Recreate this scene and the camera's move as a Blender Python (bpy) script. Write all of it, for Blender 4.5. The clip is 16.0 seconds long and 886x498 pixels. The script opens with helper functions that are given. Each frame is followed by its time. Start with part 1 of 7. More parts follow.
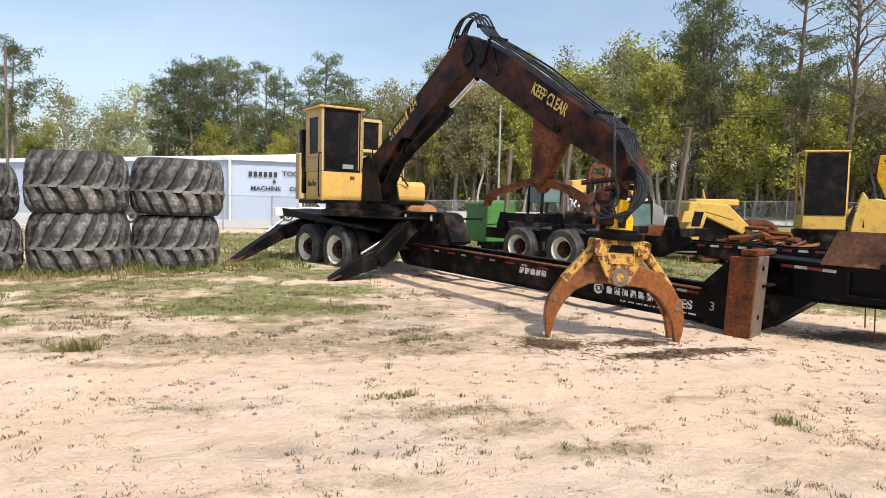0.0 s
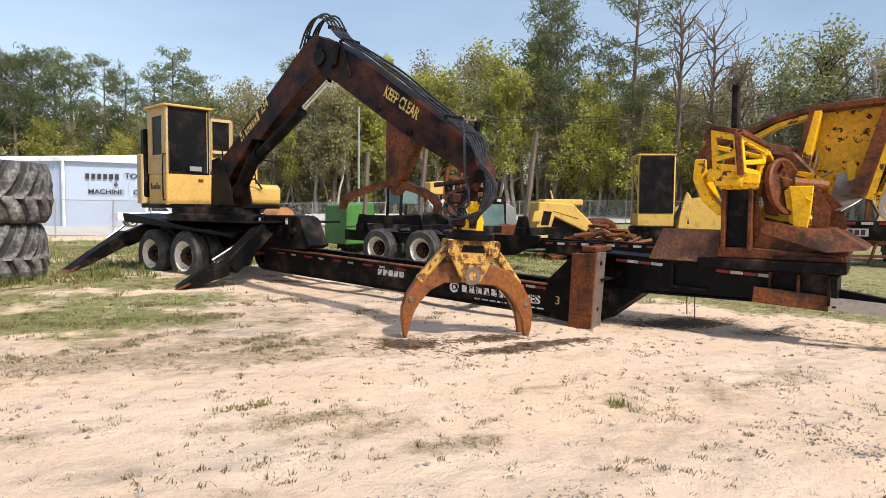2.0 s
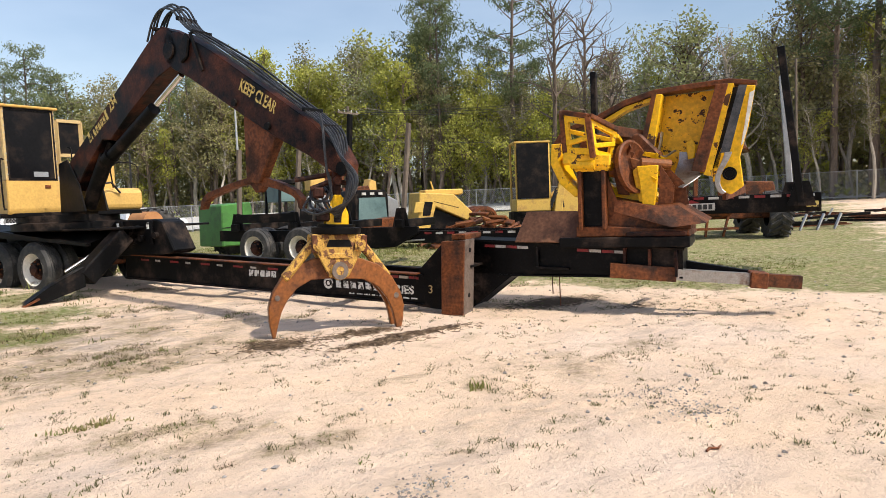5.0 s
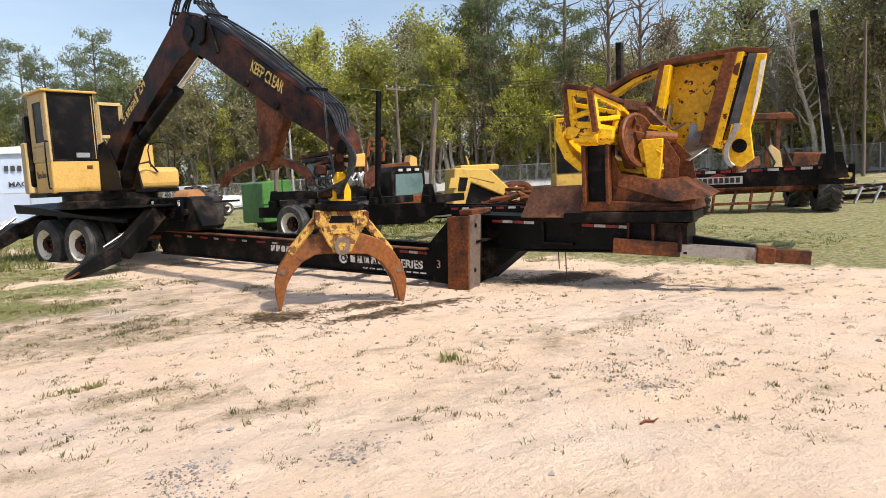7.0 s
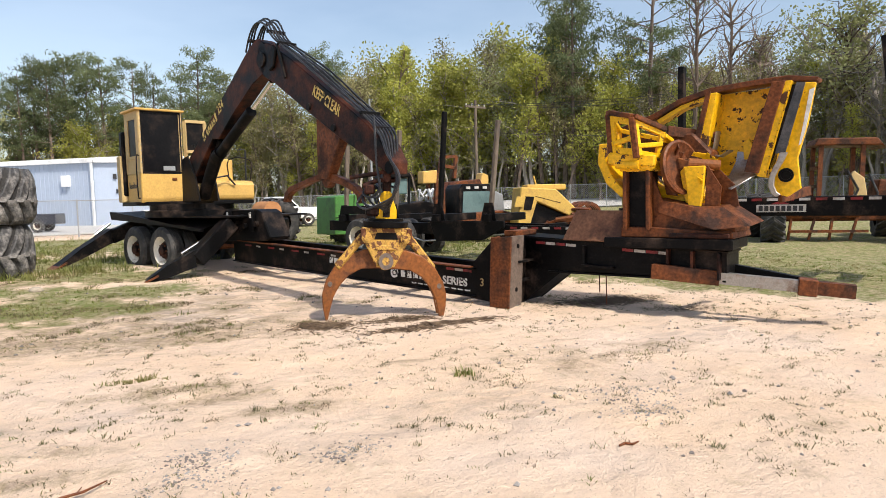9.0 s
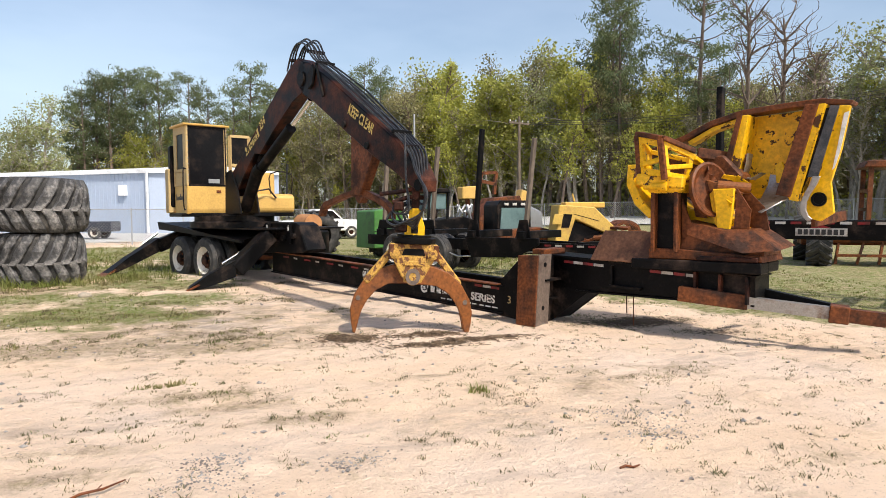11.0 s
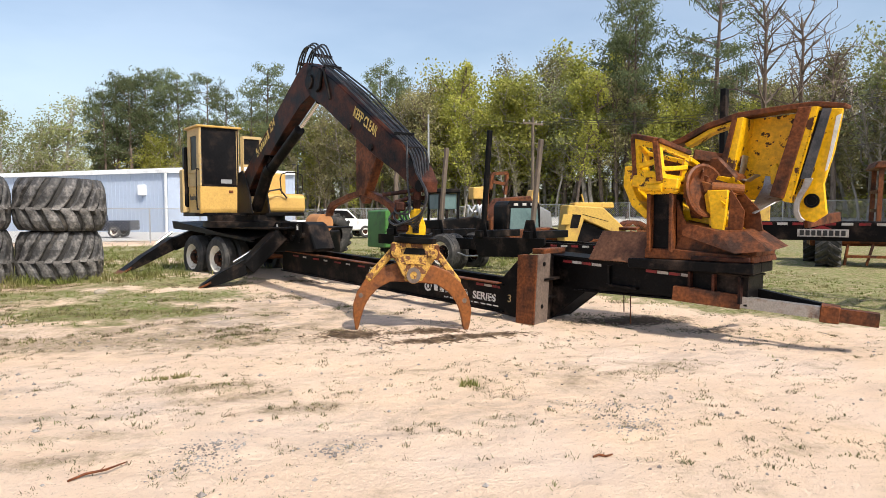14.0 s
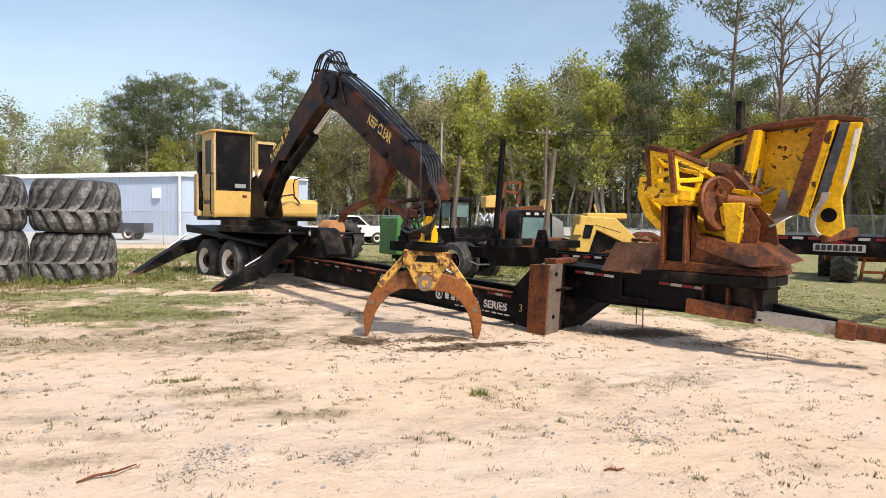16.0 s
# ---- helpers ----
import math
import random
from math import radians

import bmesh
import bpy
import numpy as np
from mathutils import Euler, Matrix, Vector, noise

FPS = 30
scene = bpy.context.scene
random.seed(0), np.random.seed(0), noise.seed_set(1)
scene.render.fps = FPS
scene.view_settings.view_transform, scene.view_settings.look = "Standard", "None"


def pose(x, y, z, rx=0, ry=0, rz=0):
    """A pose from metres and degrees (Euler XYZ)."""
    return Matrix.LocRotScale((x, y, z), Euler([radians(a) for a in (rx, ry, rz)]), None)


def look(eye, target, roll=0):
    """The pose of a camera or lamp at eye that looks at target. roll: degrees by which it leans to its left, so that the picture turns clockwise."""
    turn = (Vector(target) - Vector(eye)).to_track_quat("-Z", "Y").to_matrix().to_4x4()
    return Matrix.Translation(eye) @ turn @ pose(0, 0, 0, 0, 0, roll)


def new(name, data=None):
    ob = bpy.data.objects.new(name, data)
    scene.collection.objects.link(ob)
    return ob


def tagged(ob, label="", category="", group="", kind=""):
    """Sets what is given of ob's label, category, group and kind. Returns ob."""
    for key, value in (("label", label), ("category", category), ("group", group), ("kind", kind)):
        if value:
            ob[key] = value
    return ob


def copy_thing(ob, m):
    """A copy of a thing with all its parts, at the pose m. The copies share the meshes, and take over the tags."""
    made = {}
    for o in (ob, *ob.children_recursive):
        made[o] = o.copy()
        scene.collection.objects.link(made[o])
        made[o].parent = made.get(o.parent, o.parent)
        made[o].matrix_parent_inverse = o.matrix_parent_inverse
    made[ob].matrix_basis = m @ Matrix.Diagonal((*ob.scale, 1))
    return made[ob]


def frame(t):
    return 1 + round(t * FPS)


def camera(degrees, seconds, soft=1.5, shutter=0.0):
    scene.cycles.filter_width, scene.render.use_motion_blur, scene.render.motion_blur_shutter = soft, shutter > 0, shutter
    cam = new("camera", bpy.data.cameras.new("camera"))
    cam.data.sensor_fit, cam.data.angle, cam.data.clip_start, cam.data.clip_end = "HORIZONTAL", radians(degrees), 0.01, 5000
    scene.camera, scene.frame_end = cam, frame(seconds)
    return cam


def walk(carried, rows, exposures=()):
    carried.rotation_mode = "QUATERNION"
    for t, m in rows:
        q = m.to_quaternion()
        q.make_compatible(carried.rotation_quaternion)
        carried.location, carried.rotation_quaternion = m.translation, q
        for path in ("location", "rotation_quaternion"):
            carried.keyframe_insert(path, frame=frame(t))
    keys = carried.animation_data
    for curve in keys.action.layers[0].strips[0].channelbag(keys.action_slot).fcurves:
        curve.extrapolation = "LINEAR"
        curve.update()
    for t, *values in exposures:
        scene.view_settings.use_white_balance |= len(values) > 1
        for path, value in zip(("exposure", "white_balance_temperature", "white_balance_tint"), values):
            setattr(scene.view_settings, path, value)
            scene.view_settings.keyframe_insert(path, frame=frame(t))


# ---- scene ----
cam = camera(67.9, 16.0, soft=0.85)
PATH = [
    (0, (-0.08, -0.114, 1.524), (0.296, 1.846, 1.396), 1.2),
    (0.5, (-0.081, -0.119, 1.531), (0.318, 1.837, 1.405), 1.3),
    (1, (-0.078, -0.116, 1.528), (0.39, 1.824, 1.407), 1.3),
    (1.5, (-0.061, -0.134, 1.538), (0.537, 1.771, 1.418), 1.1),
    (2, (-0.001, -0.166, 1.536), (0.771, 1.675, 1.419), 0.5),
    (2.5, (0.09, -0.223, 1.541), (1.034, 1.536, 1.417), -0.6),
    (3, (0.138, -0.259, 1.533), (1.214, 1.421, 1.395), -1.7),
    (3.5, (0.154, -0.272, 1.53), (1.301, 1.36, 1.382), -2.5),
    (4, (0.172, -0.269, 1.524), (1.326, 1.358, 1.378), -2.7),
    (4.5, (0.229, -0.246, 1.518), (1.337, 1.414, 1.385), -2.5),
    (7, (0.878, -0.726, 1.487), (1.77, 1.052, 1.279), -2.9),
    (7.5, (1.013, -0.906, 1.512), (1.85, 0.899, 1.309), -2.6),
    (8, (1.067, -1.167, 1.541), (1.844, 0.666, 1.352), -2.3),
    (8.5, (1.123, -1.245, 1.551), (1.84, 0.614, 1.378), -1.8),
    (9, (1.233, -1.23, 1.541), (1.901, 0.649, 1.388), -1.4),
    (11.5, (1.414, -1.444, 1.586), (1.933, 0.484, 1.482), -0.2),
    (12, (1.426, -1.443, 1.586), (1.924, 0.491, 1.483), -0.1),
    (12.5, (1.488, -1.532, 1.587), (1.968, 0.407, 1.479), -0.1),
    (13, (1.55, -1.648, 1.581), (2.021, 0.292, 1.466), -0.3),
    (13.5, (1.573, -1.689, 1.577), (2.052, 0.25, 1.463), -0.4),
    (14, (1.565, -1.698, 1.584), (2.057, 0.237, 1.476), -0.2),
    (14.5, (1.556, -1.705, 1.591), (2.053, 0.23, 1.49), 0.0),
    (15, (1.559, -1.702, 1.589), (2.047, 0.235, 1.495), 0.4),
    (15.5, (1.549, -1.693, 1.588), (2.023, 0.248, 1.499), 0.7),
    (16, (1.556, -1.676, 1.584), (2.016, 0.268, 1.5), 0.8),
]
walk(cam, [(t, look(eye, target, roll)) for t, eye, target, roll in PATH])


# ---- light ----
SUN_TO = Vector((0.26, -0.60, 0.78)).normalized()
world = bpy.data.worlds.new("sky_world")
scene.world = world
world.use_nodes = True
wn = world.node_tree
sky = wn.nodes.new("ShaderNodeTexSky")
sky.sky_type = "NISHITA"
sky.sun_disc = False
sky.sun_elevation = math.asin(SUN_TO.z)
sky.sun_rotation = math.atan2(SUN_TO.x, SUN_TO.y)
sky.air_density, sky.dust_density, sky.ozone_density = 1.1, 2.6, 1.5
# thin high haze: the sky's own light, paler in drifts
wtc = wn.nodes.new("ShaderNodeTexCoord")
wmap = wn.nodes.new("ShaderNodeMapping")
wmap.inputs["Scale"].default_value = (1.0, 1.0, 3.2)
haze = wn.nodes.new("ShaderNodeTexNoise")
haze.inputs["Scale"].default_value, haze.inputs["Detail"].default_value, haze.inputs["Roughness"].default_value = 1.7, 5, 0.55
drift = wn.nodes.new("ShaderNodeMapRange")
drift.inputs[1].default_value, drift.inputs[2].default_value, drift.inputs[3].default_value, drift.inputs[4].default_value = 0.36, 0.68, 0.15, 0.7
pale = wn.nodes.new("ShaderNodeHueSaturation")
pale.inputs["Saturation"].default_value, pale.inputs["Value"].default_value = 0.72, 1.32
wmix = wn.nodes.new("ShaderNodeMix")
wmix.data_type = "RGBA"
wn.links.new(wtc.outputs["Generated"], wmap.inputs[0])
wn.links.new(wmap.outputs[0], haze.inputs[0])
wn.links.new(haze.outputs[0], drift.inputs[0])
wn.links.new(drift.outputs[0], wmix.inputs[0])
wn.links.new(sky.outputs[0], wmix.inputs[6])
wn.links.new(sky.outputs[0], pale.inputs["Color"])
wn.links.new(pale.outputs[0], wmix.inputs[7])
wn.links.new(wmix.outputs[2], wn.nodes["Background"].inputs[0])
wn.nodes["Background"].inputs[1].default_value = 0.15
scene.view_settings.exposure = 0.19
sun = new("sun", bpy.data.lights.new("sun", "SUN"))
sun.data.energy, sun.data.angle, sun.data.color = 4.15, radians(0.53), (1.0, 0.92, 0.81)
sun.matrix_world = look((0, 0, 30), Vector((0, 0, 30)) - SUN_TO)


# ---- materials ----
def mat(name, col, rough=0.6, metal=0.0, col2=None, scale=6.0, lo=0.45, hi=0.6, bump=0.2, vary=0.25, fine=60.0, rough2=None, stretch=(1, 1, 1), spread=0.0, spec=0.35):
    """Base colour with broad and fine variation; col2 shows through in patches where a noise passes lo..hi."""
    m = bpy.data.materials.new(name)
    m.use_nodes = True
    nt = m.node_tree
    N, L = nt.nodes, nt.links
    bs = N["Principled BSDF"]
    tc = N.new("ShaderNodeTexCoord")
    mp = N.new("ShaderNodeMapping")
    mp.inputs["Scale"].default_value = stretch
    L.new(tc.outputs["Object"], mp.inputs[0])
    n1 = N.new("ShaderNodeTexNoise")
    n1.inputs["Scale"].default_value, n1.inputs["Detail"].default_value = scale, 6
    n1.inputs["Roughness"].default_value = 0.65
    n2 = N.new("ShaderNodeTexNoise")
    n2.inputs["Scale"].default_value, n2.inputs["Detail"].default_value = fine, 4
    L.new(mp.outputs[0], n1.inputs[0])
    L.new(mp.outputs[0], n2.inputs[0])
    ramp = N.new("ShaderNodeMapRange")
    ramp.inputs["From Min"].default_value, ramp.inputs["From Max"].default_value = lo, hi
    L.new(n1.outputs[0], ramp.inputs[0])
    mix = N.new("ShaderNodeMix")
    mix.data_type = "RGBA"
    mix.inputs[6].default_value = (*col, 1)
    mix.inputs[7].default_value = (*(col2 or [c * 0.7 for c in col]), 1)
    L.new(ramp.outputs[0], mix.inputs[0])
    add = N.new("ShaderNodeMath")
    add.operation = "ADD"
    L.new(n1.outputs[0], add.inputs[0])
    L.new(n2.outputs[0], add.inputs[1])
    val = N.new("ShaderNodeMapRange")
    val.inputs["From Min"].default_value, val.inputs["From Max"].default_value = 0.7, 1.3
    val.inputs["To Min"].default_value, val.inputs["To Max"].default_value = 1 - vary, 1 + vary
    L.new(add.outputs[0], val.inputs[0])
    hsv = N.new("ShaderNodeHueSaturation")
    L.new(mix.outputs[2], hsv.inputs["Color"])
    if spread:
        oi = N.new("ShaderNodeObjectInfo")
        sp = N.new("ShaderNodeMapRange")
        sp.inputs["To Min"].default_value, sp.inputs["To Max"].default_value = 1 - spread, 1 + spread
        L.new(oi.outputs["Random"], sp.inputs[0])
        mu = N.new("ShaderNodeMath")
        mu.operation = "MULTIPLY"
        L.new(val.outputs[0], mu.inputs[0])
        L.new(sp.outputs[0], mu.inputs[1])
        L.new(mu.outputs[0], hsv.inputs["Value"])
    else:
        L.new(val.outputs[0], hsv.inputs["Value"])
    L.new(hsv.outputs[0], bs.inputs["Base Color"])
    rr = N.new("ShaderNodeMapRange")
    rr.inputs["To Min"].default_value, rr.inputs["To Max"].default_value = rough, rough if rough2 is None else rough2
    L.new(ramp.outputs[0], rr.inputs[0])
    L.new(rr.outputs[0], bs.inputs["Roughness"])
    bs.inputs["Metallic"].default_value = metal
    bs.inputs["Specular IOR Level"].default_value = spec
    if bump:
        bp = N.new("ShaderNodeBump")
        bp.inputs["Strength"].default_value, bp.inputs["Distance"].default_value = bump, 0.01
        L.new(add.outputs[0], bp.inputs["Height"])
        L.new(bp.outputs[0], bs.inputs["Normal"])
    return m


def glass(name, col, rough=0.05):
    m = bpy.data.materials.new(name)
    m.use_nodes = True
    bs = m.node_tree.nodes["Principled BSDF"]
    bs.inputs["Base Color"].default_value = (*col, 1)
    bs.inputs["Roughness"].default_value = rough
    bs.inputs["Transmission Weight"].default_value = 0.85
    bs.inputs["IOR"].default_value = 1.45
    return m


RUST = (0.145, 0.05, 0.022)
M_BLACK = mat("worn_black_paint", (0.0045, 0.0045, 0.005), 0.45, 0, (0.05, 0.034, 0.026), 2.4, 0.5, 0.76, 0.25, 0.5, 40, 0.75, spec=0.1)
M_BOOM = mat("black_paint_over_rust", (0.005, 0.005, 0.006), 0.42, 0, (0.095, 0.032, 0.018), 1.9, 0.42, 0.68, 0.25, 0.55, 45, 0.6, spec=0.12)
M_YEL = mat("loader_yellow_paint", (0.56, 0.35, 0.1), 0.45, 0, (0.3, 0.16, 0.05), 3.2, 0.6, 0.8, 0.1, 0.16, 30, 0.65)
M_TAN = mat("faded_tan_yellow_paint", (0.5, 0.36, 0.165), 0.55, 0, (0.32, 0.2, 0.09), 3, 0.55, 0.78, 0.1, 0.14, 30, 0.7)
M_SAWY = mat("bright_yellow_paint", (0.76, 0.43, 0.006), 0.36, 0, (0.07, 0.03, 0.014), 5.5, 0.6, 0.63, 0.15, 0.22, 22, 0.8)
M_CHIP = mat("chipped_yellow_plate", (0.74, 0.41, 0.008), 0.4, 0, (0.05, 0.024, 0.012), 9.0, 0.575, 0.6, 0.2, 0.25, 22, 0.8)
M_GRAPY = mat("chipped_yellow_paint", (0.5, 0.29, 0.06), 0.5, 0, (0.12, 0.052, 0.024), 13.0, 0.5, 0.56, 0.4, 0.45, 50, 0.8)
M_RUST = mat("brown_rust", (0.175, 0.054, 0.017), 0.45, 0, (0.032, 0.016, 0.011), 2.6, 0.42, 0.62, 0.5, 0.6, 26, 0.75, spec=0.22)
M_ORUST = mat("orange_rust", (0.225, 0.074, 0.016), 0.42, 0, (0.07, 0.026, 0.012), 4.0, 0.45, 0.68, 0.4, 0.42, 34, 0.8)
M_PLATE = mat("scraped_rusty_plate", (0.23, 0.105, 0.052), 0.5, 0, (0.07, 0.032, 0.02), 2.2, 0.43, 0.62, 0.3, 0.45, 25, 0.75)
M_WORN = mat("white_scuffed_paint", (0.7, 0.69, 0.66), 0.5, 0, (0.5, 0.48, 0.42), 8, 0.5, 0.7, 0.05, 0.1)
M_STEEL = mat("bare_steel", (0.36, 0.34, 0.32), 0.38, 0.75, (0.2, 0.13, 0.09), 6, 0.5, 0.7, 0.1, 0.2, 60, 0.7)
M_CHROME = mat("chrome_rod", (0.75, 0.75, 0.76), 0.16, 1.0, None, 6, 0.5, 0.7, 0.0, 0.1, 60)
M_RUB = mat("weathered_rubber", (0.05, 0.049, 0.05), 0.55, 0, (0.25, 0.235, 0.22), 4.2, 0.48, 0.74, 0.5, 0.55, 24, 0.9, spread=0.3)
M_GROOVE = mat("dark_tyre_casing", (0.03, 0.029, 0.028), 0.8, 0, (0.09, 0.08, 0.07), 4, 0.5, 0.75, 0.3, 0.4, 30, 0.9)
M_TYRE = mat("road_tyre_rubber", (0.04, 0.039, 0.039), 0.7, 0, (0.1, 0.09, 0.08), 5, 0.48, 0.75, 0.2, 0.35, 60)
M_RIM = mat("dirty_white_rim", (0.72, 0.68, 0.6), 0.5, 0, (0.3, 0.2, 0.12), 6, 0.55, 0.75, 0.1, 0.2, 50)
M_HOSE = mat("black_hose_rubber", (0.014, 0.014, 0.016), 0.3, 0, (0.05, 0.05, 0.05), 8, 0.45, 0.7, 0.05, 0.25, spec=0.4)
M_GLASS = mat("dark_grimy_glass", (0.006, 0.006, 0.007), 0.3, 0, (0.035, 0.024, 0.018), 3, 0.5, 0.85, 0.0, 0.3, 20, 0.6, spec=0.1)
M_WHITE = mat("chalky_white_paint", (0.74, 0.73, 0.7), 0.6, 0, (0.05, 0.045, 0.04), 18, 0.53, 0.58, 0.05, 0.1)
M_YTXT = mat("worn_yellow_lettering", (0.7, 0.52, 0.16), 0.6, 0, (0.03, 0.02, 0.015), 16, 0.52, 0.57, 0.0, 0.15)
M_DTXT = mat("dark_lettering", (0.03, 0.03, 0.032), 0.5, 0, None, 6, 0.5, 0.7, 0.0, 0.1)
M_RED = mat("red_reflector", (0.24, 0.022, 0.026), 0.35, 0, (0.09, 0.02, 0.02), 9, 0.48, 0.62, 0.0, 0.2)
M_REFW = mat("white_reflector", (0.5, 0.48, 0.46), 0.35, 0, (0.28, 0.24, 0.21), 9, 0.48, 0.62, 0.0, 0.15)
M_GREEN = mat("green_machine_paint", (0.06, 0.19, 0.04), 0.45, 0, (0.04, 0.1, 0.028), 2.2, 0.48, 0.66, 0.1, 0.25)
M_TEAL = mat("teal_cab_paint", (0.12, 0.19, 0.19), 0.35, 0, (0.05, 0.085, 0.09), 2.5, 0.45, 0.7, 0.05, 0.25)
M_WALL = mat("pale_blue_steel_siding", (0.38, 0.445, 0.56), 0.5, 0, (0.34, 0.4, 0.5), 0.8, 0.45, 0.7, 0.03, 0.05, 8)
M_ROOF = mat("white_roof_trim", (0.76, 0.77, 0.78), 0.5, 0, None, 1, 0.5, 0.7, 0.0, 0.06)
M_GALV = mat("galvanised_steel", (0.42, 0.43, 0.44), 0.42, 0.7, (0.3, 0.3, 0.3), 8, 0.5, 0.7, 0.05, 0.15)
M_CONC = mat("pale_concrete", (0.5, 0.49, 0.47), 0.85, 0, (0.4, 0.39, 0.37), 1.5, 0.45, 0.7, 0.1, 0.12, 30)
M_WOODP = mat("grey_pole_wood", (0.17, 0.135, 0.105), 0.85, 0, (0.07, 0.055, 0.045), 4, 0.42, 0.62, 0.2, 0.35, 40, None, (1, 1, 0.15))
M_LEG = mat("scuffed_grey_brown_steel", (0.15, 0.115, 0.095), 0.5, 0, (0.05, 0.036, 0.03), 3, 0.45, 0.7, 0.25, 0.35, 30, 0.75, spec=0.4)
M_MACHY = mat("pale_machine_yellow", (0.56, 0.36, 0.08), 0.55, 0, (0.3, 0.17, 0.06), 3.5, 0.5, 0.72, 0.1, 0.15, 30, 0.7)
M_LOG = mat("cut_wood", (0.42, 0.2, 0.08), 0.8, 0, (0.28, 0.12, 0.05), 6, 0.45, 0.7, 0.15, 0.2)
M_BARK = mat("pine_bark", (0.2, 0.155, 0.125), 0.9, 0, (0.07, 0.052, 0.042), 5, 0.42, 0.65, 0.4, 0.3, 30, None, (1, 1, 0.25), 0.3)
M_BARKG = mat("pale_grey_bark", (0.4, 0.36, 0.31), 0.9, 0, (0.17, 0.15, 0.13), 4, 0.42, 0.65, 0.3, 0.3, 30, None, (1, 1, 0.3), 0.3)


def leaf(name, col, col2, spread=0.3):
    m = mat(name, col, 0.65, 0, col2, 0.55, 0.4, 0.62, 0.0, 0.35, 3.0, None, (1, 1, 1), spread)
    bs = m.node_tree.nodes["Principled BSDF"]
    out = m.node_tree.nodes["Material Output"]
    tr = m.node_tree.nodes.new("ShaderNodeBsdfTranslucent")
    hs = [n for n in m.node_tree.nodes if n.bl_idname == "ShaderNodeHueSaturation"][0]
    m.node_tree.links.new(hs.outputs[0], tr.inputs[0])
    mx = m.node_tree.nodes.new("ShaderNodeMixShader")
    mx.inputs[0].default_value = 0.4
    m.node_tree.links.new(bs.outputs[0], mx.inputs[1])
    m.node_tree.links.new(tr.outputs[0], mx.inputs[2])
    m.node_tree.links.new(mx.outputs[0], out.inputs[0])
    return m


M_PINE = leaf("pine_needles", (0.155, 0.185, 0.085), (0.1, 0.13, 0.058))
M_SPRING = leaf("spring_leaves", (0.43, 0.42, 0.08), (0.25, 0.27, 0.06))
M_PALE = leaf("pale_spring_leaves", (0.33, 0.35, 0.16), (0.22, 0.24, 0.1))
M_OLIVE = leaf("olive_buds", (0.34, 0.31, 0.145), (0.2, 0.195, 0.09))
M_TWIG = mat("bare_twigs", (0.2, 0.175, 0.15), 0.9, 0, (0.13, 0.11, 0.09), 2, 0.4, 0.6, 0.0, 0.25, 10, None, (1, 1, 1), 0.25)
M_GRASS = leaf("meadow_grass", (0.17, 0.21, 0.045), (0.23, 0.19, 0.085), 0.15)
M_DRY = leaf("dry_weeds", (0.21, 0.155, 0.09), (0.14, 0.115, 0.055), 0.15)


# ---- mesh helpers ----
def part(name, bm, material, parent=None, label="", smooth=False, kind=""):
    me = bpy.data.meshes.new(name)
    bmesh.ops.recalc_face_normals(bm, faces=bm.faces[:])
    if smooth:
        for f in bm.faces:
            f.smooth = True
    bm.to_mesh(me)
    bm.free()
    me.materials.append(material)
    if smooth:
        me.set_sharp_from_angle(angle=radians(40))
    ob = new(name, me)
    if parent is not None:
        ob.parent = parent
    if label or kind:
        tagged(ob, label, kind=kind)
    return ob


def thing(name, m, label, category, group="", kind=""):
    ob = new(name)
    ob.empty_display_size = 0.2
    ob.matrix_basis = m
    return tagged(ob, label, category, group, kind)


def box(bm, x0, x1, y0, y1, z0, z1, m=None, bev=0.0):
    """Box between two corners, its edges broken by bev."""
    r = bmesh.ops.create_cube(bm, size=1)
    vs = r["verts"]
    bmesh.ops.scale(bm, vec=(abs(x1 - x0), abs(y1 - y0), abs(z1 - z0)), verts=vs)
    bmesh.ops.translate(bm, vec=((x0 + x1) / 2, (y0 + y1) / 2, (z0 + z1) / 2), verts=vs)
    if bev:
        es = list({e for v in vs for e in v.link_edges})
        g = bmesh.ops.bevel(bm, geom=es, offset=bev, segments=1, affect="EDGES")
        vs = list({v for f in g["faces"] for v in f.verts} | {v for v in vs if v.is_valid})
    if m is not None:
        bmesh.ops.transform(bm, matrix=m, verts=vs)
    return bm


def prism(bm, pts, a, b, axis="y", m=None, bev=0.0):
    """Outline pts drawn in the plane across axis, from a to b along it. axis y: pts are (x, z); x: (y, z); z: (x, y)."""
    def at(p, d):
        return {"y": (p[0], d, p[1]), "x": (d, p[0], p[1]), "z": (p[0], p[1], d)}[axis]
    va = [bm.verts.new(at(p, a)) for p in pts]
    vb = [bm.verts.new(at(p, b)) for p in pts]
    n = len(pts)
    fs = [bm.faces.new(va), bm.faces.new(vb[::-1])]
    for i in range(n):
        fs.append(bm.faces.new((va[i], va[(i + 1) % n], vb[(i + 1) % n], vb[i])))
    vs = va + vb
    bmesh.ops.recalc_face_normals(bm, faces=fs)
    if bev:
        es = list({e for f in fs for e in f.edges})
        g = bmesh.ops.bevel(bm, geom=es, offset=bev, segments=1, affect="EDGES")
        vs = list({v for f in g["faces"] for v in f.verts} | {v for v in vs if v.is_valid})
    if m is not None:
        bmesh.ops.transform(bm, matrix=m, verts=vs)
    return bm


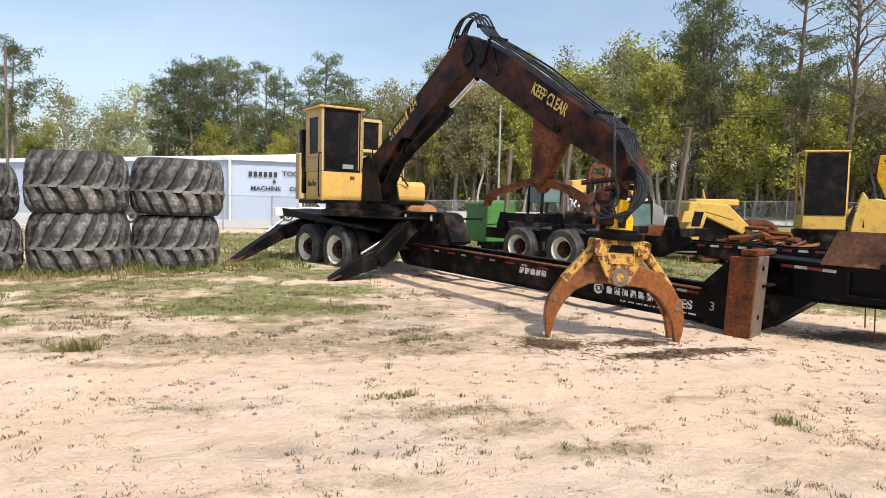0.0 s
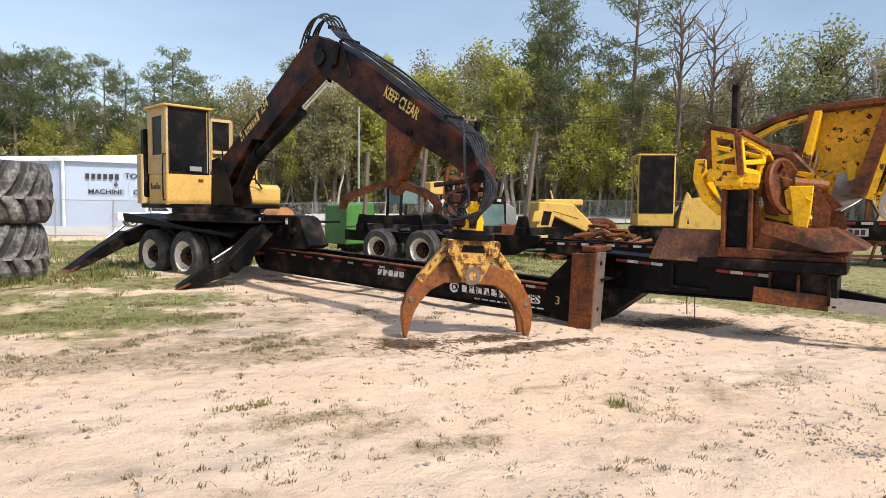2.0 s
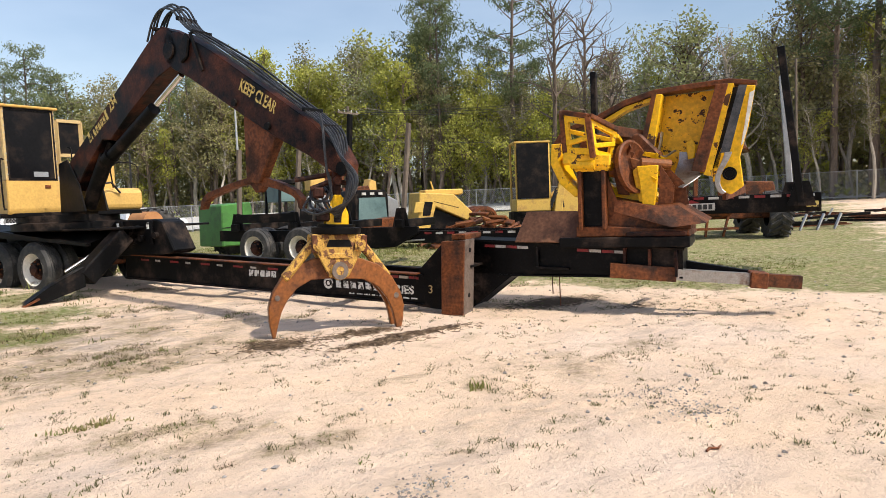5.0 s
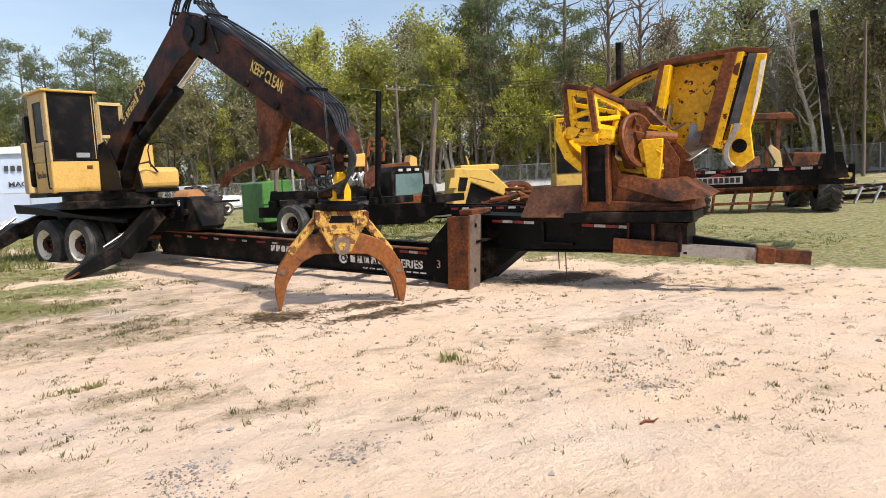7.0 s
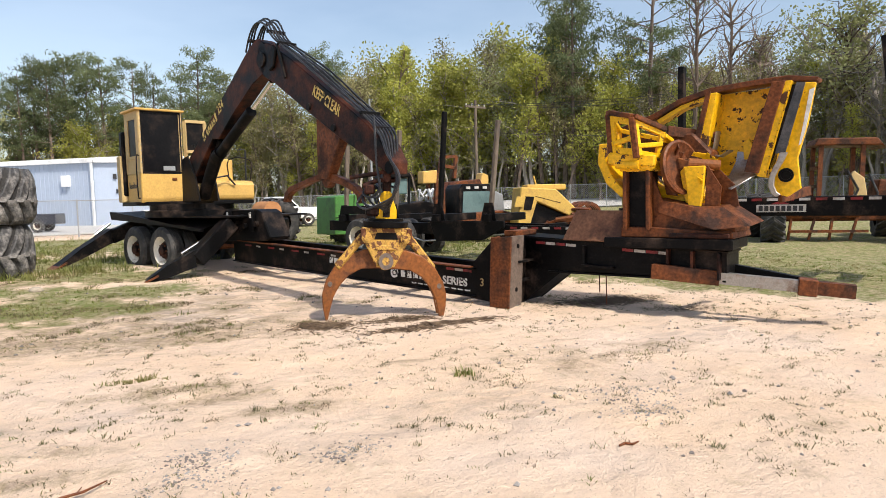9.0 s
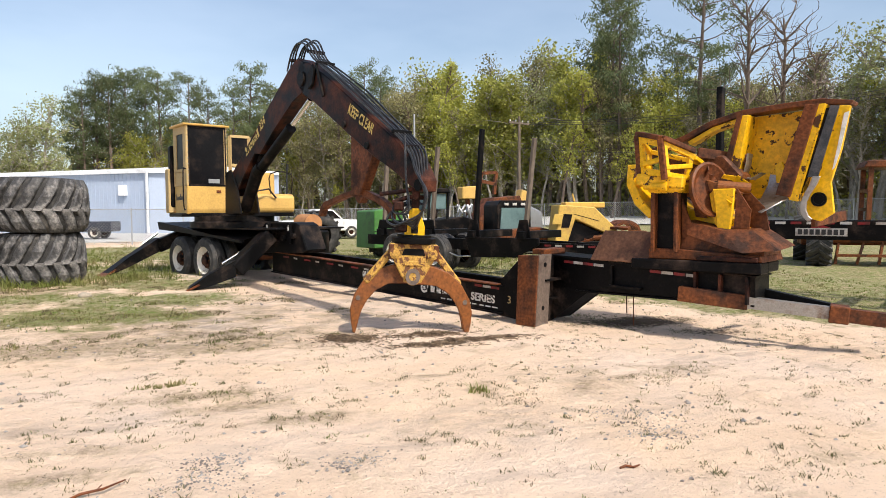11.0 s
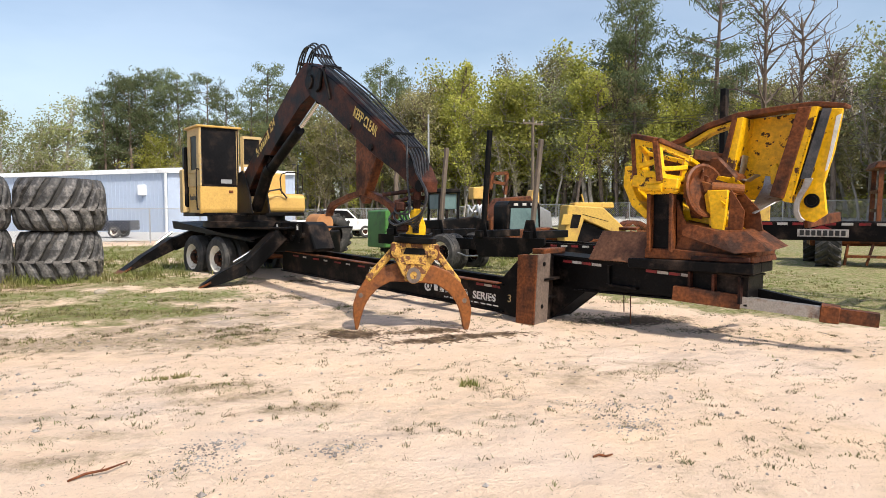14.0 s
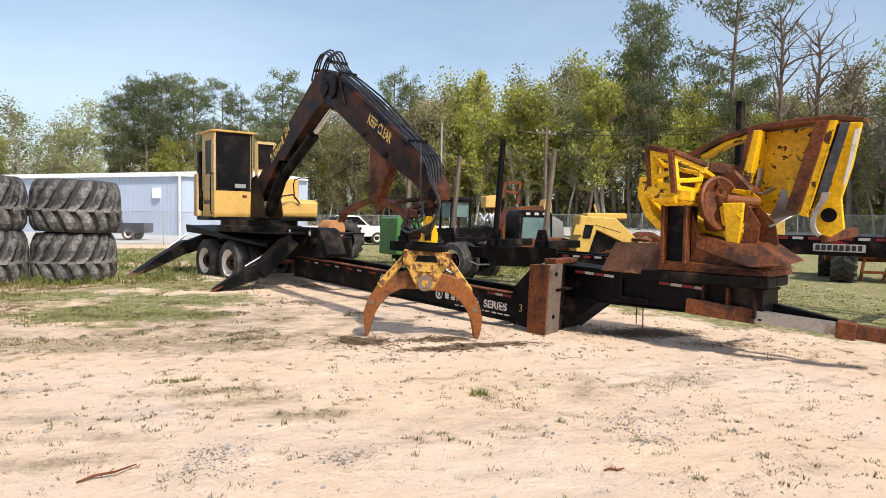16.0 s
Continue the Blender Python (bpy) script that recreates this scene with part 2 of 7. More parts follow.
def tube(bm, pts, radii, seg=8, cap=True):
    """A round tube through pts; one radius, or one for each point."""
    pts = [Vector(p) for p in pts]
    if not hasattr(radii, "__len__"):
        radii = [radii] * len(pts)
    radii = [float(r) for r in radii]
    rings = []
    side = None
    for i, p in enumerate(pts):
        d = (pts[min(i + 1, len(pts) - 1)] - pts[max(i - 1, 0)])
        d = d.normalized() if d.length > 1e-9 else Vector((0, 0, 1))
        if side is None:
            side = d.orthogonal().normalized()
        side = (side - d * side.dot(d))
        side = side.normalized() if side.length > 1e-6 else d.orthogonal().normalized()
        up = d.cross(side)
        rings.append([bm.verts.new(p + radii[i] * (math.cos(2 * math.pi * k / seg) * side + math.sin(2 * math.pi * k / seg) * up)) for k in range(seg)])
    for a, b in zip(rings, rings[1:]):
        for k in range(seg):
            bm.faces.new((a[k], a[(k + 1) % seg], b[(k + 1) % seg], b[k]))
    if cap:
        bm.faces.new(rings[0][::-1])
        bm.faces.new(rings[-1])
    return bm


def flow(pts, n=5):
    """A smooth line through pts, n steps from one to the next."""
    p = [Vector(q) for q in pts]
    p = [p[0] * 2 - p[1]] + p + [p[-1] * 2 - p[-2]]
    out = []
    for i in range(1, len(p) - 2):
        for k in range(n):
            t = k / n
            out.append(0.5 * (2 * p[i] + (p[i + 1] - p[i - 1]) * t + (2 * p[i - 1] - 5 * p[i] + 4 * p[i + 1] - p[i + 2]) * t * t + (3 * p[i] - p[i - 1] - 3 * p[i + 1] + p[i + 2]) * t ** 3))
    return out + [p[-2]]


def bar(bm, p, q, w, h, up=(0, 0, 1), bev=0.0):
    """A straight bar of cross-section w (sideways) by h (upward) from p to q."""
    p, q = Vector(p), Vector(q)
    d = (q - p)
    n = d.length
    x = d.normalized()
    y = Vector(up).cross(x)
    y = y.normalized() if y.length > 1e-6 else x.orthogonal().normalized()
    z = x.cross(y)
    m = Matrix(((x.x, y.x, z.x, p.x), (x.y, y.y, z.y, p.y), (x.z, y.z, z.z, p.z), (0, 0, 0, 1)))
    return box(bm, 0, n, -w / 2, w / 2, -h / 2, h / 2, m, bev)


def lathe(bm, prof, seg=28, m=None):
    """Turns (radius, height) points round z."""
    rings = []
    for r, z in prof:
        rings.append([bm.verts.new((r * math.cos(2 * math.pi * k / seg), r * math.sin(2 * math.pi * k / seg), z)) for k in range(seg)])
    for a, b in zip(rings, rings[1:]):
        for k in range(seg):
            bm.faces.new((a[k], a[(k + 1) % seg], b[(k + 1) % seg], b[k]))
    if m is not None:
        bmesh.ops.transform(bm, matrix=m, verts=[v for r in rings for v in r])
    return bm


def B():
    return bmesh.new()


def words(text, size, m, material, parent, name="lettering", bold=0.0):
    cu = bpy.data.curves.new(name, "FONT")
    cu.body, cu.size, cu.extrude, cu.offset = text, size, 0.002, bold
    cu.align_x, cu.align_y = "LEFT", "BOTTOM"
    tmp = new(name, cu)
    dg = bpy.context.evaluated_depsgraph_get()
    dg.update()
    me = bpy.data.meshes.new_from_object(tmp.evaluated_get(dg))
    bpy.data.objects.remove(tmp)
    me.materials.clear()
    me.materials.append(material)
    ob = new(name, me)
    ob.parent = parent
    ob.matrix_basis = m
    return ob


def frame_at(o, x, y):
    """Pose with its x and y axes along the given level directions."""
    return Matrix(((x[0], y[0], 0, o[0]), (x[1], y[1], 0, o[1]), (0, 0, 1, o[2]), (0, 0, 0, 1)))


def ground_z(x, y):
    d = min(max((y - 6.0) / 9.0, 0.0), 1.0)
    rise = 0.26 * d * d * (3 - 2 * d)
    side = min(max((6.0 - x) / 6.0, 0.0), 1.0)
    far = max(0.0, math.hypot(x, y) - 18.0) * 0.014 * min(max((x - 4.0) / 26.0, 0.0), 1.0)
    back = 1.0 - min(max((y - 20.0) / 15.0, 0.0), 1.0)
    return rise * back * (0.45 + 0.55 * side) + min(far, 1.2)


# the slasher trailer's axes: forward, and away to its far side
TU, TV = (0.5225, -0.8526), (0.8526, 0.5225)
TRAILER = frame_at((4.92, 7.2, 0.0), TU, TV)
# the boom's axes: outward, and away
BU, BV = (0.392, -0.92), (0.92, 0.392)
BOOM = frame_at((2.15, 9.94, 0.0), BU, BV)

# ---- ground ----
def sand_material():
    m = bpy.data.materials.new("sandy_ground")
    m.use_nodes = True
    nt = m.node_tree
    N, L = nt.nodes, nt.links
    bs = N["Principled BSDF"]
    bs.inputs["Roughness"].default_value = 0.95
    bs.inputs["Specular IOR Level"].default_value = 0.15
    tc = N.new("ShaderNodeTexCoord")

    def noise_of(scale, detail=6, rough=0.6, dist=0.0, stretch=None):
        n = N.new("ShaderNodeTexNoise")
        n.inputs["Scale"].default_value, n.inputs["Detail"].default_value = scale, detail
        n.inputs["Roughness"].default_value, n.inputs["Distortion"].default_value = rough, dist
        if stretch:
            mp = N.new("ShaderNodeMapping")
            mp.inputs["Rotation"].default_value = (0, 0, stretch[0])
            mp.inputs["Scale"].default_value = stretch[1]
            L.new(tc.outputs["Object"], mp.inputs[0])
            L.new(mp.outputs[0], n.inputs[0])
        else:
            L.new(tc.outputs["Object"], n.inputs[0])
        return n.outputs[0]

    def rng(src, a, b, c=0.0, d=1.0):
        r = N.new("ShaderNodeMapRange")
        r.inputs[1].default_value, r.inputs[2].default_value, r.inputs[3].default_value, r.inputs[4].default_value = a, b, c, d
        L.new(src, r.inputs[0])
        return r.outputs[0]

    def mixc(fac, a, b):
        x = N.new("ShaderNodeMix")
        x.data_type = "RGBA"
        L.new(fac, x.inputs[0])
        for i, c in ((6, a), (7, b)):
            if isinstance(c, tuple):
                x.inputs[i].default_value = (*c, 1)
            else:
                L.new(c, x.inputs[i])
        return x.outputs[2]

    def math_of(op, a, b):
        x = N.new("ShaderNodeMath")
        x.operation = op
        for i, c in ((0, a), (1, b)):
            if isinstance(c, (int, float)):
                x.inputs[i].default_value = c
            else:
                L.new(c, x.inputs[i])
        return x.outputs[0]

    big = noise_of(0.35, 5)
    mid = noise_of(1.7, 8, 0.7)
    tiny = noise_of(22, 5, 0.7)
    streak = noise_of(2.6, 9, 0.78, 0.5, (radians(-20), (0.6, 1.5, 1)))
    col = mixc(rng(mid, 0.35, 0.7), (0.765, 0.57, 0.41), (0.655, 0.49, 0.35))
    col = mixc(rng(big, 0.42, 0.62), col, (0.72, 0.565, 0.445))
    att = N.new("ShaderNodeAttribute")
    att.attribute_name = "grit"
    grit = math_of("MULTIPLY", rng(streak, 0.44, 0.6), rng(att.outputs["Fac"], 0.0, 1.0, 0.05, 0.9))
    col = mixc(grit, col, (0.31, 0.26, 0.225))
    dark = rng(noise_of(9.0, 12, 0.92), 0.575, 0.64, 0.0, 0.7)
    col = mixc(dark, col, (0.21, 0.15, 0.10))
    speck = rng(noise_of(34, 6, 0.8), 0.58, 0.66, 0.0, 0.7)
    col = mixc(speck, col, (0.2, 0.16, 0.13))
    at2 = N.new("ShaderNodeAttribute")
    at2.attribute_name = "green"
    gr = rng(math_of("ADD", at2.outputs["Fac"], math_of("MULTIPLY", math_of("SUBTRACT", mid, 0.5), 1.6)), 0.32, 0.6)
    gr = math_of("MULTIPLY", gr, rng(noise_of(9, 8, 0.8), 0.36, 0.58, 0.5, 1.0))
    soil = mixc(rng(noise_of(3.2, 7, 0.75), 0.42, 0.62), (0.125, 0.165, 0.036), (0.17, 0.155, 0.066))
    at4 = N.new("ShaderNodeAttribute")
    at4.attribute_name = "weedy"
    wd = rng(math_of("ADD", at4.outputs["Fac"], math_of("MULTIPLY", math_of("SUBTRACT", mid, 0.5), 2.2)), 0.15, 0.6)
    wd = math_of("MULTIPLY", wd, rng(noise_of(14, 9, 0.85), 0.4, 0.56, 0.25, 0.95))
    col = mixc(wd, col, mixc(rng(noise_of(6, 7, 0.75), 0.42, 0.6), (0.31, 0.23, 0.165), (0.25, 0.205, 0.105)))
    col = mixc(gr, col, soil)
    # bark litter; under the trailer neck the same dark colour also paints in shade
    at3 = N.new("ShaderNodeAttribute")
    at3.attribute_name = "mulch_and_shade"
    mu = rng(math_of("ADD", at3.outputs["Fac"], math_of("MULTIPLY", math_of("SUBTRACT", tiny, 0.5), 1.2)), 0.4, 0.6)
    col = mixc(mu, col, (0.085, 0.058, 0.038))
    L.new(col, bs.inputs["Base Color"])
    clod = noise_of(7.5, 8, 0.75)
    h = math_of("ADD", math_of("MULTIPLY", tiny, 0.45), math_of("ADD", math_of("MULTIPLY", mid, 0.7), math_of("ADD", math_of("MULTIPLY", streak, 0.35), clod)))
    bp = N.new("ShaderNodeBump")
    bp.inputs["Strength"].default_value, bp.inputs["Distance"].default_value = 0.75, 0.07
    L.new(h, bp.inputs["Height"])
    L.new(bp.outputs[0], bs.inputs["Normal"])
    return m


MULCH = ((2.5, 6.75, 0.4, 0.3), (3.45, 6.1, 0.5, 0.16), (3.5, 6.75, 0.45, 0.16), (4.15, 6.25, 0.5, 0.12))
GRASS_SPOTS = ((-1.2, 9.5, 1.3, 0.8, 1.15), (-0.2, 10.6, 1.5, 0.8, 0.95), (-0.9, 8.5, 1.1, 0.3, 0.6), (-0.6, 12.6, 2.2, 1.0, 0.8), (-3.2, 11.0, 2.8, 0.7, 0.85), (-5.2, 9.6, 1.8, 0.6, 0.75), (-0.2, 9.0, 1.3, 0.5, 0.7), (-2.6, 7.0, 0.9, 0.22, 0.5), (-4.4, 8.2, 1.3, 0.4, 0.75), (-3.6, 9.3, 0.7, 0.25, 0.65), (-2.2, 15.6, 3.5, 2.2, 1.0), (-5.5, 10.2, 2.0, 1.0, 0.7), (0.2, 11.2, 1.0, 0.5, 0.6), (-3.0, 24.0, 9.0, 6.0, 0.95), (-10.0, 28.0, 9.0, 6.0, 0.9))


def blob(x, y, spots):
    s = 0.0
    for cx, cy, rx, ry, k in spots:
        d = ((x - cx) / rx) ** 2 + ((y - cy) / ry) ** 2
        s = max(s, k * math.exp(-d * 0.9))
    return s


def green_of(x, y):
    g = blob(x, y, GRASS_SPOTS)
    u = (x - 4.92) * TU[0] + (y - 7.2) * TU[1]
    v = (x - 4.92) * TV[0] + (y - 7.2) * TV[1]
    back = min(max((v - 2.2) / 1.5, 0), 1) * min(max((9.5 - u) / 4.0, 0), 1)
    lot = 1.0 if y - 0.22 * x > 36 and x < 3 else 0.0
    return max(g, 0.8 * back) * (1 - lot)


def relief(x, y):
    z = ground_z(x, y)
    d = math.hypot(x - 2, y - 3)
    if d < 30:
        z += 0.035 * noise.noise((x * 0.55, y * 0.55, 0.3)) + 0.014 * noise.noise((x * 2.1, y * 2.1, 5.0)) + 0.006 * noise.noise((x * 6, y * 6, 2.0))
        s = 0.9 * x + 0.35 * y
        t = -0.35 * x + 0.95 * y
        z += 0.007 * noise.noise((s * 0.3, t * 2.6, 9.0)) + 0.05 * max(0.0, noise.noise((x * 2.6, y * 3.4, 21.0)) - 0.2) - 0.03 * max(0.0, noise.noise((x * 1.9, y * 2.8, 33.0)) - 0.2) + 0.011 * noise.noise((x * 3.1, y * 4.6, 13.0)) + 0.007 * noise.noise((x * 7.5, y * 8.5, 17.0))
        for cx, cy, rx, ry in MULCH:
            q = ((x - cx) / rx) ** 2 + ((y - cy) / ry) ** 2
            if q < 4:
                z += (0.035 + 0.05 * noise.noise((x * 9, y * 9, 1.0))) * math.exp(-q)
    return z


def grow(a, b, n, p):
    return [a + (b - a) * (i / n) ** p for i in range(n + 1)]


xs = [-400, -200, -110, -70, -45, -32, -24, -18, -14] + [-12 + 0.25 * i for i in range(24)] + [-6 + 0.08 * i for i in range(200)] + [10 + 0.25 * i for i in range(28)] + [17 + 0.7 * i for i in range(12)] + [26, 30, 36, 45, 60, 90, 150, 260, 420]
ys = [-400, -150, -60, -25, -10, -5] + [-3 + 0.125 * i for i in range(36)] + [1.5 + 0.065 * i for i in range(84)] + [6.96 + 0.11 * i for i in range(80)] + [15.8 + 0.5 * i for i in range(20)] + [26.5, 29, 32, 36, 42, 52, 70, 100, 160, 260, 420]
bm = B()
grid = [[bm.verts.new((x, y, relief(x, y))) for x in xs] for y in ys]
for j in range(len(ys) - 1):
    for i in range(len(xs) - 1):
        bm.faces.new((grid[j][i], grid[j][i + 1], grid[j + 1][i + 1], grid[j + 1][i])).smooth = True
WEEDY = ((-3.9, 12.0, 2.4, 0.8, 1.0), (-2.0, 7.3, 1.7, 0.45, 0.9), (-0.4, 7.1, 1.5, 0.6, 0.8), (0.9, 6.7, 1.3, 0.45, 0.6), (0.9, 4.55, 0.5, 0.22, 0.85), (1.1, 4.2, 0.4, 0.18, 0.75), (1.75, 3.75, 0.45, 0.15, 0.6), (-1.25, 4.9, 0.3, 0.12, 0.7), (-1.9, 6.3, 0.6, 0.15, 0.7), (-0.1, 3.4, 0.5, 0.1, 0.6), (0.2, 2.9, 0.6, 0.12, 0.6), (3.0, 4.7, 0.3, 0.08, 0.6), (-0.8, 9.0, 3.4, 1.6, 0.55), (-3.4, 9.4, 2.6, 2.0, 0.6), (0.6, 7.4, 1.8, 0.8, 0.6), (2.2, 8.6, 1.2, 0.8, 0.4), (4.6, 4.2, 1.2, 0.4, 0.4))


def weedy_of(x, y):
    return blob(x, y, WEEDY)


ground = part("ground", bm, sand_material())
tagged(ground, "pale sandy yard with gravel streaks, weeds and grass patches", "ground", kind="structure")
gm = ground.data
# last two dark spots: litter plus painted shadow of neck and felling head
for key, fn in (("green", green_of), ("weedy", weedy_of), ("grit", lambda x, y: blob(x, y, ((0.8, 8.3, 1.9, 2.0, 1.0), (2.0, 9.2, 1.5, 1.6, 0.8), (-1.0, 4.8, 0.6, 0.3, 0.7), (0.2, 4.0, 1.6, 0.3, 0.6), (3.2, 3.2, 2.2, 0.5, 0.5), (6.5, 4.6, 3, 0.6, 0.5)))), ("mulch_and_shade", lambda x, y: blob(x, y, [(*c, 1.0) for c in MULCH] + [(6.6, 6.9, 1.3, 0.55, 0.75), (7.2, 5.9, 0.7, 0.35, 0.6)]))):
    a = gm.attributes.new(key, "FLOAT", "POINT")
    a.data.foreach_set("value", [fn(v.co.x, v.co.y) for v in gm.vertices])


# ---- stacked forestry tyres ----
def flotation_tyre():
    ob = thing("forestry_tyre", Matrix(), "worn black wide flotation tyre lying flat in a stack", "tyre", "stacked tyres")
    R, W = 0.75, 1.0
    bm = B()
    prof = [(0.33, 0.06), (0.36, 0.03), (0.5, 0.0), (0.6, 0.015), (0.655, 0.06), (0.69, 0.16), (0.705, 0.5), (0.69, 0.84), (0.655, 0.94), (0.6, 0.985), (0.5, 1.0), (0.36, 0.97), (0.33, 0.94), (0.345, 0.5), (0.33, 0.06)]
    lathe(bm, [(r, z * W) for r, z in prof], 48)
    bmesh.ops.remove_doubles(bm, verts=bm.verts[:], dist=1e-5)
    part("casing", bm, M_GROOVE, ob, "", True)
    n = 16
    made = {}
    for half in (0, 1):
        for k in range(n):
            a0 = 2 * math.pi * (k + 0.5 * half) / n
            key = (half, k % 5)
            if key not in made:
                bm = B()
                rows = []
                for i in range(8):
                    f = i / 7
                    z = (0.44 - 0.425 * f) if half == 0 else (0.4 + 0.585 * f)
                    ang = (0.26 if half == 0 else 0.42) * f ** 0.85 + 0.012 * random.uniform(-1, 1)
                    hw = (0.088 + 0.02 * f + 0.008 * random.uniform(-1, 1)) / R
                    r1 = 0.768 - 0.028 * f - 0.085 * f ** 5 + 0.007 * random.uniform(-1, 1)
                    r0 = 0.66 - 0.06 * f ** 4
                    rows.append([bm.verts.new((r * math.cos(c), r * math.sin(c), z * W)) for r, c in ((r0, ang - hw * 1.25), (r1 - 0.012, ang - hw * 0.98), (r1, ang - hw * 0.75), (r1, ang + hw * 0.75), (r1 - 0.012, ang + hw * 0.98), (r0, ang + hw * 1.25))])
                for p, q in zip(rows, rows[1:]):
                    for j in range(5):
                        bm.faces.new((p[j], p[j + 1], q[j + 1], q[j]))
                bm.faces.new(rows[0])
                bm.faces.new(rows[-1][::-1])
                lug = part("lug", bm, M_RUB, ob)
                made[key] = lug.data
            else:
                lug = new("lug", made[key])
                lug.parent = ob
            lug.rotation_euler = (0, 0, a0)
    return ob


tyre0 = flotation_tyre()
STACKS = ((-2.8, 13.55, 20, 1.04), (-4.36, 13.0, 75, 1.06), (-6.02, 12.5, 130, 0.94), (-7.6, 12.0, 10, 0.95))
first = True
for sx, sy, turn, sc in STACKS:
    for lev in (0, 1):
        m = pose(sx + 0.04 * lev * math.sin(turn), sy - 0.03 * lev, ground_z(sx, sy) - 0.03 + 1.0 * sc * lev, 1.2 * lev, -0.8 * lev, turn * 1.7 + 77 * lev) @ Matrix.Diagonal((1.06, 1.06, sc, 1))
        if first:
            tyre0.matrix_basis = m
            first = False
        else:
            copy_thing(tyre0, m)


# ---- road wheel ----
def road_wheel(parent, m, r=0.46, w=0.26):
    """A wheel with its axle along y, its outer side toward -y."""
    bm = B()
    lathe(bm, [(0.58 * r, 0), (0.62 * r, -0.02), (0.9 * r, -0.015), (0.98 * r, 0.03), (r, 0.07), (r, w - 0.07), (0.98 * r, w - 0.03), (0.9 * r, w + 0.01), (0.6 * r, w)], 32, Matrix.Rotation(radians(-90), 4, "X"))
    wh = part("wheel", bm, M_TYRE, parent, "dusty dual road wheel", True)
    wh.matrix_basis = m
    bm = B()
    for k in range(5):
        rr, y = r + 0.002, 0.05 + (w - 0.1) * k / 4
        lathe(bm, [(rr - 0.02, y - 0.017), (rr + 0.004, y - 0.014), (rr + 0.004, y + 0.014), (rr - 0.02, y + 0.017)], 32, Matrix.Rotation(radians(-90), 4, "X"))
    part("tread_ribs", bm, M_TYRE, wh, kind="stuff")
    bm = B()
    lathe(bm, [(0.66 * r, 0.0), (0.64 * r, -0.02), (0.58 * r, -0.005), (0.53 * r, 0.05), (0.46 * r, 0.09), (0.4 * r, 0.11)], 28, Matrix.Rotation(radians(-90), 4, "X"))
    part("rim", bm, M_RIM, wh, "dirty white disc rim", True)
    bm = B()
    lathe(bm, [(0.5 * r, 0.075), (0.42 * r, 0.115), (0.36 * r, 0.12), (0.34 * r, 0.06), (0.2 * r, 0.05), (0.19 * r, -0.01), (0.0001, -0.015)], 20, Matrix.Rotation(radians(-90), 4, "X"))
    part("hub", bm, M_BOOM, wh, "dark rusty hub", True)
    bm = B()
    for k in range(8):
        a = k * math.pi / 4
        tube(bm, [(0.29 * r * math.cos(a), 0.05, 0.29 * r * math.sin(a)), (0.29 * r * math.cos(a), 0.025, 0.29 * r * math.sin(a))], 0.016, 6)
    part("lug_nuts", bm, M_RUST, wh, kind="stuff")
    return wh


# ---- slasher trailer ----
def slope(u):
    return 0.51 - 0.0475 * u - 0.0


trailer = thing("slasher_trailer", TRAILER, "long black steel slasher trailer with faded white lettering", "trailer")


def rail(v0, v1, name):
    s = 1 if v1 > v0 else -1
    bm = B()
    ua, ub = -6.4, -0.35
    za, zb = slope(ua), slope(ub)
    prism(bm, [(ua, za - 0.42), (ub, zb - 0.42), (ub, zb), (ua, za)], v0 + s * 0.05, v0 + s * 0.065)
    for dz in (0.0, -0.41):
        prism(bm, [(ua, za + dz - 0.022), (ub, zb + dz - 0.022), (ub, zb + dz), (ua, za + dz)], v0, v1, bev=0.004)
    return part(name, bm, M_BLACK, trailer)


rail(0.1, 0.24, "side_rail")
rail(0.92, 0.78, "side_rail")
for u in (-6.3, -5.2, -4.0, -2.9, -1.7, -0.6):
    part("cross_member", box(B(), u - 0.05, u + 0.05, 0.17, 0.86, slope(u) - 0.33, slope(u) - 0.2), M_RUST, trailer)
bm = B()
prism(bm, [(-0.47, slope(-0.47)), (-0.47, 0.08), (0.0, 0.03), (0.0, 0.93), (-0.06, 0.93)], 0.152, 0.18)
part("end_gusset", bm, M_BLACK, trailer)
bm = B()
prism(bm, [(-0.02, 0.0), (0.3, 0.0), (0.36, 1.0), (0.02, 0.985)], 0.0, 0.03, bev=0.006)
prism(bm, [(-0.02, 0.0), (0.01, 0.0), (0.05, 0.985), (0.02, 0.985)], 0.03, 0.2, bev=0.004)
part("leg_plate", bm, M_RUST, trailer, "upright brown rusty channel leg")
bm = B()
prism(bm, [(0.27, 0.0), (0.303, 0.0), (0.363, 1.003), (0.33, 1.003)], 0.03, 0.33, bev=0.004)
leg_flange = part("leg_flange", bm, M_LEG, trailer, "scuffed grey-brown channel flange")
for z in (0.25, 0.86):
    u = 0.304 + 0.06 * z
    part("bolt_hole", tube(B(), [(u - 0.01, 0.18, z), (u + 0.004, 0.18, z)], 0.032, 12), M_BLACK, leg_flange, "dark round bolt hole")
bm = B()
prism(bm, [(0.12, 0.0), (0.2, 0.0), (0.24, 0.97), (0.16, 0.97)], 0.2, 0.59)
box(bm, 0.0, 0.3, 0.2, 0.58, 0.34, 0.37)
box(bm, 0.0, 0.36, 0.2, 0.58, 0.62, 0.65)
part("leg_web", bm, M_BLACK, trailer)
for v in (0.59, 1.06):
    bm = B()
    prism(bm, [(0.0, 0.96), (0.0, 0.02), (0.2, 0.02), (0.8, 0.48), (0.8, 0.9)], v, v + 0.03)
    part("leg_gusset", bm, M_BLACK, trailer)
bm = B()
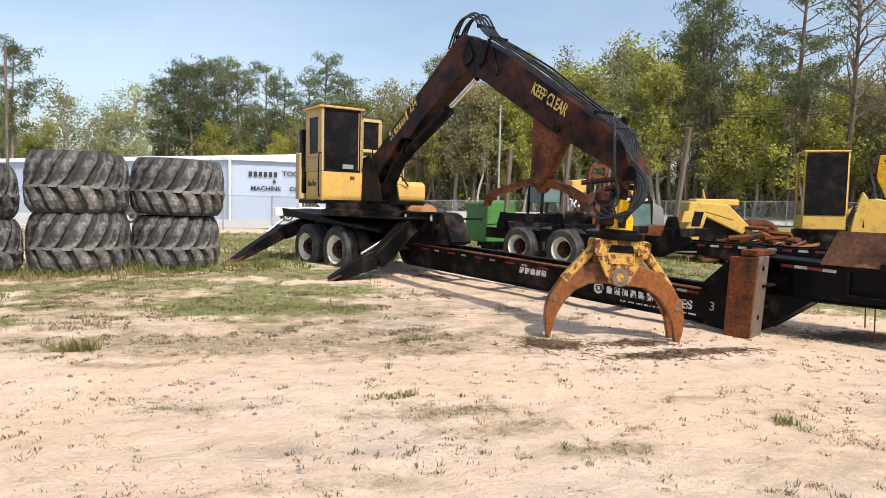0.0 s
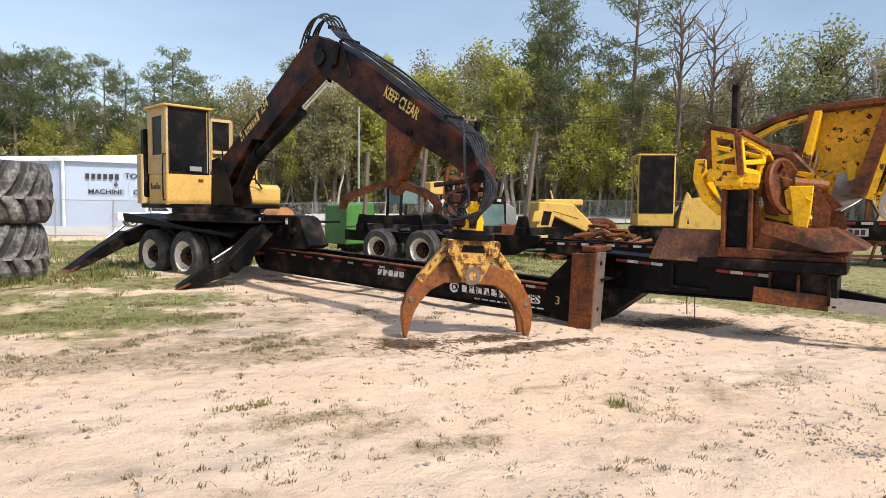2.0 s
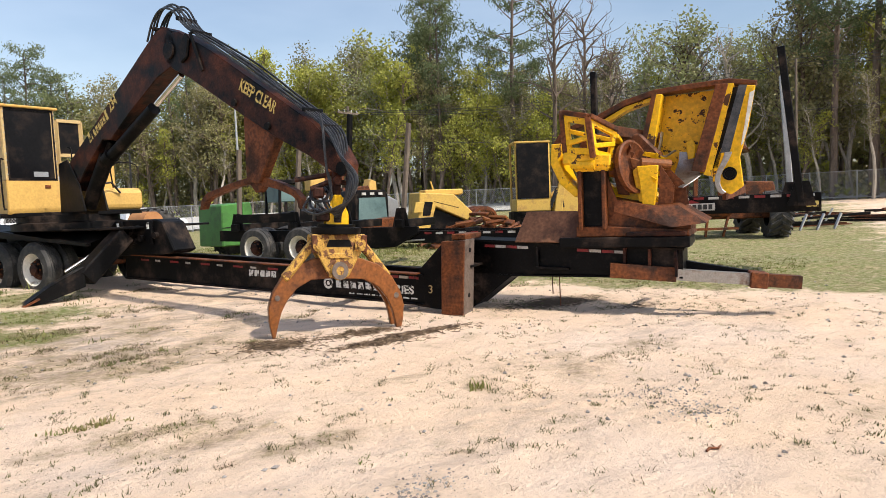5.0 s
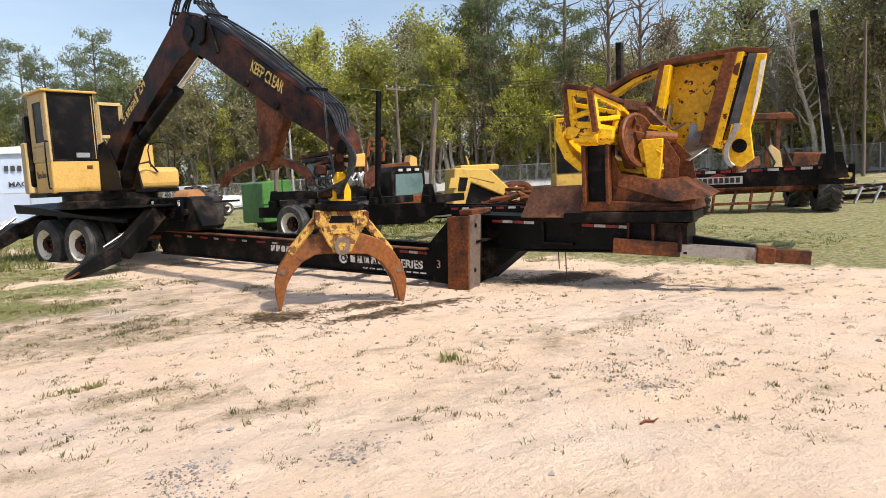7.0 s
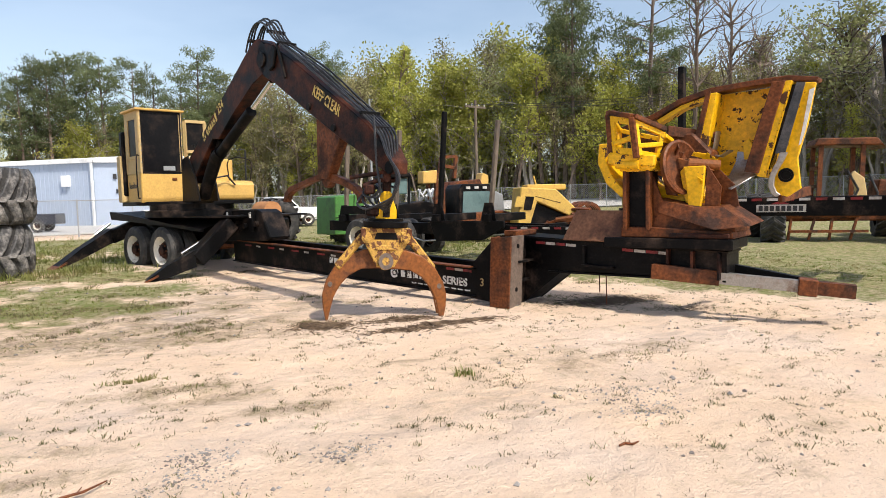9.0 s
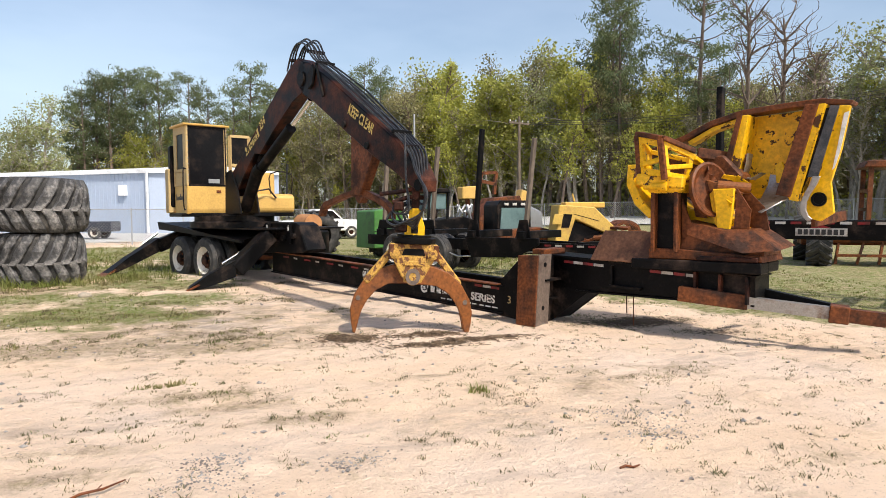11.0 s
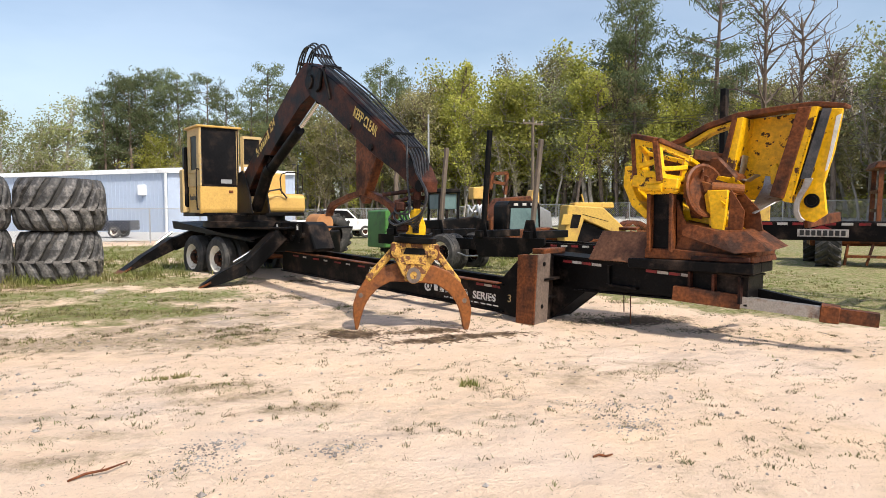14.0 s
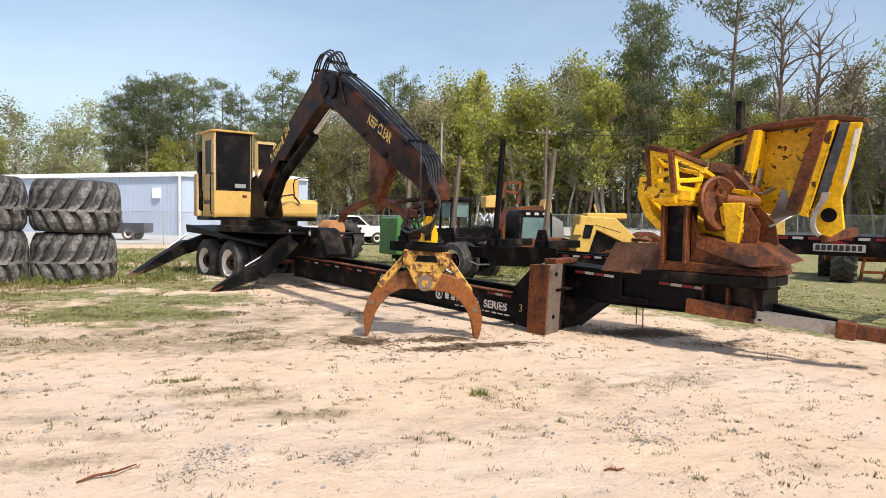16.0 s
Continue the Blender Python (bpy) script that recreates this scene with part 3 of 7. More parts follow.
prism(bm, [(0.2, 0.03), (0.8, 0.49), (0.77, 0.51), (0.17, 0.05)], 0.62, 1.06)
part("slanted_panel", bm, M_BLACK, trailer)
bm = B()
box(bm, -0.02, 0.2, 0.4, 0.95, 0.98, 1.06, bev=0.01)
part("top_block", bm, M_RUST, trailer)


def nz(u):
    return 0.965 - 0.052 * u


bm = B()
for v0, v1 in ((0.59, 0.61), (1.08, 1.1)):
    prism(bm, [(0.0, 0.5), (3.0, nz(3.0) - 0.31), (3.0, nz(3.0)), (0.0, nz(0))], v0, v1)
prism(bm, [(0.0, nz(0)), (3.02, nz(3.02)), (3.02, nz(3.02) + 0.025), (0.0, nz(0) + 0.025)], 0.56, 1.13, bev=0.004)
prism(bm, [(0.6, 0.49), (3.0, nz(3.0) - 0.32), (3.0, nz(3.0) - 0.345), (0.6, 0.465)], 0.57, 1.12, bev=0.004)
box(bm, 2.98, 3.0, 0.6, 1.1, nz(3) - 0.31, nz(3))
part("neck", bm, M_BLACK, trailer)
for u in (2.32, 2.62, 2.93):
    bm = B()
    prism(bm, [(u - 0.015, nz(u) - 0.32), (u + 0.015, nz(u) - 0.32), (u + 0.015, nz(u)), (u - 0.015, nz(u))], 0.5, 0.589)
    part("stiffener", bm, M_BOOM, trailer)
bm = B()
prism(bm, [(1.16, 0.58), (1.6, 0.56), (1.6, 0.59), (1.16, 0.61)], 0.5, 0.588)
box(bm, 1.16, 1.19, 0.52, 0.588, 0.58, 0.86)
part("step_bracket", bm, M_BLACK, trailer)
for du in (1.32, 1.42):
    bm = B()
    tube(bm, [(du, 0.7, 0.5), (du + 0.01, 0.69, 0.22 if du < 1.4 else 0.06)], 0.008, 6)
    part("hanging_rod", bm, M_RUST, trailer)
# drawbar tubes
ax, ay = Vector((2.15, 0.46, 0.575)), Vector((4.27, 0.93, 0.4))


def along(f):
    return ax.lerp(ay, f)


def hollow(bm, p, q, s, wall=0.014):
    d = (q - p).normalized()
    y = Vector((0, 0, 1)).cross(d).normalized()
    z = d.cross(y)
    for a, b, ww, hh in ((0, s / 2 - wall / 2, s, wall), (0, -s / 2 + wall / 2, s, wall), (s / 2 - wall / 2, 0, wall, s - 2 * wall), (-s / 2 + wall / 2, 0, wall, s - 2 * wall)):
        o = y * a + z * b
        bar(bm, p + o, q + o, ww, hh)


bm = B()
hollow(bm, along(0), along(0.36), 0.175)
part("drawbar_sleeve", bm, M_RUST, trailer, "rust-brown square drawbar sleeve")
bm = B()
hollow(bm, along(0.34), along(0.8), 0.135)
part("drawbar_tube", bm, M_STEEL, trailer, "worn bare steel square tube")
bm = B()
bar(bm, along(0.74), along(0.83), 0.24, 0.19, bev=0.012)
part("coupling_block", bm, M_RUST, trailer)
bm = B()
hollow(bm, along(0.8), along(1.0), 0.15, 0.018)
part("hitch_tube", bm, M_RUST, trailer, "open-ended rusty hitch tube")
bm = B()
bar(bm, (2.6, 1.0, 0.66), along(0.79) + Vector((0.0, 0.12, 0.03)), 0.1, 0.1, bev=0.006)
part("drawbar_tube", bm, M_BLACK, trailer)
bm = B()
prism(bm, [(-6.1, slope(-6.1) + 0.002), (-0.4, slope(-0.4) + 0.002), (-0.4, slope(-0.4) + 0.02), (-6.1, slope(-6.1) + 0.02)], 0.02, 0.165, bev=0.003)
part("top_flange", bm, M_RUST, trailer, "rust-brown worn top flange")
# reflectors on rail and neck
for k in range(9):
    u = -6.0 + 0.36 * k
    bm = B()
    prism(bm, [(u, slope(u) - 0.092), (u + (0.2 if k % 2 == 0 else 0.12), slope(u + 0.2) - 0.092), (u + (0.2 if k % 2 == 0 else 0.12), slope(u + 0.2) - 0.06), (u, slope(u) - 0.06)], 0.146, 0.15)
    part("reflector", bm, M_RED if k % 2 == 0 else M_REFW, trailer)
for u0, n in ((0.4, 4), (1.7, 4), (-0.9, 3)):
    for k in range(n):
        u = u0 + 0.16 * k
        zz = (nz(u) - 0.06) if u > 0 else slope(u) - 0.06
        vv = 0.586 if u > 0 else 0.146
        bm = B()
        prism(bm, [(u, zz - 0.017), (u + 0.15, zz - 0.025), (u + 0.15, zz + 0.012), (u, zz + 0.02)], vv, vv + 0.003)
        part("reflector", bm, M_RED if k % 2 == 0 else M_REFW, trailer)


def side_text(text, u, z, size, parent, v, material, tilt=-2.7, name="lettering", bold=0.0, stretch=1.0):
    return words(text, size, Matrix.Translation((u, v, z)) @ Matrix.Rotation(radians(-tilt), 4, "Y") @ Matrix.Rotation(radians(90), 4, "X") @ Matrix.Diagonal((stretch, 1, 1, 1)), material, parent, name, bold)


side_text("SERIES", -0.98, 0.235, 0.16, trailer, 0.147, M_WHITE, bold=0.005, stretch=1.05)
side_text("3", -0.29, 0.235, 0.16, trailer, 0.147, M_TAN)
for k in range(6):
    u = -1.83 + 0.13 * k
    z = 0.315 - 0.0475 * (u + 1.83)
    part("maker_mark", prism(B(), [(u, z), (u + 0.1, z - 0.005), (u + 0.085, z + 0.1), (u, z + 0.105)], 0.146, 0.149), M_WHITE, trailer)
bm = B()
lathe(bm, [(0.05, 0), (0.085, 0.0), (0.085, 0.004), (0.05, 0.004), (0.05, 0)], 14, Matrix.Translation((-1.97, 0.149, 0.375)) @ Matrix.Rotation(radians(90), 4, "X"))
lathe(bm, [(0.001, 0), (0.03, 0.0), (0.03, 0.004), (0.001, 0.004)], 10, Matrix.Translation((-1.97, 0.149, 0.375)) @ Matrix.Rotation(radians(90), 4, "X"))
part("round_mark", bm, M_WHITE, trailer)
for k in range(5):
    u = -3.52 + 0.115 * k
    z = 0.465 - 0.0475 * (u + 3.52)
    part("worn_mark", prism(B(), [(u, z), (u + 0.09, z), (u + 0.1, z + 0.095), (u + 0.01, z + 0.1)], 0.146, 0.149), M_WHITE, trailer)
bm = B()
for k in range(9):
    u = -1.6 + 0.13 * k
    z = 0.225 - 0.0475 * (u + 1.6)
    prism(bm, [(u, z), (u + 0.1, z - 0.005), (u + 0.1, z + 0.015), (u, z + 0.02)], 0.146, 0.148)
part("small_print", bm, M_WHITE, trailer, kind="stuff")

# rear deck, dual wheels, stabilisers
bm = B()
prism(bm, [(-10.0, -0.5), (-6.2, -0.5), (-5.7, -0.2), (-5.7, 1.5), (-10.0, 1.5)], 1.27, 1.31, "z", bev=0.01)
prism(bm, [(-10.12, 1.42), (-9.2, 1.34), (-7.5, 1.16), (-6.4, 1.06), (-6.4, 1.01), (-7.5, 1.1), (-9.2, 1.2), (-10.05, 1.24)], -0.6, -0.5)
va = [(-10.1, -0.55, 1.4), (-7.5, -0.55, 1.15), (-6.4, -0.55, 1.05), (-6.2, 0.1, 1.3), (-10.0, 0.1, 1.42)]
fv = [bm.verts.new(q) for q in va]
bm.faces.new(fv)
part("rear_deck", bm, M_BLACK, trailer, "oily black steel deck")
bm = B()
prism(bm, [(-10.0, 0.85), (-6.4, 0.72), (-6.4, 1.1), (-10.0, 1.26)], 0.1, 0.9)
part("chassis_box", bm, M_BLACK, trailer)
for u in (-9.02, -7.86):
    road_wheel(trailer, Matrix.Translation((u, -0.62, 0.6)), r=0.49)
    road_wheel(trailer, Matrix.Translation((u, -0.30, 0.6)), r=0.49)
    road_wheel(trailer, Matrix.Translation((u, 1.65, 0.6)) @ Matrix.Rotation(math.pi, 4, "Z"))
    bm = B()
    tube(bm, [(u, -0.5, 0.6), (u, 1.6, 0.6)], 0.07, 10)
    part("axle", bm, M_RUST, trailer)
# hydraulic bulkhead
bm = B()
prism(bm, [(-6.6, 0.78), (-5.15, 0.82), (-5.0, 0.88), (-5.25, 1.36), (-5.4, 1.42), (-6.45, 1.42), (-6.6, 1.3)], 0.02, 0.5, bev=0.02)
box(bm, -6.3, -6.22, -0.03, 0.02, 1.0, 1.4, bev=0.01)
box(bm, -5.55, -5.47, -0.03, 0.02, 1.0, 1.4, bev=0.01)
part("valve_bulkhead", bm, M_BLACK, trailer, "black bulkhead with valve fittings")
for u, z in ((-6.05, 1.2), (-5.85, 1.28), (-5.75, 1.1), (-5.95, 1.05), (-5.4, 1.15), (-6.4, 1.15)):
    part("valve_fitting", tube(B(), [(u, 0.03, z), (u, -0.05, z)], 0.055, 10), M_BLACK, trailer, smooth=True)
bm = B()
for u in (-6.33, -5.58):
    prism(bm, [(u, 1.26), (u + 0.06, 1.26), (u + 0.06, 1.37), (u, 1.37)], -0.036, -0.032)
part("tag", bm, M_WHITE, trailer)


def stabiliser(top, knee, tip, w=0.24, rod=None, name="stabiliser"):
    st = part(name, bar(B(), top, knee, w, 0.3, bev=0.02), M_BLACK, trailer, "splayed black outrigger leg with polished rod")
    bm = B()
    t0, t1 = Vector(knee), Vector(tip)
    d = (t1 - t0)
    s = Vector((-d.y, d.x, 0)).normalized() * w / 2
    up = Vector((0, 0, 1))
    vs = []
    for p, h in ((t0, 0.2), (t0 + d * 0.55, 0.14), (t1, 0.02)):
        vs.append([bm.verts.new(p + s * a * (1.0 if h > 0.05 else 1.25) + up * b * h) for a, b in ((-1, -0.6), (1, -0.6), (1, 1), (-1, 1))])
    for p, q in zip(vs, vs[1:]):
        for k in range(4):
            bm.faces.new((p[k], p[(k + 1) % 4], q[(k + 1) % 4], q[k]))
    bm.faces.new(vs[0])
    bm.faces.new(vs[-1][::-1])
    part("leg_foot", bm, M_BLACK, st)
    bm = B()
    bar(bm, t1 + Vector((0, 0, 0.035)) - d.normalized() * 0.3, t1 + Vector((0, 0, 0.015)) + d.normalized() * 0.08, w * 1.5, 0.03)
    part("pad", bm, M_RUST, st, "rusty foot pad")
    if rod:
        bm = B()
        tube(bm, rod, 0.028, 10)
        part("rod", bm, M_CHROME, st, "polished cylinder rod", True)
    return st


stabiliser((-6.02, -0.15, 1.18), (-6.12, -0.88, 0.5), (-6.5, -1.74, 0.12), 0.3, [(-6.28, -0.42, 0.95), (-6.42, -0.98, 0.62)])
stabiliser((-9.75, 0.0, 1.15), (-9.85, -0.75, 0.85), (-9.75, -2.05, 0.22), 0.24, [(-9.8, -0.75, 1.16), (-9.8, -1.1, 0.92)])


# ---- knuckleboom loader ----
loader = thing("knuckleboom_loader", BOOM, "yellow knuckleboom log loader with black rusty boom, parked", "log loader")
bm = B()
lathe(bm, [(0.001, 1.3), (0.95, 1.3), (0.95, 1.42), (0.85, 1.44), (0.85, 1.56), (0.001, 1.56)], 36, Matrix.Translation((-4.15, 0.45, 0)))
part("turntable", bm, M_BLACK, loader, "", True)
bm = B()
prism(bm, [(-5.1, -0.68), (-4.2, -0.68), (-4.0, -0.5), (-3.95, 0.4), (-3.3, 0.55), (-3.3, 1.0), (-3.9, 1.75), (-5.1, 1.75)], 1.54, 1.62, "z", bev=0.01)
part("slew_platform", bm, M_BLACK, loader)
bm = B()
prism(bm, [(-4.85, 1.6), (-4.05, 1.6), (-4.02, 1.68), (-4.02, 2.2), (-4.85, 2.2)], -0.62, 0.4, bev=0.02)
prism(bm, [(-4.02, 1.64), (-3.75, 1.62), (-4.02, 2.2)], 0.36, 0.4)
part("cab_base", bm, M_YEL, loader, "yellow lower cab housing", False)
cab = part("cab", prism(B(), [(-4.9, 3.46), (-3.98, 3.46), (-3.97, 3.505), (-4.9, 3.505)], -0.69, 0.3, bev=0.012), M_YEL, loader, "cab with dark dusty glass")
for s, n in ((-4.06, -0.62), (-4.06, 0.19), (-4.85, -0.62), (-4.85, 0.19)):
    bm = B()
    box(bm, s - 0.035, s + 0.035, n, n + 0.06, 2.2, 3.46, bev=0.008)
    part("pillar", bm, M_TAN, cab)
bm = B()
box(bm, -4.85, -4.06, -0.61, -0.58, 2.2, 2.52)
part("side_panel", bm, M_TAN, cab)
bm = B()
box(bm, -4.72, -4.2, -0.625, -0.6, 2.5, 2.56)
box(bm, -4.72, -4.2, -0.625, -0.6, 3.3, 3.46)
box(bm, -4.82, -4.68, -0.625, -0.6, 2.5, 3.46)
box(bm, -4.22, -4.06, -0.625, -0.6, 2.5, 3.46)
part("door_frame", bm, M_TAN, cab)
bm = B()
box(bm, -4.7, -4.2, -0.605, -0.6, 2.56, 3.3)
part("side_window", bm, M_GLASS, cab)
bm = B()
box(bm, -4.05, -4.04, -0.57, 0.22, 2.22, 3.45)
part("windscreen", bm, M_GLASS, cab, "dark dirty windscreen")
bm = B()
box(bm, -4.9, -4.85, -0.6, 0.25, 2.2, 3.46)
box(bm, -4.85, -4.06, 0.22, 0.24, 2.2, 3.46)
part("rear_wall", bm, M_BLACK, cab)
bm = B()
for n0, n1, z0, z1 in ((-0.58, -0.55, 2.2, 3.46), (0.2, 0.23, 2.2, 3.46), (-0.58, 0.23, 2.19, 2.23), (-0.58, 0.23, 3.42, 3.46)):
    box(bm, -4.035, -4.022, n0, n1, z0, z1)
part("windscreen_trim", bm, M_BLACK, cab)
bm = B()
box(bm, -4.036, -4.03, -0.16, 0.08, 2.26, 2.35)
part("sticker", bm, M_GALV, cab)
bm = B()
for k in range(10):
    z = 2.3 + 0.12 * k
    tube(bm, [(-4.022, 0.235, z), (-4.008, 0.235, z)], 0.011, 6)
    tube(bm, [(-4.022, -0.59, z), (-4.008, -0.59, z)], 0.011, 6)
part("trim_bolts", bm, M_STEEL, cab, kind="stuff")
bm = B()
box(bm, -5.1, -4.92, -0.68, 0.0, 1.75, 3.1, bev=0.03)
part("rear_box", bm, M_BLACK, loader)
bm = B()
box(bm, -5.2, -4.95, -0.72, -0.5, 1.62, 2.6, bev=0.02)
part("rear_fender", bm, M_TAN, loader)
# mark on the cab base side
bm = B()
for k in range(7):
    s = -4.75 + 0.065 * k
    prism(bm, [(s, 1.9), (s + 0.045, 1.9), (s + 0.05, 1.98 + 0.05 * (k in (0, 4))), (s + 0.005, 1.98 + 0.05 * (k in (0, 4)))], -0.624, -0.62)
part("maker_mark", bm, M_DTXT, loader)
bm = B()
box(bm, -4.02, -4.005, 0.0, 0.1, 2.05, 2.11, bev=0.004)
part("work_light", bm, M_RUST, loader)
# guard frame beside the cab
bm = B()
for p, q in (((-4.5, 0.5, 2.3), (-4.5, 0.5, 3.35)), ((-4.5, 0.5, 3.35), (-4.5, 0.95, 3.35)), ((-4.5, 0.95, 3.35), (-4.5, 0.95, 2.4)), ((-4.5, 0.5, 2.7), (-4.5, 0.95, 2.7)), ((-4.5, 0.5, 2.55), (-4.5, 0.95, 2.55))):
    bar(bm, p, q, 0.06, 0.06)
part("guard_frame", bm, M_TAN, loader)
bm = B()
box(bm, -4.52, -4.5, 0.52, 0.93, 2.72, 3.33)
part("guard_glass", bm, M_GLASS, loader)
# engine housing and tank beyond the boom
bm = B()
prism(bm, [(-4.9, 1.62), (-3.95, 1.62), (-3.9, 1.7), (-3.9, 1.98), (-4.0, 2.05), (-4.9, 2.05)], 0.8, 1.78, bev=0.03)
prism(bm, [(-4.9, 2.03), (-4.35, 2.03), (-4.35, 2.55), (-4.9, 2.55)], 0.9, 1.5, bev=0.03)
part("engine_housing", bm, M_YEL, loader)
bm = B()
tube(bm, [(-3.88, 0.6, 1.75), (-3.7, 0.8, 2.1), (-3.8, 1.1, 2.15), (-3.86, 1.3, 1.95)], 0.02, 8)
tube(bm, [(-3.88, 0.55, 1.8), (-3.6, 0.7, 2.0), (-3.5, 0.6, 2.3)], 0.02, 8)
tube(bm, [(-4.2, 1.72, 1.7), (-4.2, 1.74, 2.75), (-4.2, 1.6, 2.76)], 0.02, 6)
part("hoses", bm, M_HOSE, loader, smooth=True)

for pts in ([(-4.0, -0.66, 1.7), (-4.0, -0.7, 1.75), (-4.0, -0.7, 2.5), (-4.02, -0.64, 2.55)], [(-3.98, 0.45, 2.25), (-3.95, 0.47, 2.3), (-3.95, 0.47, 2.75), (-4.0, 0.44, 2.8)], [(-3.92, 1.2, 2.05), (-3.92, 1.2, 2.5), (-3.92, 1.7, 2.5), (-3.92, 1.7, 2.05)]):
    part("handrail", tube(B(), flow(pts, 3), 0.014, 6), M_BLACK, loader, smooth=True)
# boom
bm = B()
LOWER = [(-3.35, 2.12), (-3.28, 2.33), (-0.34, 4.12), (-0.1, 4.2), (0.12, 4.1), (0.2, 3.9), (0.12, 3.62), (-0.3, 3.5), (-1.1, 3.08), (-1.7, 2.72), (-1.95, 2.74), (-2.55, 2.3), (-2.95, 1.95)]
prism(bm, LOWER, 0.0, 0.3, bev=0.012)
main_boom = part("main_boom", bm, M_BOOM, loader, "black box boom, paint worn to rust")
bm = B()
prism(bm, [(-3.45, 1.6), (-2.6, 1.6), (-2.75, 2.05), (-3.1, 2.5), (-3.4, 2.45)], -0.03, 0.0, bev=0.008)
prism(bm, [(-3.45, 1.6), (-2.6, 1.6), (-2.75, 2.05), (-3.1, 2.5), (-3.4, 2.45)], 0.34, 0.38, bev=0.008)
part("boom_foot", bm, M_BLACK, loader)
bm = B()
tube(bm, [(-2.85, 0.17, 1.7), (-2.15, 0.17, 2.5)], 0.12, 14)
tube(bm, [(-2.15, 0.17, 2.5), (-1.95, 0.17, 2.72)], 0.07, 12)
part("lift_cylinder", bm, M_BLACK, loader, smooth=True)
bm = B()
tube(bm, [(-2.05, 0.12, 2.42), (-1.9, 0.12, 2.5)], 0.12, 14)
tube(bm, [(-1.95, 0.12, 2.46), (-0.62, 0.12, 3.1)], 0.095, 14)
part("knuckle_cylinder", bm, M_BLACK, loader, smooth=True)
bm = B()
tube(bm, [(-0.55, 0.12, 3.16), (0.12, 0.12, 3.5)], 0.045, 12)
part("cylinder_rod", bm, M_CHROME, loader, "polished rod", True)
bm = B()
STICK = [(-0.12, 3.92), (0.0, 4.09), (0.28, 4.06), (0.95, 3.7), (2.2, 2.93), (2.85, 2.52), (3.15, 2.25), (3.3, 2.02), (3.28, 1.86), (3.02, 1.98), (2.75, 2.14), (2.2, 2.4), (1.5, 2.79), (0.45, 3.4), (0.1, 3.56), (-0.05, 3.7)]
prism(bm, STICK, 0.0, 0.3, bev=0.014)
stick = part("stick_boom", bm, M_BOOM, loader, "curved black stick boom streaked with rust")
for s, z, r in ((0.05, 3.83, 0.12), (2.06, 2.56, 0.05), (1.43, 2.93, 0.05), (3.3, 1.95, 0.08)):
    part("pin_boss", tube(B(), [(s, -0.03, z), (s, 0.0, z)], r, 14), M_BLACK, stick, smooth=True)
bm = B()
prism(bm, [(0.3, 3.8), (0.5, 4.0), (0.58, 3.9), (0.5, 3.66), (0.36, 3.6)], -0.05, 0.0, bev=0.015)
prism(bm, [(0.56, 4.0), (0.6, 3.99), (0.82, 3.45), (0.78, 3.43)], -0.03, 0.0)
part("knuckle_bracket", bm, M_BLACK, stick)
bm = B()
prism(bm, [(1.52, 2.77), (2.14, 2.44), (1.75, 1.86), (1.5, 1.88)], 0.05, 0.21, bev=0.012)
heel = part("heel_post", bm, M_RUST, loader, "rust-brown heel rack under the stick")
TINE = [(0.36, 1.54), (0.42, 1.69), (0.55, 1.78), (1.2, 1.91), (1.5, 1.95), (1.8, 1.93), (2.12, 1.84), (2.36, 1.74), (2.46, 1.64), (2.47, 1.5), (2.41, 1.5), (2.39, 1.6), (2.3, 1.67), (2.05, 1.76), (1.78, 1.82), (1.68, 1.74), (1.6, 1.74), (1.5, 1.86), (1.2, 1.83), (0.62, 1.7), (0.5, 1.64), (0.45, 1.55)]
for n in (0.1,):
    part("tine", prism(B(), TINE, n, n + 0.11, bev=0.01), M_RUST, heel)
words("KEEP CLEAR", 0.215, Matrix.Translation((1.5, -0.004, 3.06)) @ Matrix.Rotation(radians(30.5), 4, "Y") @ Matrix.Rotation(radians(90), 4, "X") @ Matrix.Diagonal((0.66, 1, 1, 1)), M_YTXT, stick, "lettering", 0.004)
tilt = Matrix.Translation((-2.32, -0.003, 2.72)) @ Matrix.Rotation(radians(-28.5), 4, "Y")
words("234", 0.24, tilt @ Matrix.Translation((0.8, 0, 0)) @ Matrix.Rotation(radians(90), 4, "X") @ Matrix.Diagonal((0.72, 1, 1, 1)), M_YTXT, main_boom, "lettering", 0.004)
for k in range(8):
    bm = B()
    box(bm, 0.092 * k, 0.092 * k + (0.03 if k == 1 else 0.066), -0.003, 0.0, 0, 0.17 if k in (0, 7) else 0.12, tilt)
    part("maker_mark", bm, M_YTXT, main_boom)
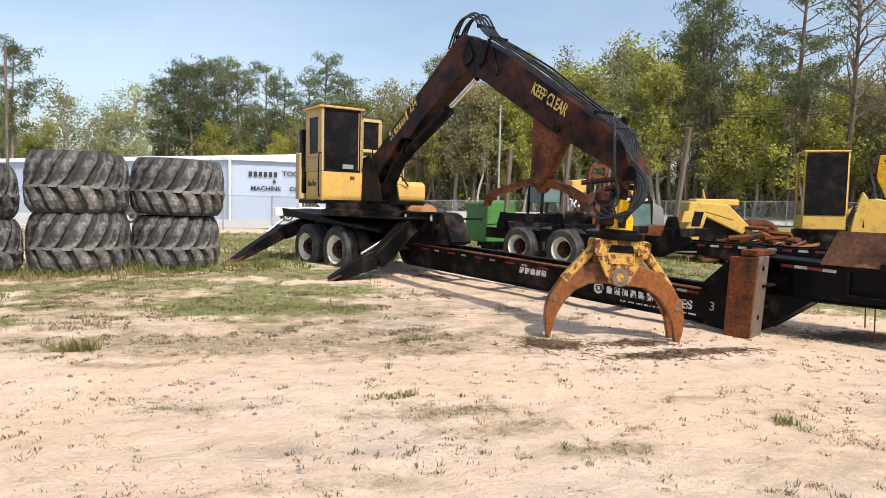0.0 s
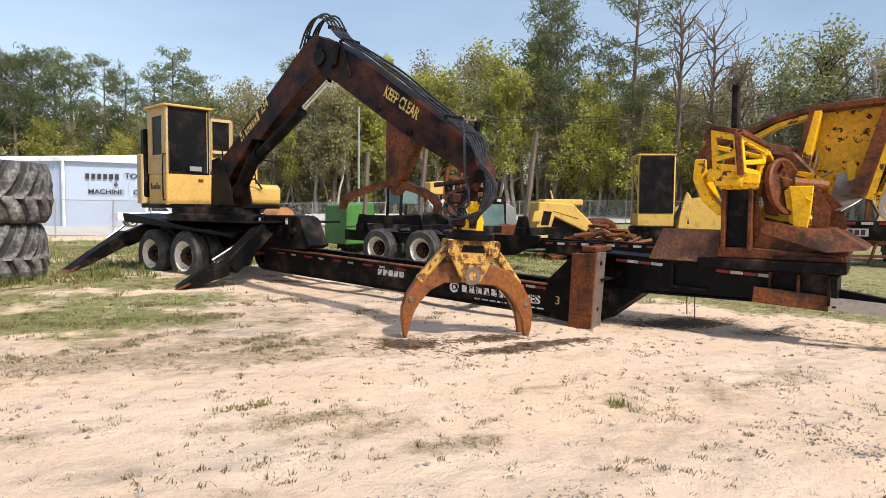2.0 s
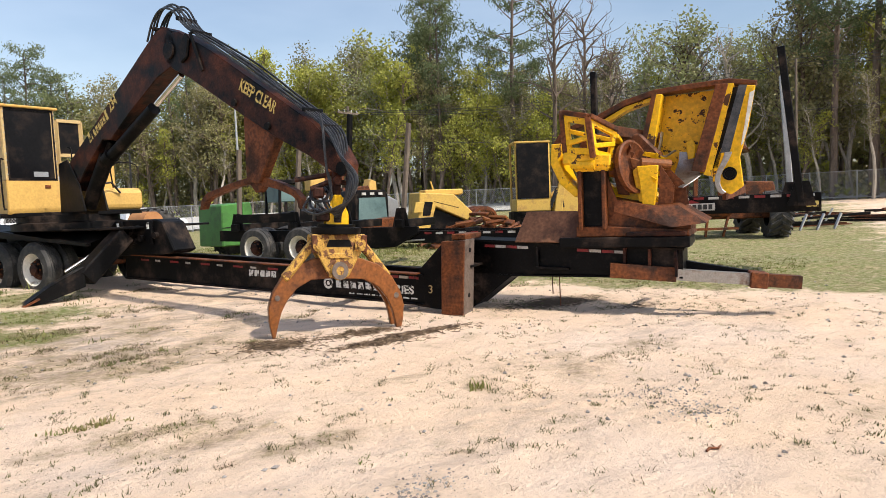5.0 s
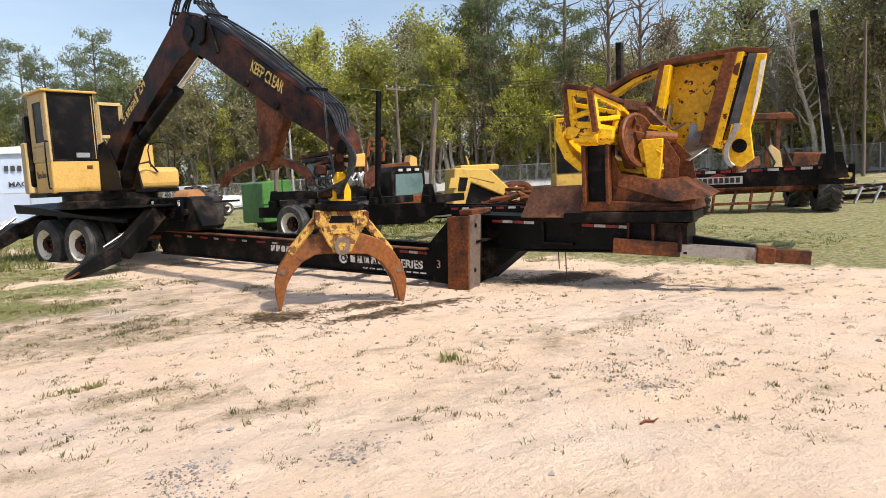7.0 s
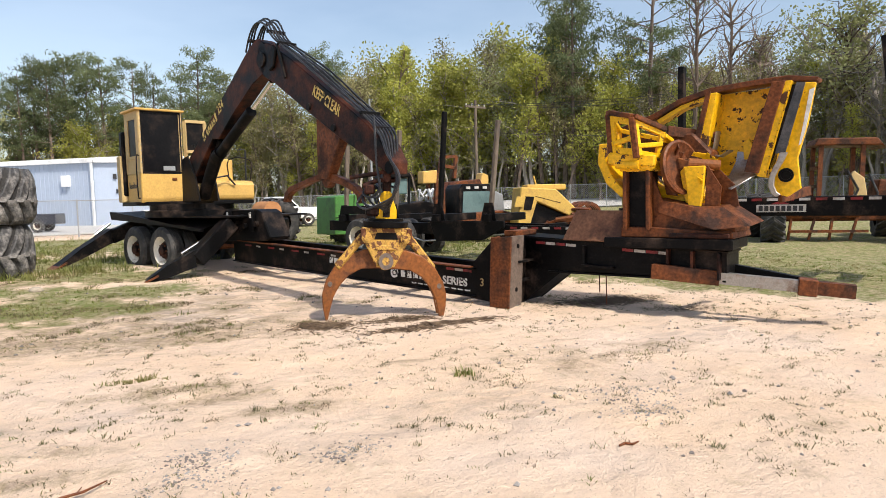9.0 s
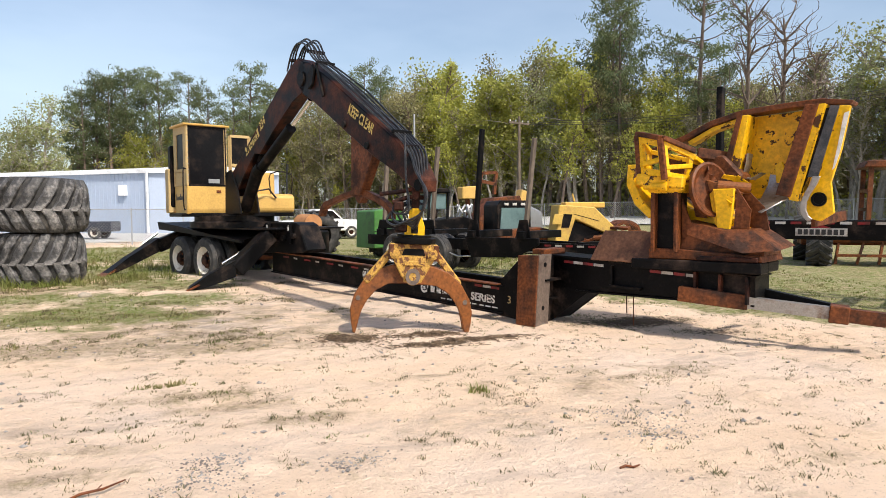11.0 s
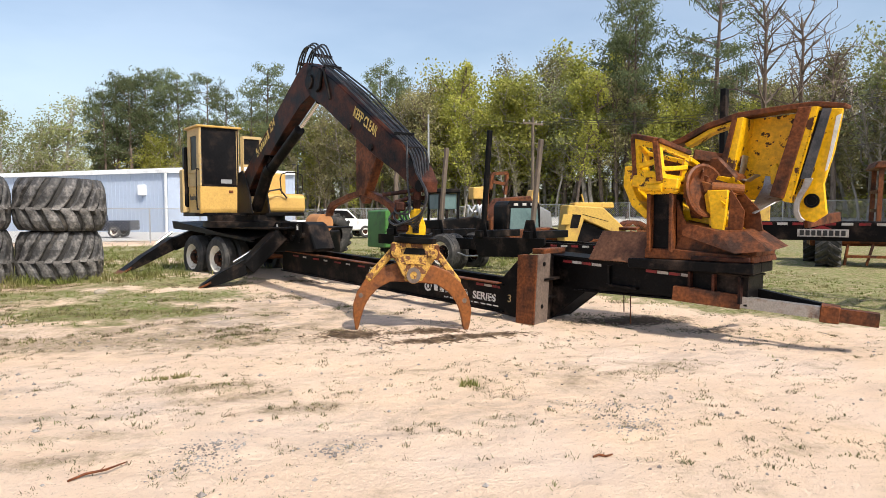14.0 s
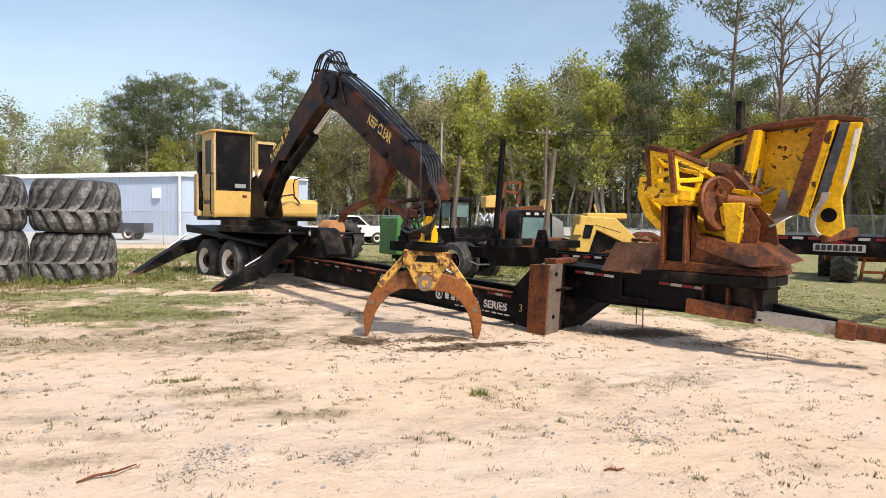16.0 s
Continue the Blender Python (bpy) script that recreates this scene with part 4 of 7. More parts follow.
# hoses over the knuckle and along the stick
for k in range(6):
    n = 0.01 + 0.052 * k
    lift = 0.035 * (k % 3)
    bm = B()
    tube(bm, flow([(-0.5, n, 4.05), (-0.34, n, 4.3 + lift), (-0.12, n, 4.44 + lift), (0.16, n, 4.38 + lift), (0.45, n, 4.1), (0.98, n, 3.78 + 0.02 * (k % 2)), (1.65, n, 3.36 + 0.03 * (k % 3)), (2.3, n, 2.95 + 0.02 * (k % 2)), (2.85, n, 2.6), (3.15, n - 0.04, 2.36), (3.36 - 0.03 * k, n - 0.1, 2.1 - 0.03 * k), (3.66 - 0.08 * k, n - 0.16, 1.84 - 0.02 * k), (3.6 - 0.08 * k, n - 0.2, 1.6 - 0.02 * k), (3.4 - 0.05 * k, n - 0.24, 1.5 - 0.03 * k), (3.1, n - 0.26, 1.43 + 0.03 * k), (2.82 + 0.05 * k, n - 0.2, 1.5 + 0.05 * k), (2.86, n - 0.1, 1.64 + 0.03 * k), (3.05, n - 0.02, 1.7)], 4), 0.0155, 7)
    part("hydraulic_hose", bm, M_HOSE, stick, "black hydraulic hose", True)
for k in range(2):
    bm = B()
    tube(bm, flow([(2.98, 0.0, 2.62 - 0.1 * k), (3.08, -0.06, 2.4), (3.12, -0.08, 2.0), (3.2, -0.1, 1.72 - 0.1 * k), (3.1, -0.16, 1.58), (2.9, -0.14, 1.62), (2.84, -0.06, 1.75)], 4), 0.015, 7)
    part("hydraulic_hose", bm, M_HOSE, stick, "black hydraulic hose", True)
for s, z in ((-0.3, 4.2), (0.3, 4.24), (0.62, 4.0), (2.72, 2.7), (3.02, 2.47)):
    bm = B()
    bar(bm, (s, -0.02, z), (s, 0.3, z), 0.05, 0.05, bev=0.006)
    part("hose_clamp", bm, M_BLACK, stick)

# ---- grapple hanging from the stick ----
GO = Vector((3.42, 7.12, 0.0))
GX = Vector((0.979, -0.204))
grapple = thing("log_grapple", frame_at(GO, GX, (-GX.y, GX.x)) @ Matrix.Translation((0, 0, 1.3)) @ Matrix.Rotation(radians(3.0), 4, "Y") @ Matrix.Diagonal((0.95, 0.95, 1.06, 1)) @ Matrix.Translation((0, 0, -1.31)), "rust-orange bypass log grapple hanging with chipped yellow head", "grapple")
bm = B()
prism(bm, [(-0.14, 1.3), (0.14, 1.3), (0.14, 1.42), (0.09, 1.54), (0.05, 1.64), (-0.05, 1.64), (-0.09, 1.54), (-0.14, 1.42)], -0.1, -0.05, bev=0.01)
prism(bm, [(-0.14, 1.3), (0.14, 1.3), (0.14, 1.42), (0.09, 1.54), (0.05, 1.64), (-0.05, 1.64), (-0.09, 1.54), (-0.14, 1.42)], 0.05, 0.1, bev=0.01)
box(bm, -0.09, 0.09, -0.06, 0.06, 1.5, 1.62, bev=0.015)
link = part("swivel_link", bm, M_SAWY, grapple, "bright yellow swivel link")
part("link_slot", prism(B(), [(-0.045, 1.33), (0.045, 1.33), (0.05, 1.42), (0.02, 1.47), (-0.02, 1.47), (-0.05, 1.42)], -0.108, -0.1), M_BLACK, link, "dark slot")
part("link_stem", prism(B(), [(-0.05, 1.6), (0.05, 1.6), (0.06, 1.8), (0.05, 1.96), (-0.05, 1.96), (-0.06, 1.8)], -0.05, 0.05, bev=0.015), M_BOOM, link, "dark rusty stem")
for pts, r in (([(-0.32, 0.0, 1.7), (-0.1, 0.0, 1.78), (0.14, 0, 1.78)], 0.03), ([(-0.5, 0.1, 1.8), (-0.12, 0.05, 1.86), (0.0, 0.0, 1.9)], 0.028)):
    bm = B()
    tube(bm, pts, r, 10)
    part("supply_pipe", bm, M_BOOM, grapple, "", True)
bm = B()
tube(bm, [(0, -0.14, 1.8), (0, 0.14, 1.8)], 0.05, 12)
part("link_pin", bm, M_BOOM, grapple)
part("valve_block", box(B(), -0.3, -0.16, -0.1, 0.1, 1.6, 1.72, bev=0.02), M_BOOM, grapple)
part("hose_manifold", box(B(), -0.28, -0.1, -0.14, 0.14, 1.34, 1.46, bev=0.02), M_BOOM, grapple)
bm = B()
lathe(bm, [(0.001, 1.2), (0.3, 1.2), (0.31, 1.22), (0.31, 1.27), (0.24, 1.28), (0.24, 1.31), (0.001, 1.31)], 30)
part("rotator", bm, M_BLACK, grapple, "dark rotator plate", True)
bm = B()
for n in (-0.2, 0.16):
    prism(bm, [(-0.33, 1.2), (0.33, 1.2), (0.34, 1.08), (0.24, 0.93), (0.12, 0.72), (-0.12, 0.72), (-0.24, 0.93), (-0.34, 1.08)], n, n + 0.045, bev=0.012)
box(bm, -0.32, 0.32, -0.16, 0.16, 1.15, 1.2, bev=0.012)
box(bm, -0.3, -0.2, -0.215, -0.17, 1.02, 1.15, bev=0.01)
box(bm, 0.2, 0.3, -0.215, -0.17, 1.02, 1.15, bev=0.01)
box(bm, -0.14, 0.14, -0.216, -0.19, 0.93, 0.99, bev=0.006)
body = part("head", bm, M_GRAPY, grapple, "chipped yellow grapple head", False)
part("head_slot", prism(B(), [(-0.16, 1.06), (0.16, 1.06), (0.13, 1.14), (-0.13, 1.14)], -0.206, -0.2), M_BLACK, body, "dark slot in the head")
for s, z, r in ((0, 0.8, 0.11), (-0.26, 1.08, 0.07), (0.26, 1.08, 0.07)):
    bm = B()
    tube(bm, [(s, -0.245, z), (s, 0.24, z)], r, 18)
    tube(bm, [(s, -0.27, z), (s, -0.23, z)], r * 0.55, 12)
    part("pivot_pin", bm, M_GRAPY, body, "", True)
part("boss_ring", lathe(B(), [(0.05, 0.0), (0.1, 0.0), (0.1, 0.03), (0.05, 0.03), (0.05, 0.0)], 22, Matrix.Translation((0, -0.246, 0.8)) @ Matrix.Rotation(radians(90), 4, "X")), M_LEG, body, "worn steel ring round the centre pin", True)
for s in (-0.31, 0.31):
    part("head_cheek", prism(B(), [(s - 0.035, 1.0), (s + 0.035, 1.0), (s + 0.035, 1.19), (s - 0.035, 1.19)], -0.232, -0.206, bev=0.008), M_RUST, body, "rusty cheek lug")


def arm(side, offs, name, label=""):
    outer = [(0.0, 0.93), (0.28, 0.93), (0.5, 0.86), (0.68, 0.72), (0.80, 0.54), (0.845, 0.38), (0.835, 0.22), (0.79, 0.03)]
    inner = [(0.765, 0.05), (0.73, 0.2), (0.69, 0.34), (0.62, 0.47), (0.5, 0.6), (0.33, 0.69), (0.12, 0.7), (0.0, 0.7)]
    bm = B()
    for a, b in offs:
        pts = [(side * p, q) for p, q in outer + inner]
        prism(bm, pts, a, b, bev=0.01)
    ob = part("arm", bm, M_ORUST, grapple, label or "curved rust-orange tong")
    bm = B()
    tube(bm, [(side * 0.74, offs[0][0] - 0.012, 0.5), (side * 0.74, offs[-1][1] + 0.012, 0.5)], 0.032, 12)
    part("arm_pin", bm, M_LEG, ob, "", True)
    bm = B()
    n0 = (offs[0][0] + offs[-1][1]) / 2
    bar(bm, (side * 0.3, n0 - 0.04, 1.1), (side * 0.66, n0 - 0.04, 0.7), 0.14, 0.1, bev=0.02)
    tube(bm, [(side * 0.55, n0, 0.85), (side * 0.72, n0, 0.55)], 0.03, 10)
    part("arm_cylinder", bm, M_GRAPY, ob)
    return ob


arm(-1, [(-0.1, 0.08)], "arm")
arm(1, [(-0.19, -0.11), (0.08, 0.16)], "arm")

# ---- timbers, ramp plate and felling head on the trailer neck ----
def slab(u0, u1, v0, v1, z0, z1, name, material, label, category):
    ob = thing(name, TRAILER @ Matrix.Translation((u0, v0, z0)), label, category)
    part("slab", box(B(), 0, u1 - u0, 0, v1 - v0, 0, z1 - z0, bev=0.012), material, ob)
    return ob


slab(1.5, 3.1, 0.46, 0.74, 0.855, 0.985, "support_beam", M_BLACK, "dark oily steel beam across the trailer neck", "steel beam")
slab(1.5, 3.08, 0.8, 1.2, 0.86, 0.985, "support_beam", M_BLACK, "dark oily steel beam across the trailer neck", "steel beam")
slab(2.35, 3.06, 0.46, 0.66, 0.99, 1.05, "timber_block", M_BOOM, "weathered timber block under the felling head", "timber")

ramp = thing("ramp_plate", TRAILER @ Matrix.Translation((0.9, 0.5, 0.92)), "rusty steel plate leaning against the stand", "steel plate")
bm = B()
prism(bm, [(-0.03, 0.02), (0.81, 0.0), (0.85, 0.44), (0.1, 0.45)], 0.0, 0.022, bev=0.006, m=Matrix.Rotation(radians(-22), 4, "X"))
part("plate", bm, M_PLATE, ramp)

head = thing("felling_head", TRAILER @ Matrix.Translation((2.3, 0.8, 1.0)), "yellow and rust feller buncher saw head on a steel stand", "felling head")
HM = Matrix.Translation((-2.3, -0.8, -1.0))


def hp(name, bm, material, label="", smooth=False, parent=None):
    bmesh.ops.transform(bm, matrix=HM, verts=bm.verts[:])
    return part(name, bm, material, parent or head, label, smooth)


bm = B()
prism(bm, [(1.72, 0.99), (3.1, 0.99), (3.08, 1.07), (2.1, 1.12), (1.72, 1.12)], 0.5, 1.3, bev=0.01)
hp("base_plate", bm, M_RUST)
bm = B()
box(bm, 1.8, 2.08, 0.56, 0.84, 1.08, 1.83, bev=0.01)
col = hp("stand_column", bm, M_BLACK, "black stand column with rusty flanges")
for u in (1.76, 2.06):
    bm = B()
    box(bm, u, u + 0.05, 0.46, 0.58, 1.08, 1.84, bev=0.008)
    hp("flange", bm, M_RUST, parent=col)
bm = B()
prism(bm, [(2.11, 1.1), (2.4, 1.1), (2.2, 1.5), (2.11, 1.75)], 0.6, 0.64)
hp("flange_gusset", bm, M_RUST, parent=col)
bm = B()
box(bm, 1.72, 2.16, 0.44, 0.8, 1.82, 1.95, bev=0.03)
tube(bm, [(1.7, 0.42, 1.92), (2.0, 0.42, 1.9)], 0.06, 10)
hp("pivot_block", bm, M_CHIP)
# open-framed bracket: two windowed plates that meet at a rusty post, and a back frame
BTL, BM, BTR = Vector((1.63, 0.4, 2.54)), Vector((1.95, 0.34, 2.46)), Vector((2.2, 0.72, 2.3))
BBL, BBM, BBR = Vector((1.66, 0.42, 2.06)), Vector((2.0, 0.36, 2.02)), Vector((2.14, 0.7, 1.98))


def window_plate(a, b, c, d, wide):
    """A plate with one opening between corners a, b above and d, c below."""
    out = (b - a).cross(d - a).normalized() * 0.025
    mid = (a + b + c + d) / 4
    bm = B()
    ring = [(p, p + (mid - p) * wide) for p in (a, b, c, d)]
    front = [[bm.verts.new(q + out) for q in pr] for pr in ring]
    rear = [[bm.verts.new(q - out) for q in pr] for pr in ring]
    for k in range(4):
        m = (k + 1) % 4
        bm.faces.new((front[k][0], front[m][0], front[m][1], front[k][1]))
        bm.faces.new((rear[k][1], rear[m][1], rear[m][0], rear[k][0]))
        bm.faces.new((front[k][0], rear[k][0], rear[m][0], front[m][0]))
        bm.faces.new((front[m][1], rear[m][1], rear[k][1], front[k][1]))
    return hp("bracket_plate", bm, M_SAWY)


window_plate(BTL, BM, BBM, BBL, 0.34)
window_plate(BM, BTR, BBR, BBM, 0.3)
for p, q in ((BTL.lerp(BBL, 0.75), BM.lerp(BBM, 0.5)), (BM.lerp(BBM, 0.75), BTR.lerp(BBR, 0.45)), ((1.6, 0.5, 2.5), (1.5, 0.95, 2.4)), ((1.64, 0.5, 2.06), (1.5, 0.95, 2.0)), ((2.2, 0.72, 2.26), (2.2, 0.98, 2.2)), ((1.5, 0.95, 2.4), (1.5, 0.95, 2.0)), ((1.5, 0.95, 2.4), (2.2, 0.98, 2.2))):
    hp("bracket_bar", bar(B(), p, q, 0.07, 0.06, bev=0.008), M_SAWY)
hp("bracket_post", bar(B(), BM + Vector((0, -0.03, 0.02)), BBM + Vector((0, -0.03, -0.04)), 0.07, 0.06, (0, 1, 0), bev=0.008), M_RUST)
hp("bracket_post", bar(B(), BTL + Vector((-0.03, -0.01, 0.02)), BBL + Vector((-0.03, -0.01, 0)), 0.06, 0.06, (0, 1, 0), bev=0.008), M_RUST)
bm = B()
for p, q in ((BTL, BM), (BM, BTR), (BTL, Vector((1.46, 1.0, 2.47)))):
    bar(bm, p + Vector((0, 0, 0.035)), q + Vector((0, 0, 0.035)), 0.12, 0.06, bev=0.008)
hp("bracket_cap", bm, M_RUST, "thick rust-brown cap strip")
bm = B()
bar(bm, (1.6, 0.42, 2.0), (2.18, 0.5, 1.94), 0.14, 0.15, bev=0.02)
hp("bracket_sill", bm, M_CHIP)
bm = B()
bar(bm, (2.16, 0.95, 2.34), (2.64, 1.3, 2.24), 0.05, 0.13, bev=0.008)
hp("cross_tie", bm, M_RUST)
bm = B()
prism(bm, [(1.42, 2.2), (1.4, 1.95), (1.52, 1.68), (1.72, 1.5), (1.8, 1.56), (1.62, 1.74), (1.52, 1.97), (1.54, 2.2)], 0.5, 1.0, bev=0.01)
hp("side_shell", bm, M_SAWY)
bm = B()
prism(bm, [(1.7, 1.5), (2.1, 1.3), (2.75, 1.2), (2.9, 1.35), (2.5, 1.62), (2.1, 1.62), (1.75, 1.9)], 0.86, 1.25, bev=0.02)
hp("lower_housing", bm, M_SAWY)
bm = B()
prism(bm, [(1.55, 1.95), (2.4, 1.62), (2.7, 2.02), (2.45, 2.3), (1.7, 2.35)], 1.05, 1.4, bev=0.03)
hp("inner_shell", bm, M_RUST)
# curved top rim
bm = B()
outer = [(1.2, 2.05), (1.22, 2.25), (1.36, 2.45), (1.85, 2.60), (2.2, 2.76), (2.6, 2.86), (3.1, 2.89), (3.5, 2.9), (3.82, 2.84)]
inner = [(3.8, 2.8), (3.48, 2.83), (3.1, 2.82), (2.62, 2.79), (2.22, 2.69), (1.88, 2.53), (1.43, 2.4), (1.3, 2.22), (1.28, 2.05)]
prism(bm, outer + inner, 1.22, 1.5, bev=0.006)
hp("top_rim", bm, M_RUST, "curved rust-brown rim")
bm = B()
prism(bm, [(1.9, 2.52), (2.22, 2.68), (2.62, 2.785), (2.62, 2.73), (2.24, 2.63), (1.94, 2.47)], 1.26, 1.45)
hp("rim_lining", bm, M_SAWY)
bm = B()
prism(bm, [(2.62, 2.79), (3.5, 2.82), (3.2, 1.75), (2.5, 1.75)], 1.5, 1.53)
hp("back_plate", bm, M_CHIP, "bright yellow plate with chipped paint")
bm = B()
prism(bm, [(2.6, 2.78), (2.72, 2.78), (2.56, 1.85), (2.42, 1.95)], 1.12, 1.5, bev=0.008)
hp("left_rib", bm, M_SAWY)
bm = B()
prism(bm, [(2.6, 2.8), (2.65, 2.8), (2.46, 1.93), (2.4, 1.98)], 1.08, 1.12)
hp("rib_edge", bm, M_RUST)
bm = B()
prism(bm, [(3.36, 2.82), (3.5, 2.82), (3.22, 1.75), (3.06, 1.78)], 1.06, 1.12, bev=0.006)
hp("right_rib", bm, M_RUST)
bm = B()
prism(bm, [(3.48, 2.82), (3.56, 2.82), (3.28, 1.7), (3.2, 1.72)], 1.1, 1.5)
prism(bm, [(3.5, 2.82), (3.66, 2.8), (3.4, 1.75), (3.26, 1.72)], 1.4, 1.44)
hp("side_channel", bm, M_SAWY)
bm = B()
prism(bm, [(3.55, 2.78), (3.62, 2.78), (3.36, 1.8), (3.3, 1.8)], 1.2, 1.4)
hp("dark_gap", bm, M_BLACK)
bm = B()
prism(bm, [(3.62, 2.8), (3.8, 2.78), (3.72, 2.3), (3.62, 1.92), (3.66, 1.56), (3.52, 1.46), (3.38, 1.5), (3.3, 1.64), (3.32, 1.85), (3.4, 2.05)], 1.2, 1.26, bev=0.008)
fin = hp("side_fin", bm, M_SAWY)
bm = B()
lathe(bm, [(0.0001, 0.0), (0.085, 0.0), (0.085, 0.02), (0.06, 0.02), (0.055, 0.005), (0.0001, 0.005)], 18, Matrix.Translation((3.5, 1.2, 1.72)) @ Matrix.Rotation(radians(90), 4, "X"))
hp("pivot_hole", bm, M_BLACK, parent=fin)
bm = B()
prism(bm, [(3.62, 2.79), (3.71, 2.775), (3.51, 1.98), (3.4, 1.98)], 1.08, 1.1)
hp("wear_plate", bm, mat("blued_steel_strip", (0.05, 0.052, 0.058), 0.35, 0.4, (0.11, 0.1, 0.1), 5, 0.45, 0.7, 0.1, 0.3), parent=fin)
bm = B()
curl = [(3.455, 1.985), (3.42, 1.88), (3.37, 1.78), (3.335, 1.68), (3.335, 1.58), (3.37, 1.5), (3.42, 1.46)]
prism(bm, curl + [(a + 0.085 - 0.006 * k, b + 0.005 * k) for k, (a, b) in reversed(list(enumerate(curl)))], 1.06, 1.1, bev=0.006)
hp("steel_blade", bm, M_STEEL, "curled worn steel lip", parent=fin)
bm = B()
prism(bm, [(3.63, 2.06), (3.68, 2.34), (3.735, 2.7), (3.79, 2.72), (3.765, 2.58), (3.7, 2.24), (3.655, 2.08)], 1.19, 1.198)
hp("worn_patch", bm, M_WORN, parent=fin)
bm = B()
bar(bm, (3.43, 1.24, 1.45), (3.64, 1.85, 1.53), 0.05, 0.12, bev=0.006)
hp("toe_plate", bm, M_RUST, parent=fin)
# bent sheet-steel scoop: left edge, right edge
SCOOP = (((2.88, 1.46, 2.05), (3.1, 1.48, 2.02)), ((2.87, 1.42, 1.92), (3.11, 1.44, 1.9)), ((2.84, 1.32, 1.79), (3.13, 1.34, 1.8)), ((2.83, 1.18, 1.69), (3.16, 1.2, 1.74)), ((2.86, 1.02, 1.62), (3.18, 1.05, 1.72)), ((2.93, 0.88, 1.58), (3.17, 0.96, 1.71)), ((2.99, 0.8, 1.575), (3.1, 0.86, 1.65)))
bm = B()
top_v = [[bm.verts.new(q) for q in pr] for pr in SCOOP]
low_v = [[bm.verts.new(Vector(q) - Vector((0, 0.006, 0.012))) for q in pr] for pr in SCOOP]
for k in range(len(SCOOP) - 1):
    bm.faces.new((top_v[k][0], top_v[k][1], top_v[k + 1][1], top_v[k + 1][0]))
    bm.faces.new((low_v[k][0], low_v[k + 1][0], low_v[k + 1][1], low_v[k][1]))
    for e in (0, 1):
        bm.faces.new((top_v[k][e], top_v[k + 1][e], low_v[k + 1][e], low_v[k][e]))
for k in (0, -1):
    bm.faces.new((top_v[k][0], top_v[k][1], low_v[k][1], low_v[k][0]))
hp("steel_scoop", bm, M_STEEL, "bent bare-steel scoop", True)
bm = B()
path = [(2.68, 2.3), (2.66, 2.15), (2.62, 2.02), (2.72, 1.98), (2.84, 2.05)]
prism(bm, path + [(p + 0.01, z + 0.014) for p, z in path[::-1]], 1.2, 1.4)
hp("steel_scoop", bm, M_STEEL)
bm = B()
lathe(bm, [(0.0001, 0.0), (0.2, 0.0), (0.3, 0.05), (0.31, 0.12), (0.28, 0.13), (0.2, 0.06), (0.0001, 0.06)], 24, Matrix.Translation((2.32, 0.78, 1.84)) @ Matrix.Rotation(radians(62), 4, "Z") @ Matrix.Rotation(radians(80), 4, "X") @ Matrix.Diagonal((0.95, 1.12, 1, 1)))
hp("saw_guard", bm, M_RUST, "brown dished guard", True)
bm = B()
prism(bm, [(2.22, 2.1), (2.42, 2.04), (2.3, 1.78), (2.34, 1.5), (2.2, 1.52), (2.14, 1.8)], 0.8, 0.84, bev=0.006)
hp("guard_lip", bm, M_RUST)
bm = B()
tube(bm, [(2.5, 0.72, 1.9), (2.84, 0.86, 1.86)], 0.065, 14)
prism(bm, [(2.36, 1.98), (2.6, 1.9), (2.8, 1.8), (2.62, 1.78), (2.4, 1.85)], 0.72, 0.86, bev=0.01)
hp("torn_hinge", bm, M_ORUST)
bm = B()
prism(bm, [(2.46, 1.86), (2.72, 1.86), (2.7, 1.55), (2.66, 1.3), (2.52, 1.38), (2.5, 1.6)], 0.66, 0.72, bev=0.01)
prism(bm, [(2.46, 1.86), (2.5, 1.6), (2.52, 1.4), (2.47, 1.42), (2.4, 1.8)], 0.72, 0.95, bev=0.008)
hp("centre_arm", bm, M_SAWY)
bm = B()
prism(bm, [(2.74, 1.86), (2.9, 1.6), (2.88, 1.36), (2.7, 1.3)], 0.7, 0.73)
prism(bm, [(2.74, 1.9), (3.0, 1.62), (3.05, 1.36), (2.72, 1.32)], 0.9, 0.93)
hp("throat_plate", bm, M_RUST)
# skirt plate
bm = B()
top = [(2.15, 0.62, 1.47), (2.62, 0.55, 1.36), (2.95, 0.6, 1.36), (2.95, 1.1, 1.4), (2.2, 1.1, 1.5)]
low = [(2.2, 0.55, 1.3), (2.9, 0.42, 1.1), (3.28, 0.5, 1.14), (3.3, 1.05, 1.18), (2.2, 1.1, 1.2)]
a = [bm.verts.new(p) for p in top]
b = [bm.verts.new(p) for p in low]
bm.faces.new(a)
bm.faces.new(b[::-1])
for k in range(5):
    bm.faces.new((a[k], a[(k + 1) % 5], b[(k + 1) % 5], b[k]))
hp("skirt", bm, M_RUST, "sloping brown rusty skirt")
bm = B()
prism(bm, [(2.1, 1.12), (2.9, 1.05), (3.1, 1.07), (3.1, 1.13), (2.2, 1.3)], 0.56, 1.2)
hp("lower_plate", bm, M_RUST)
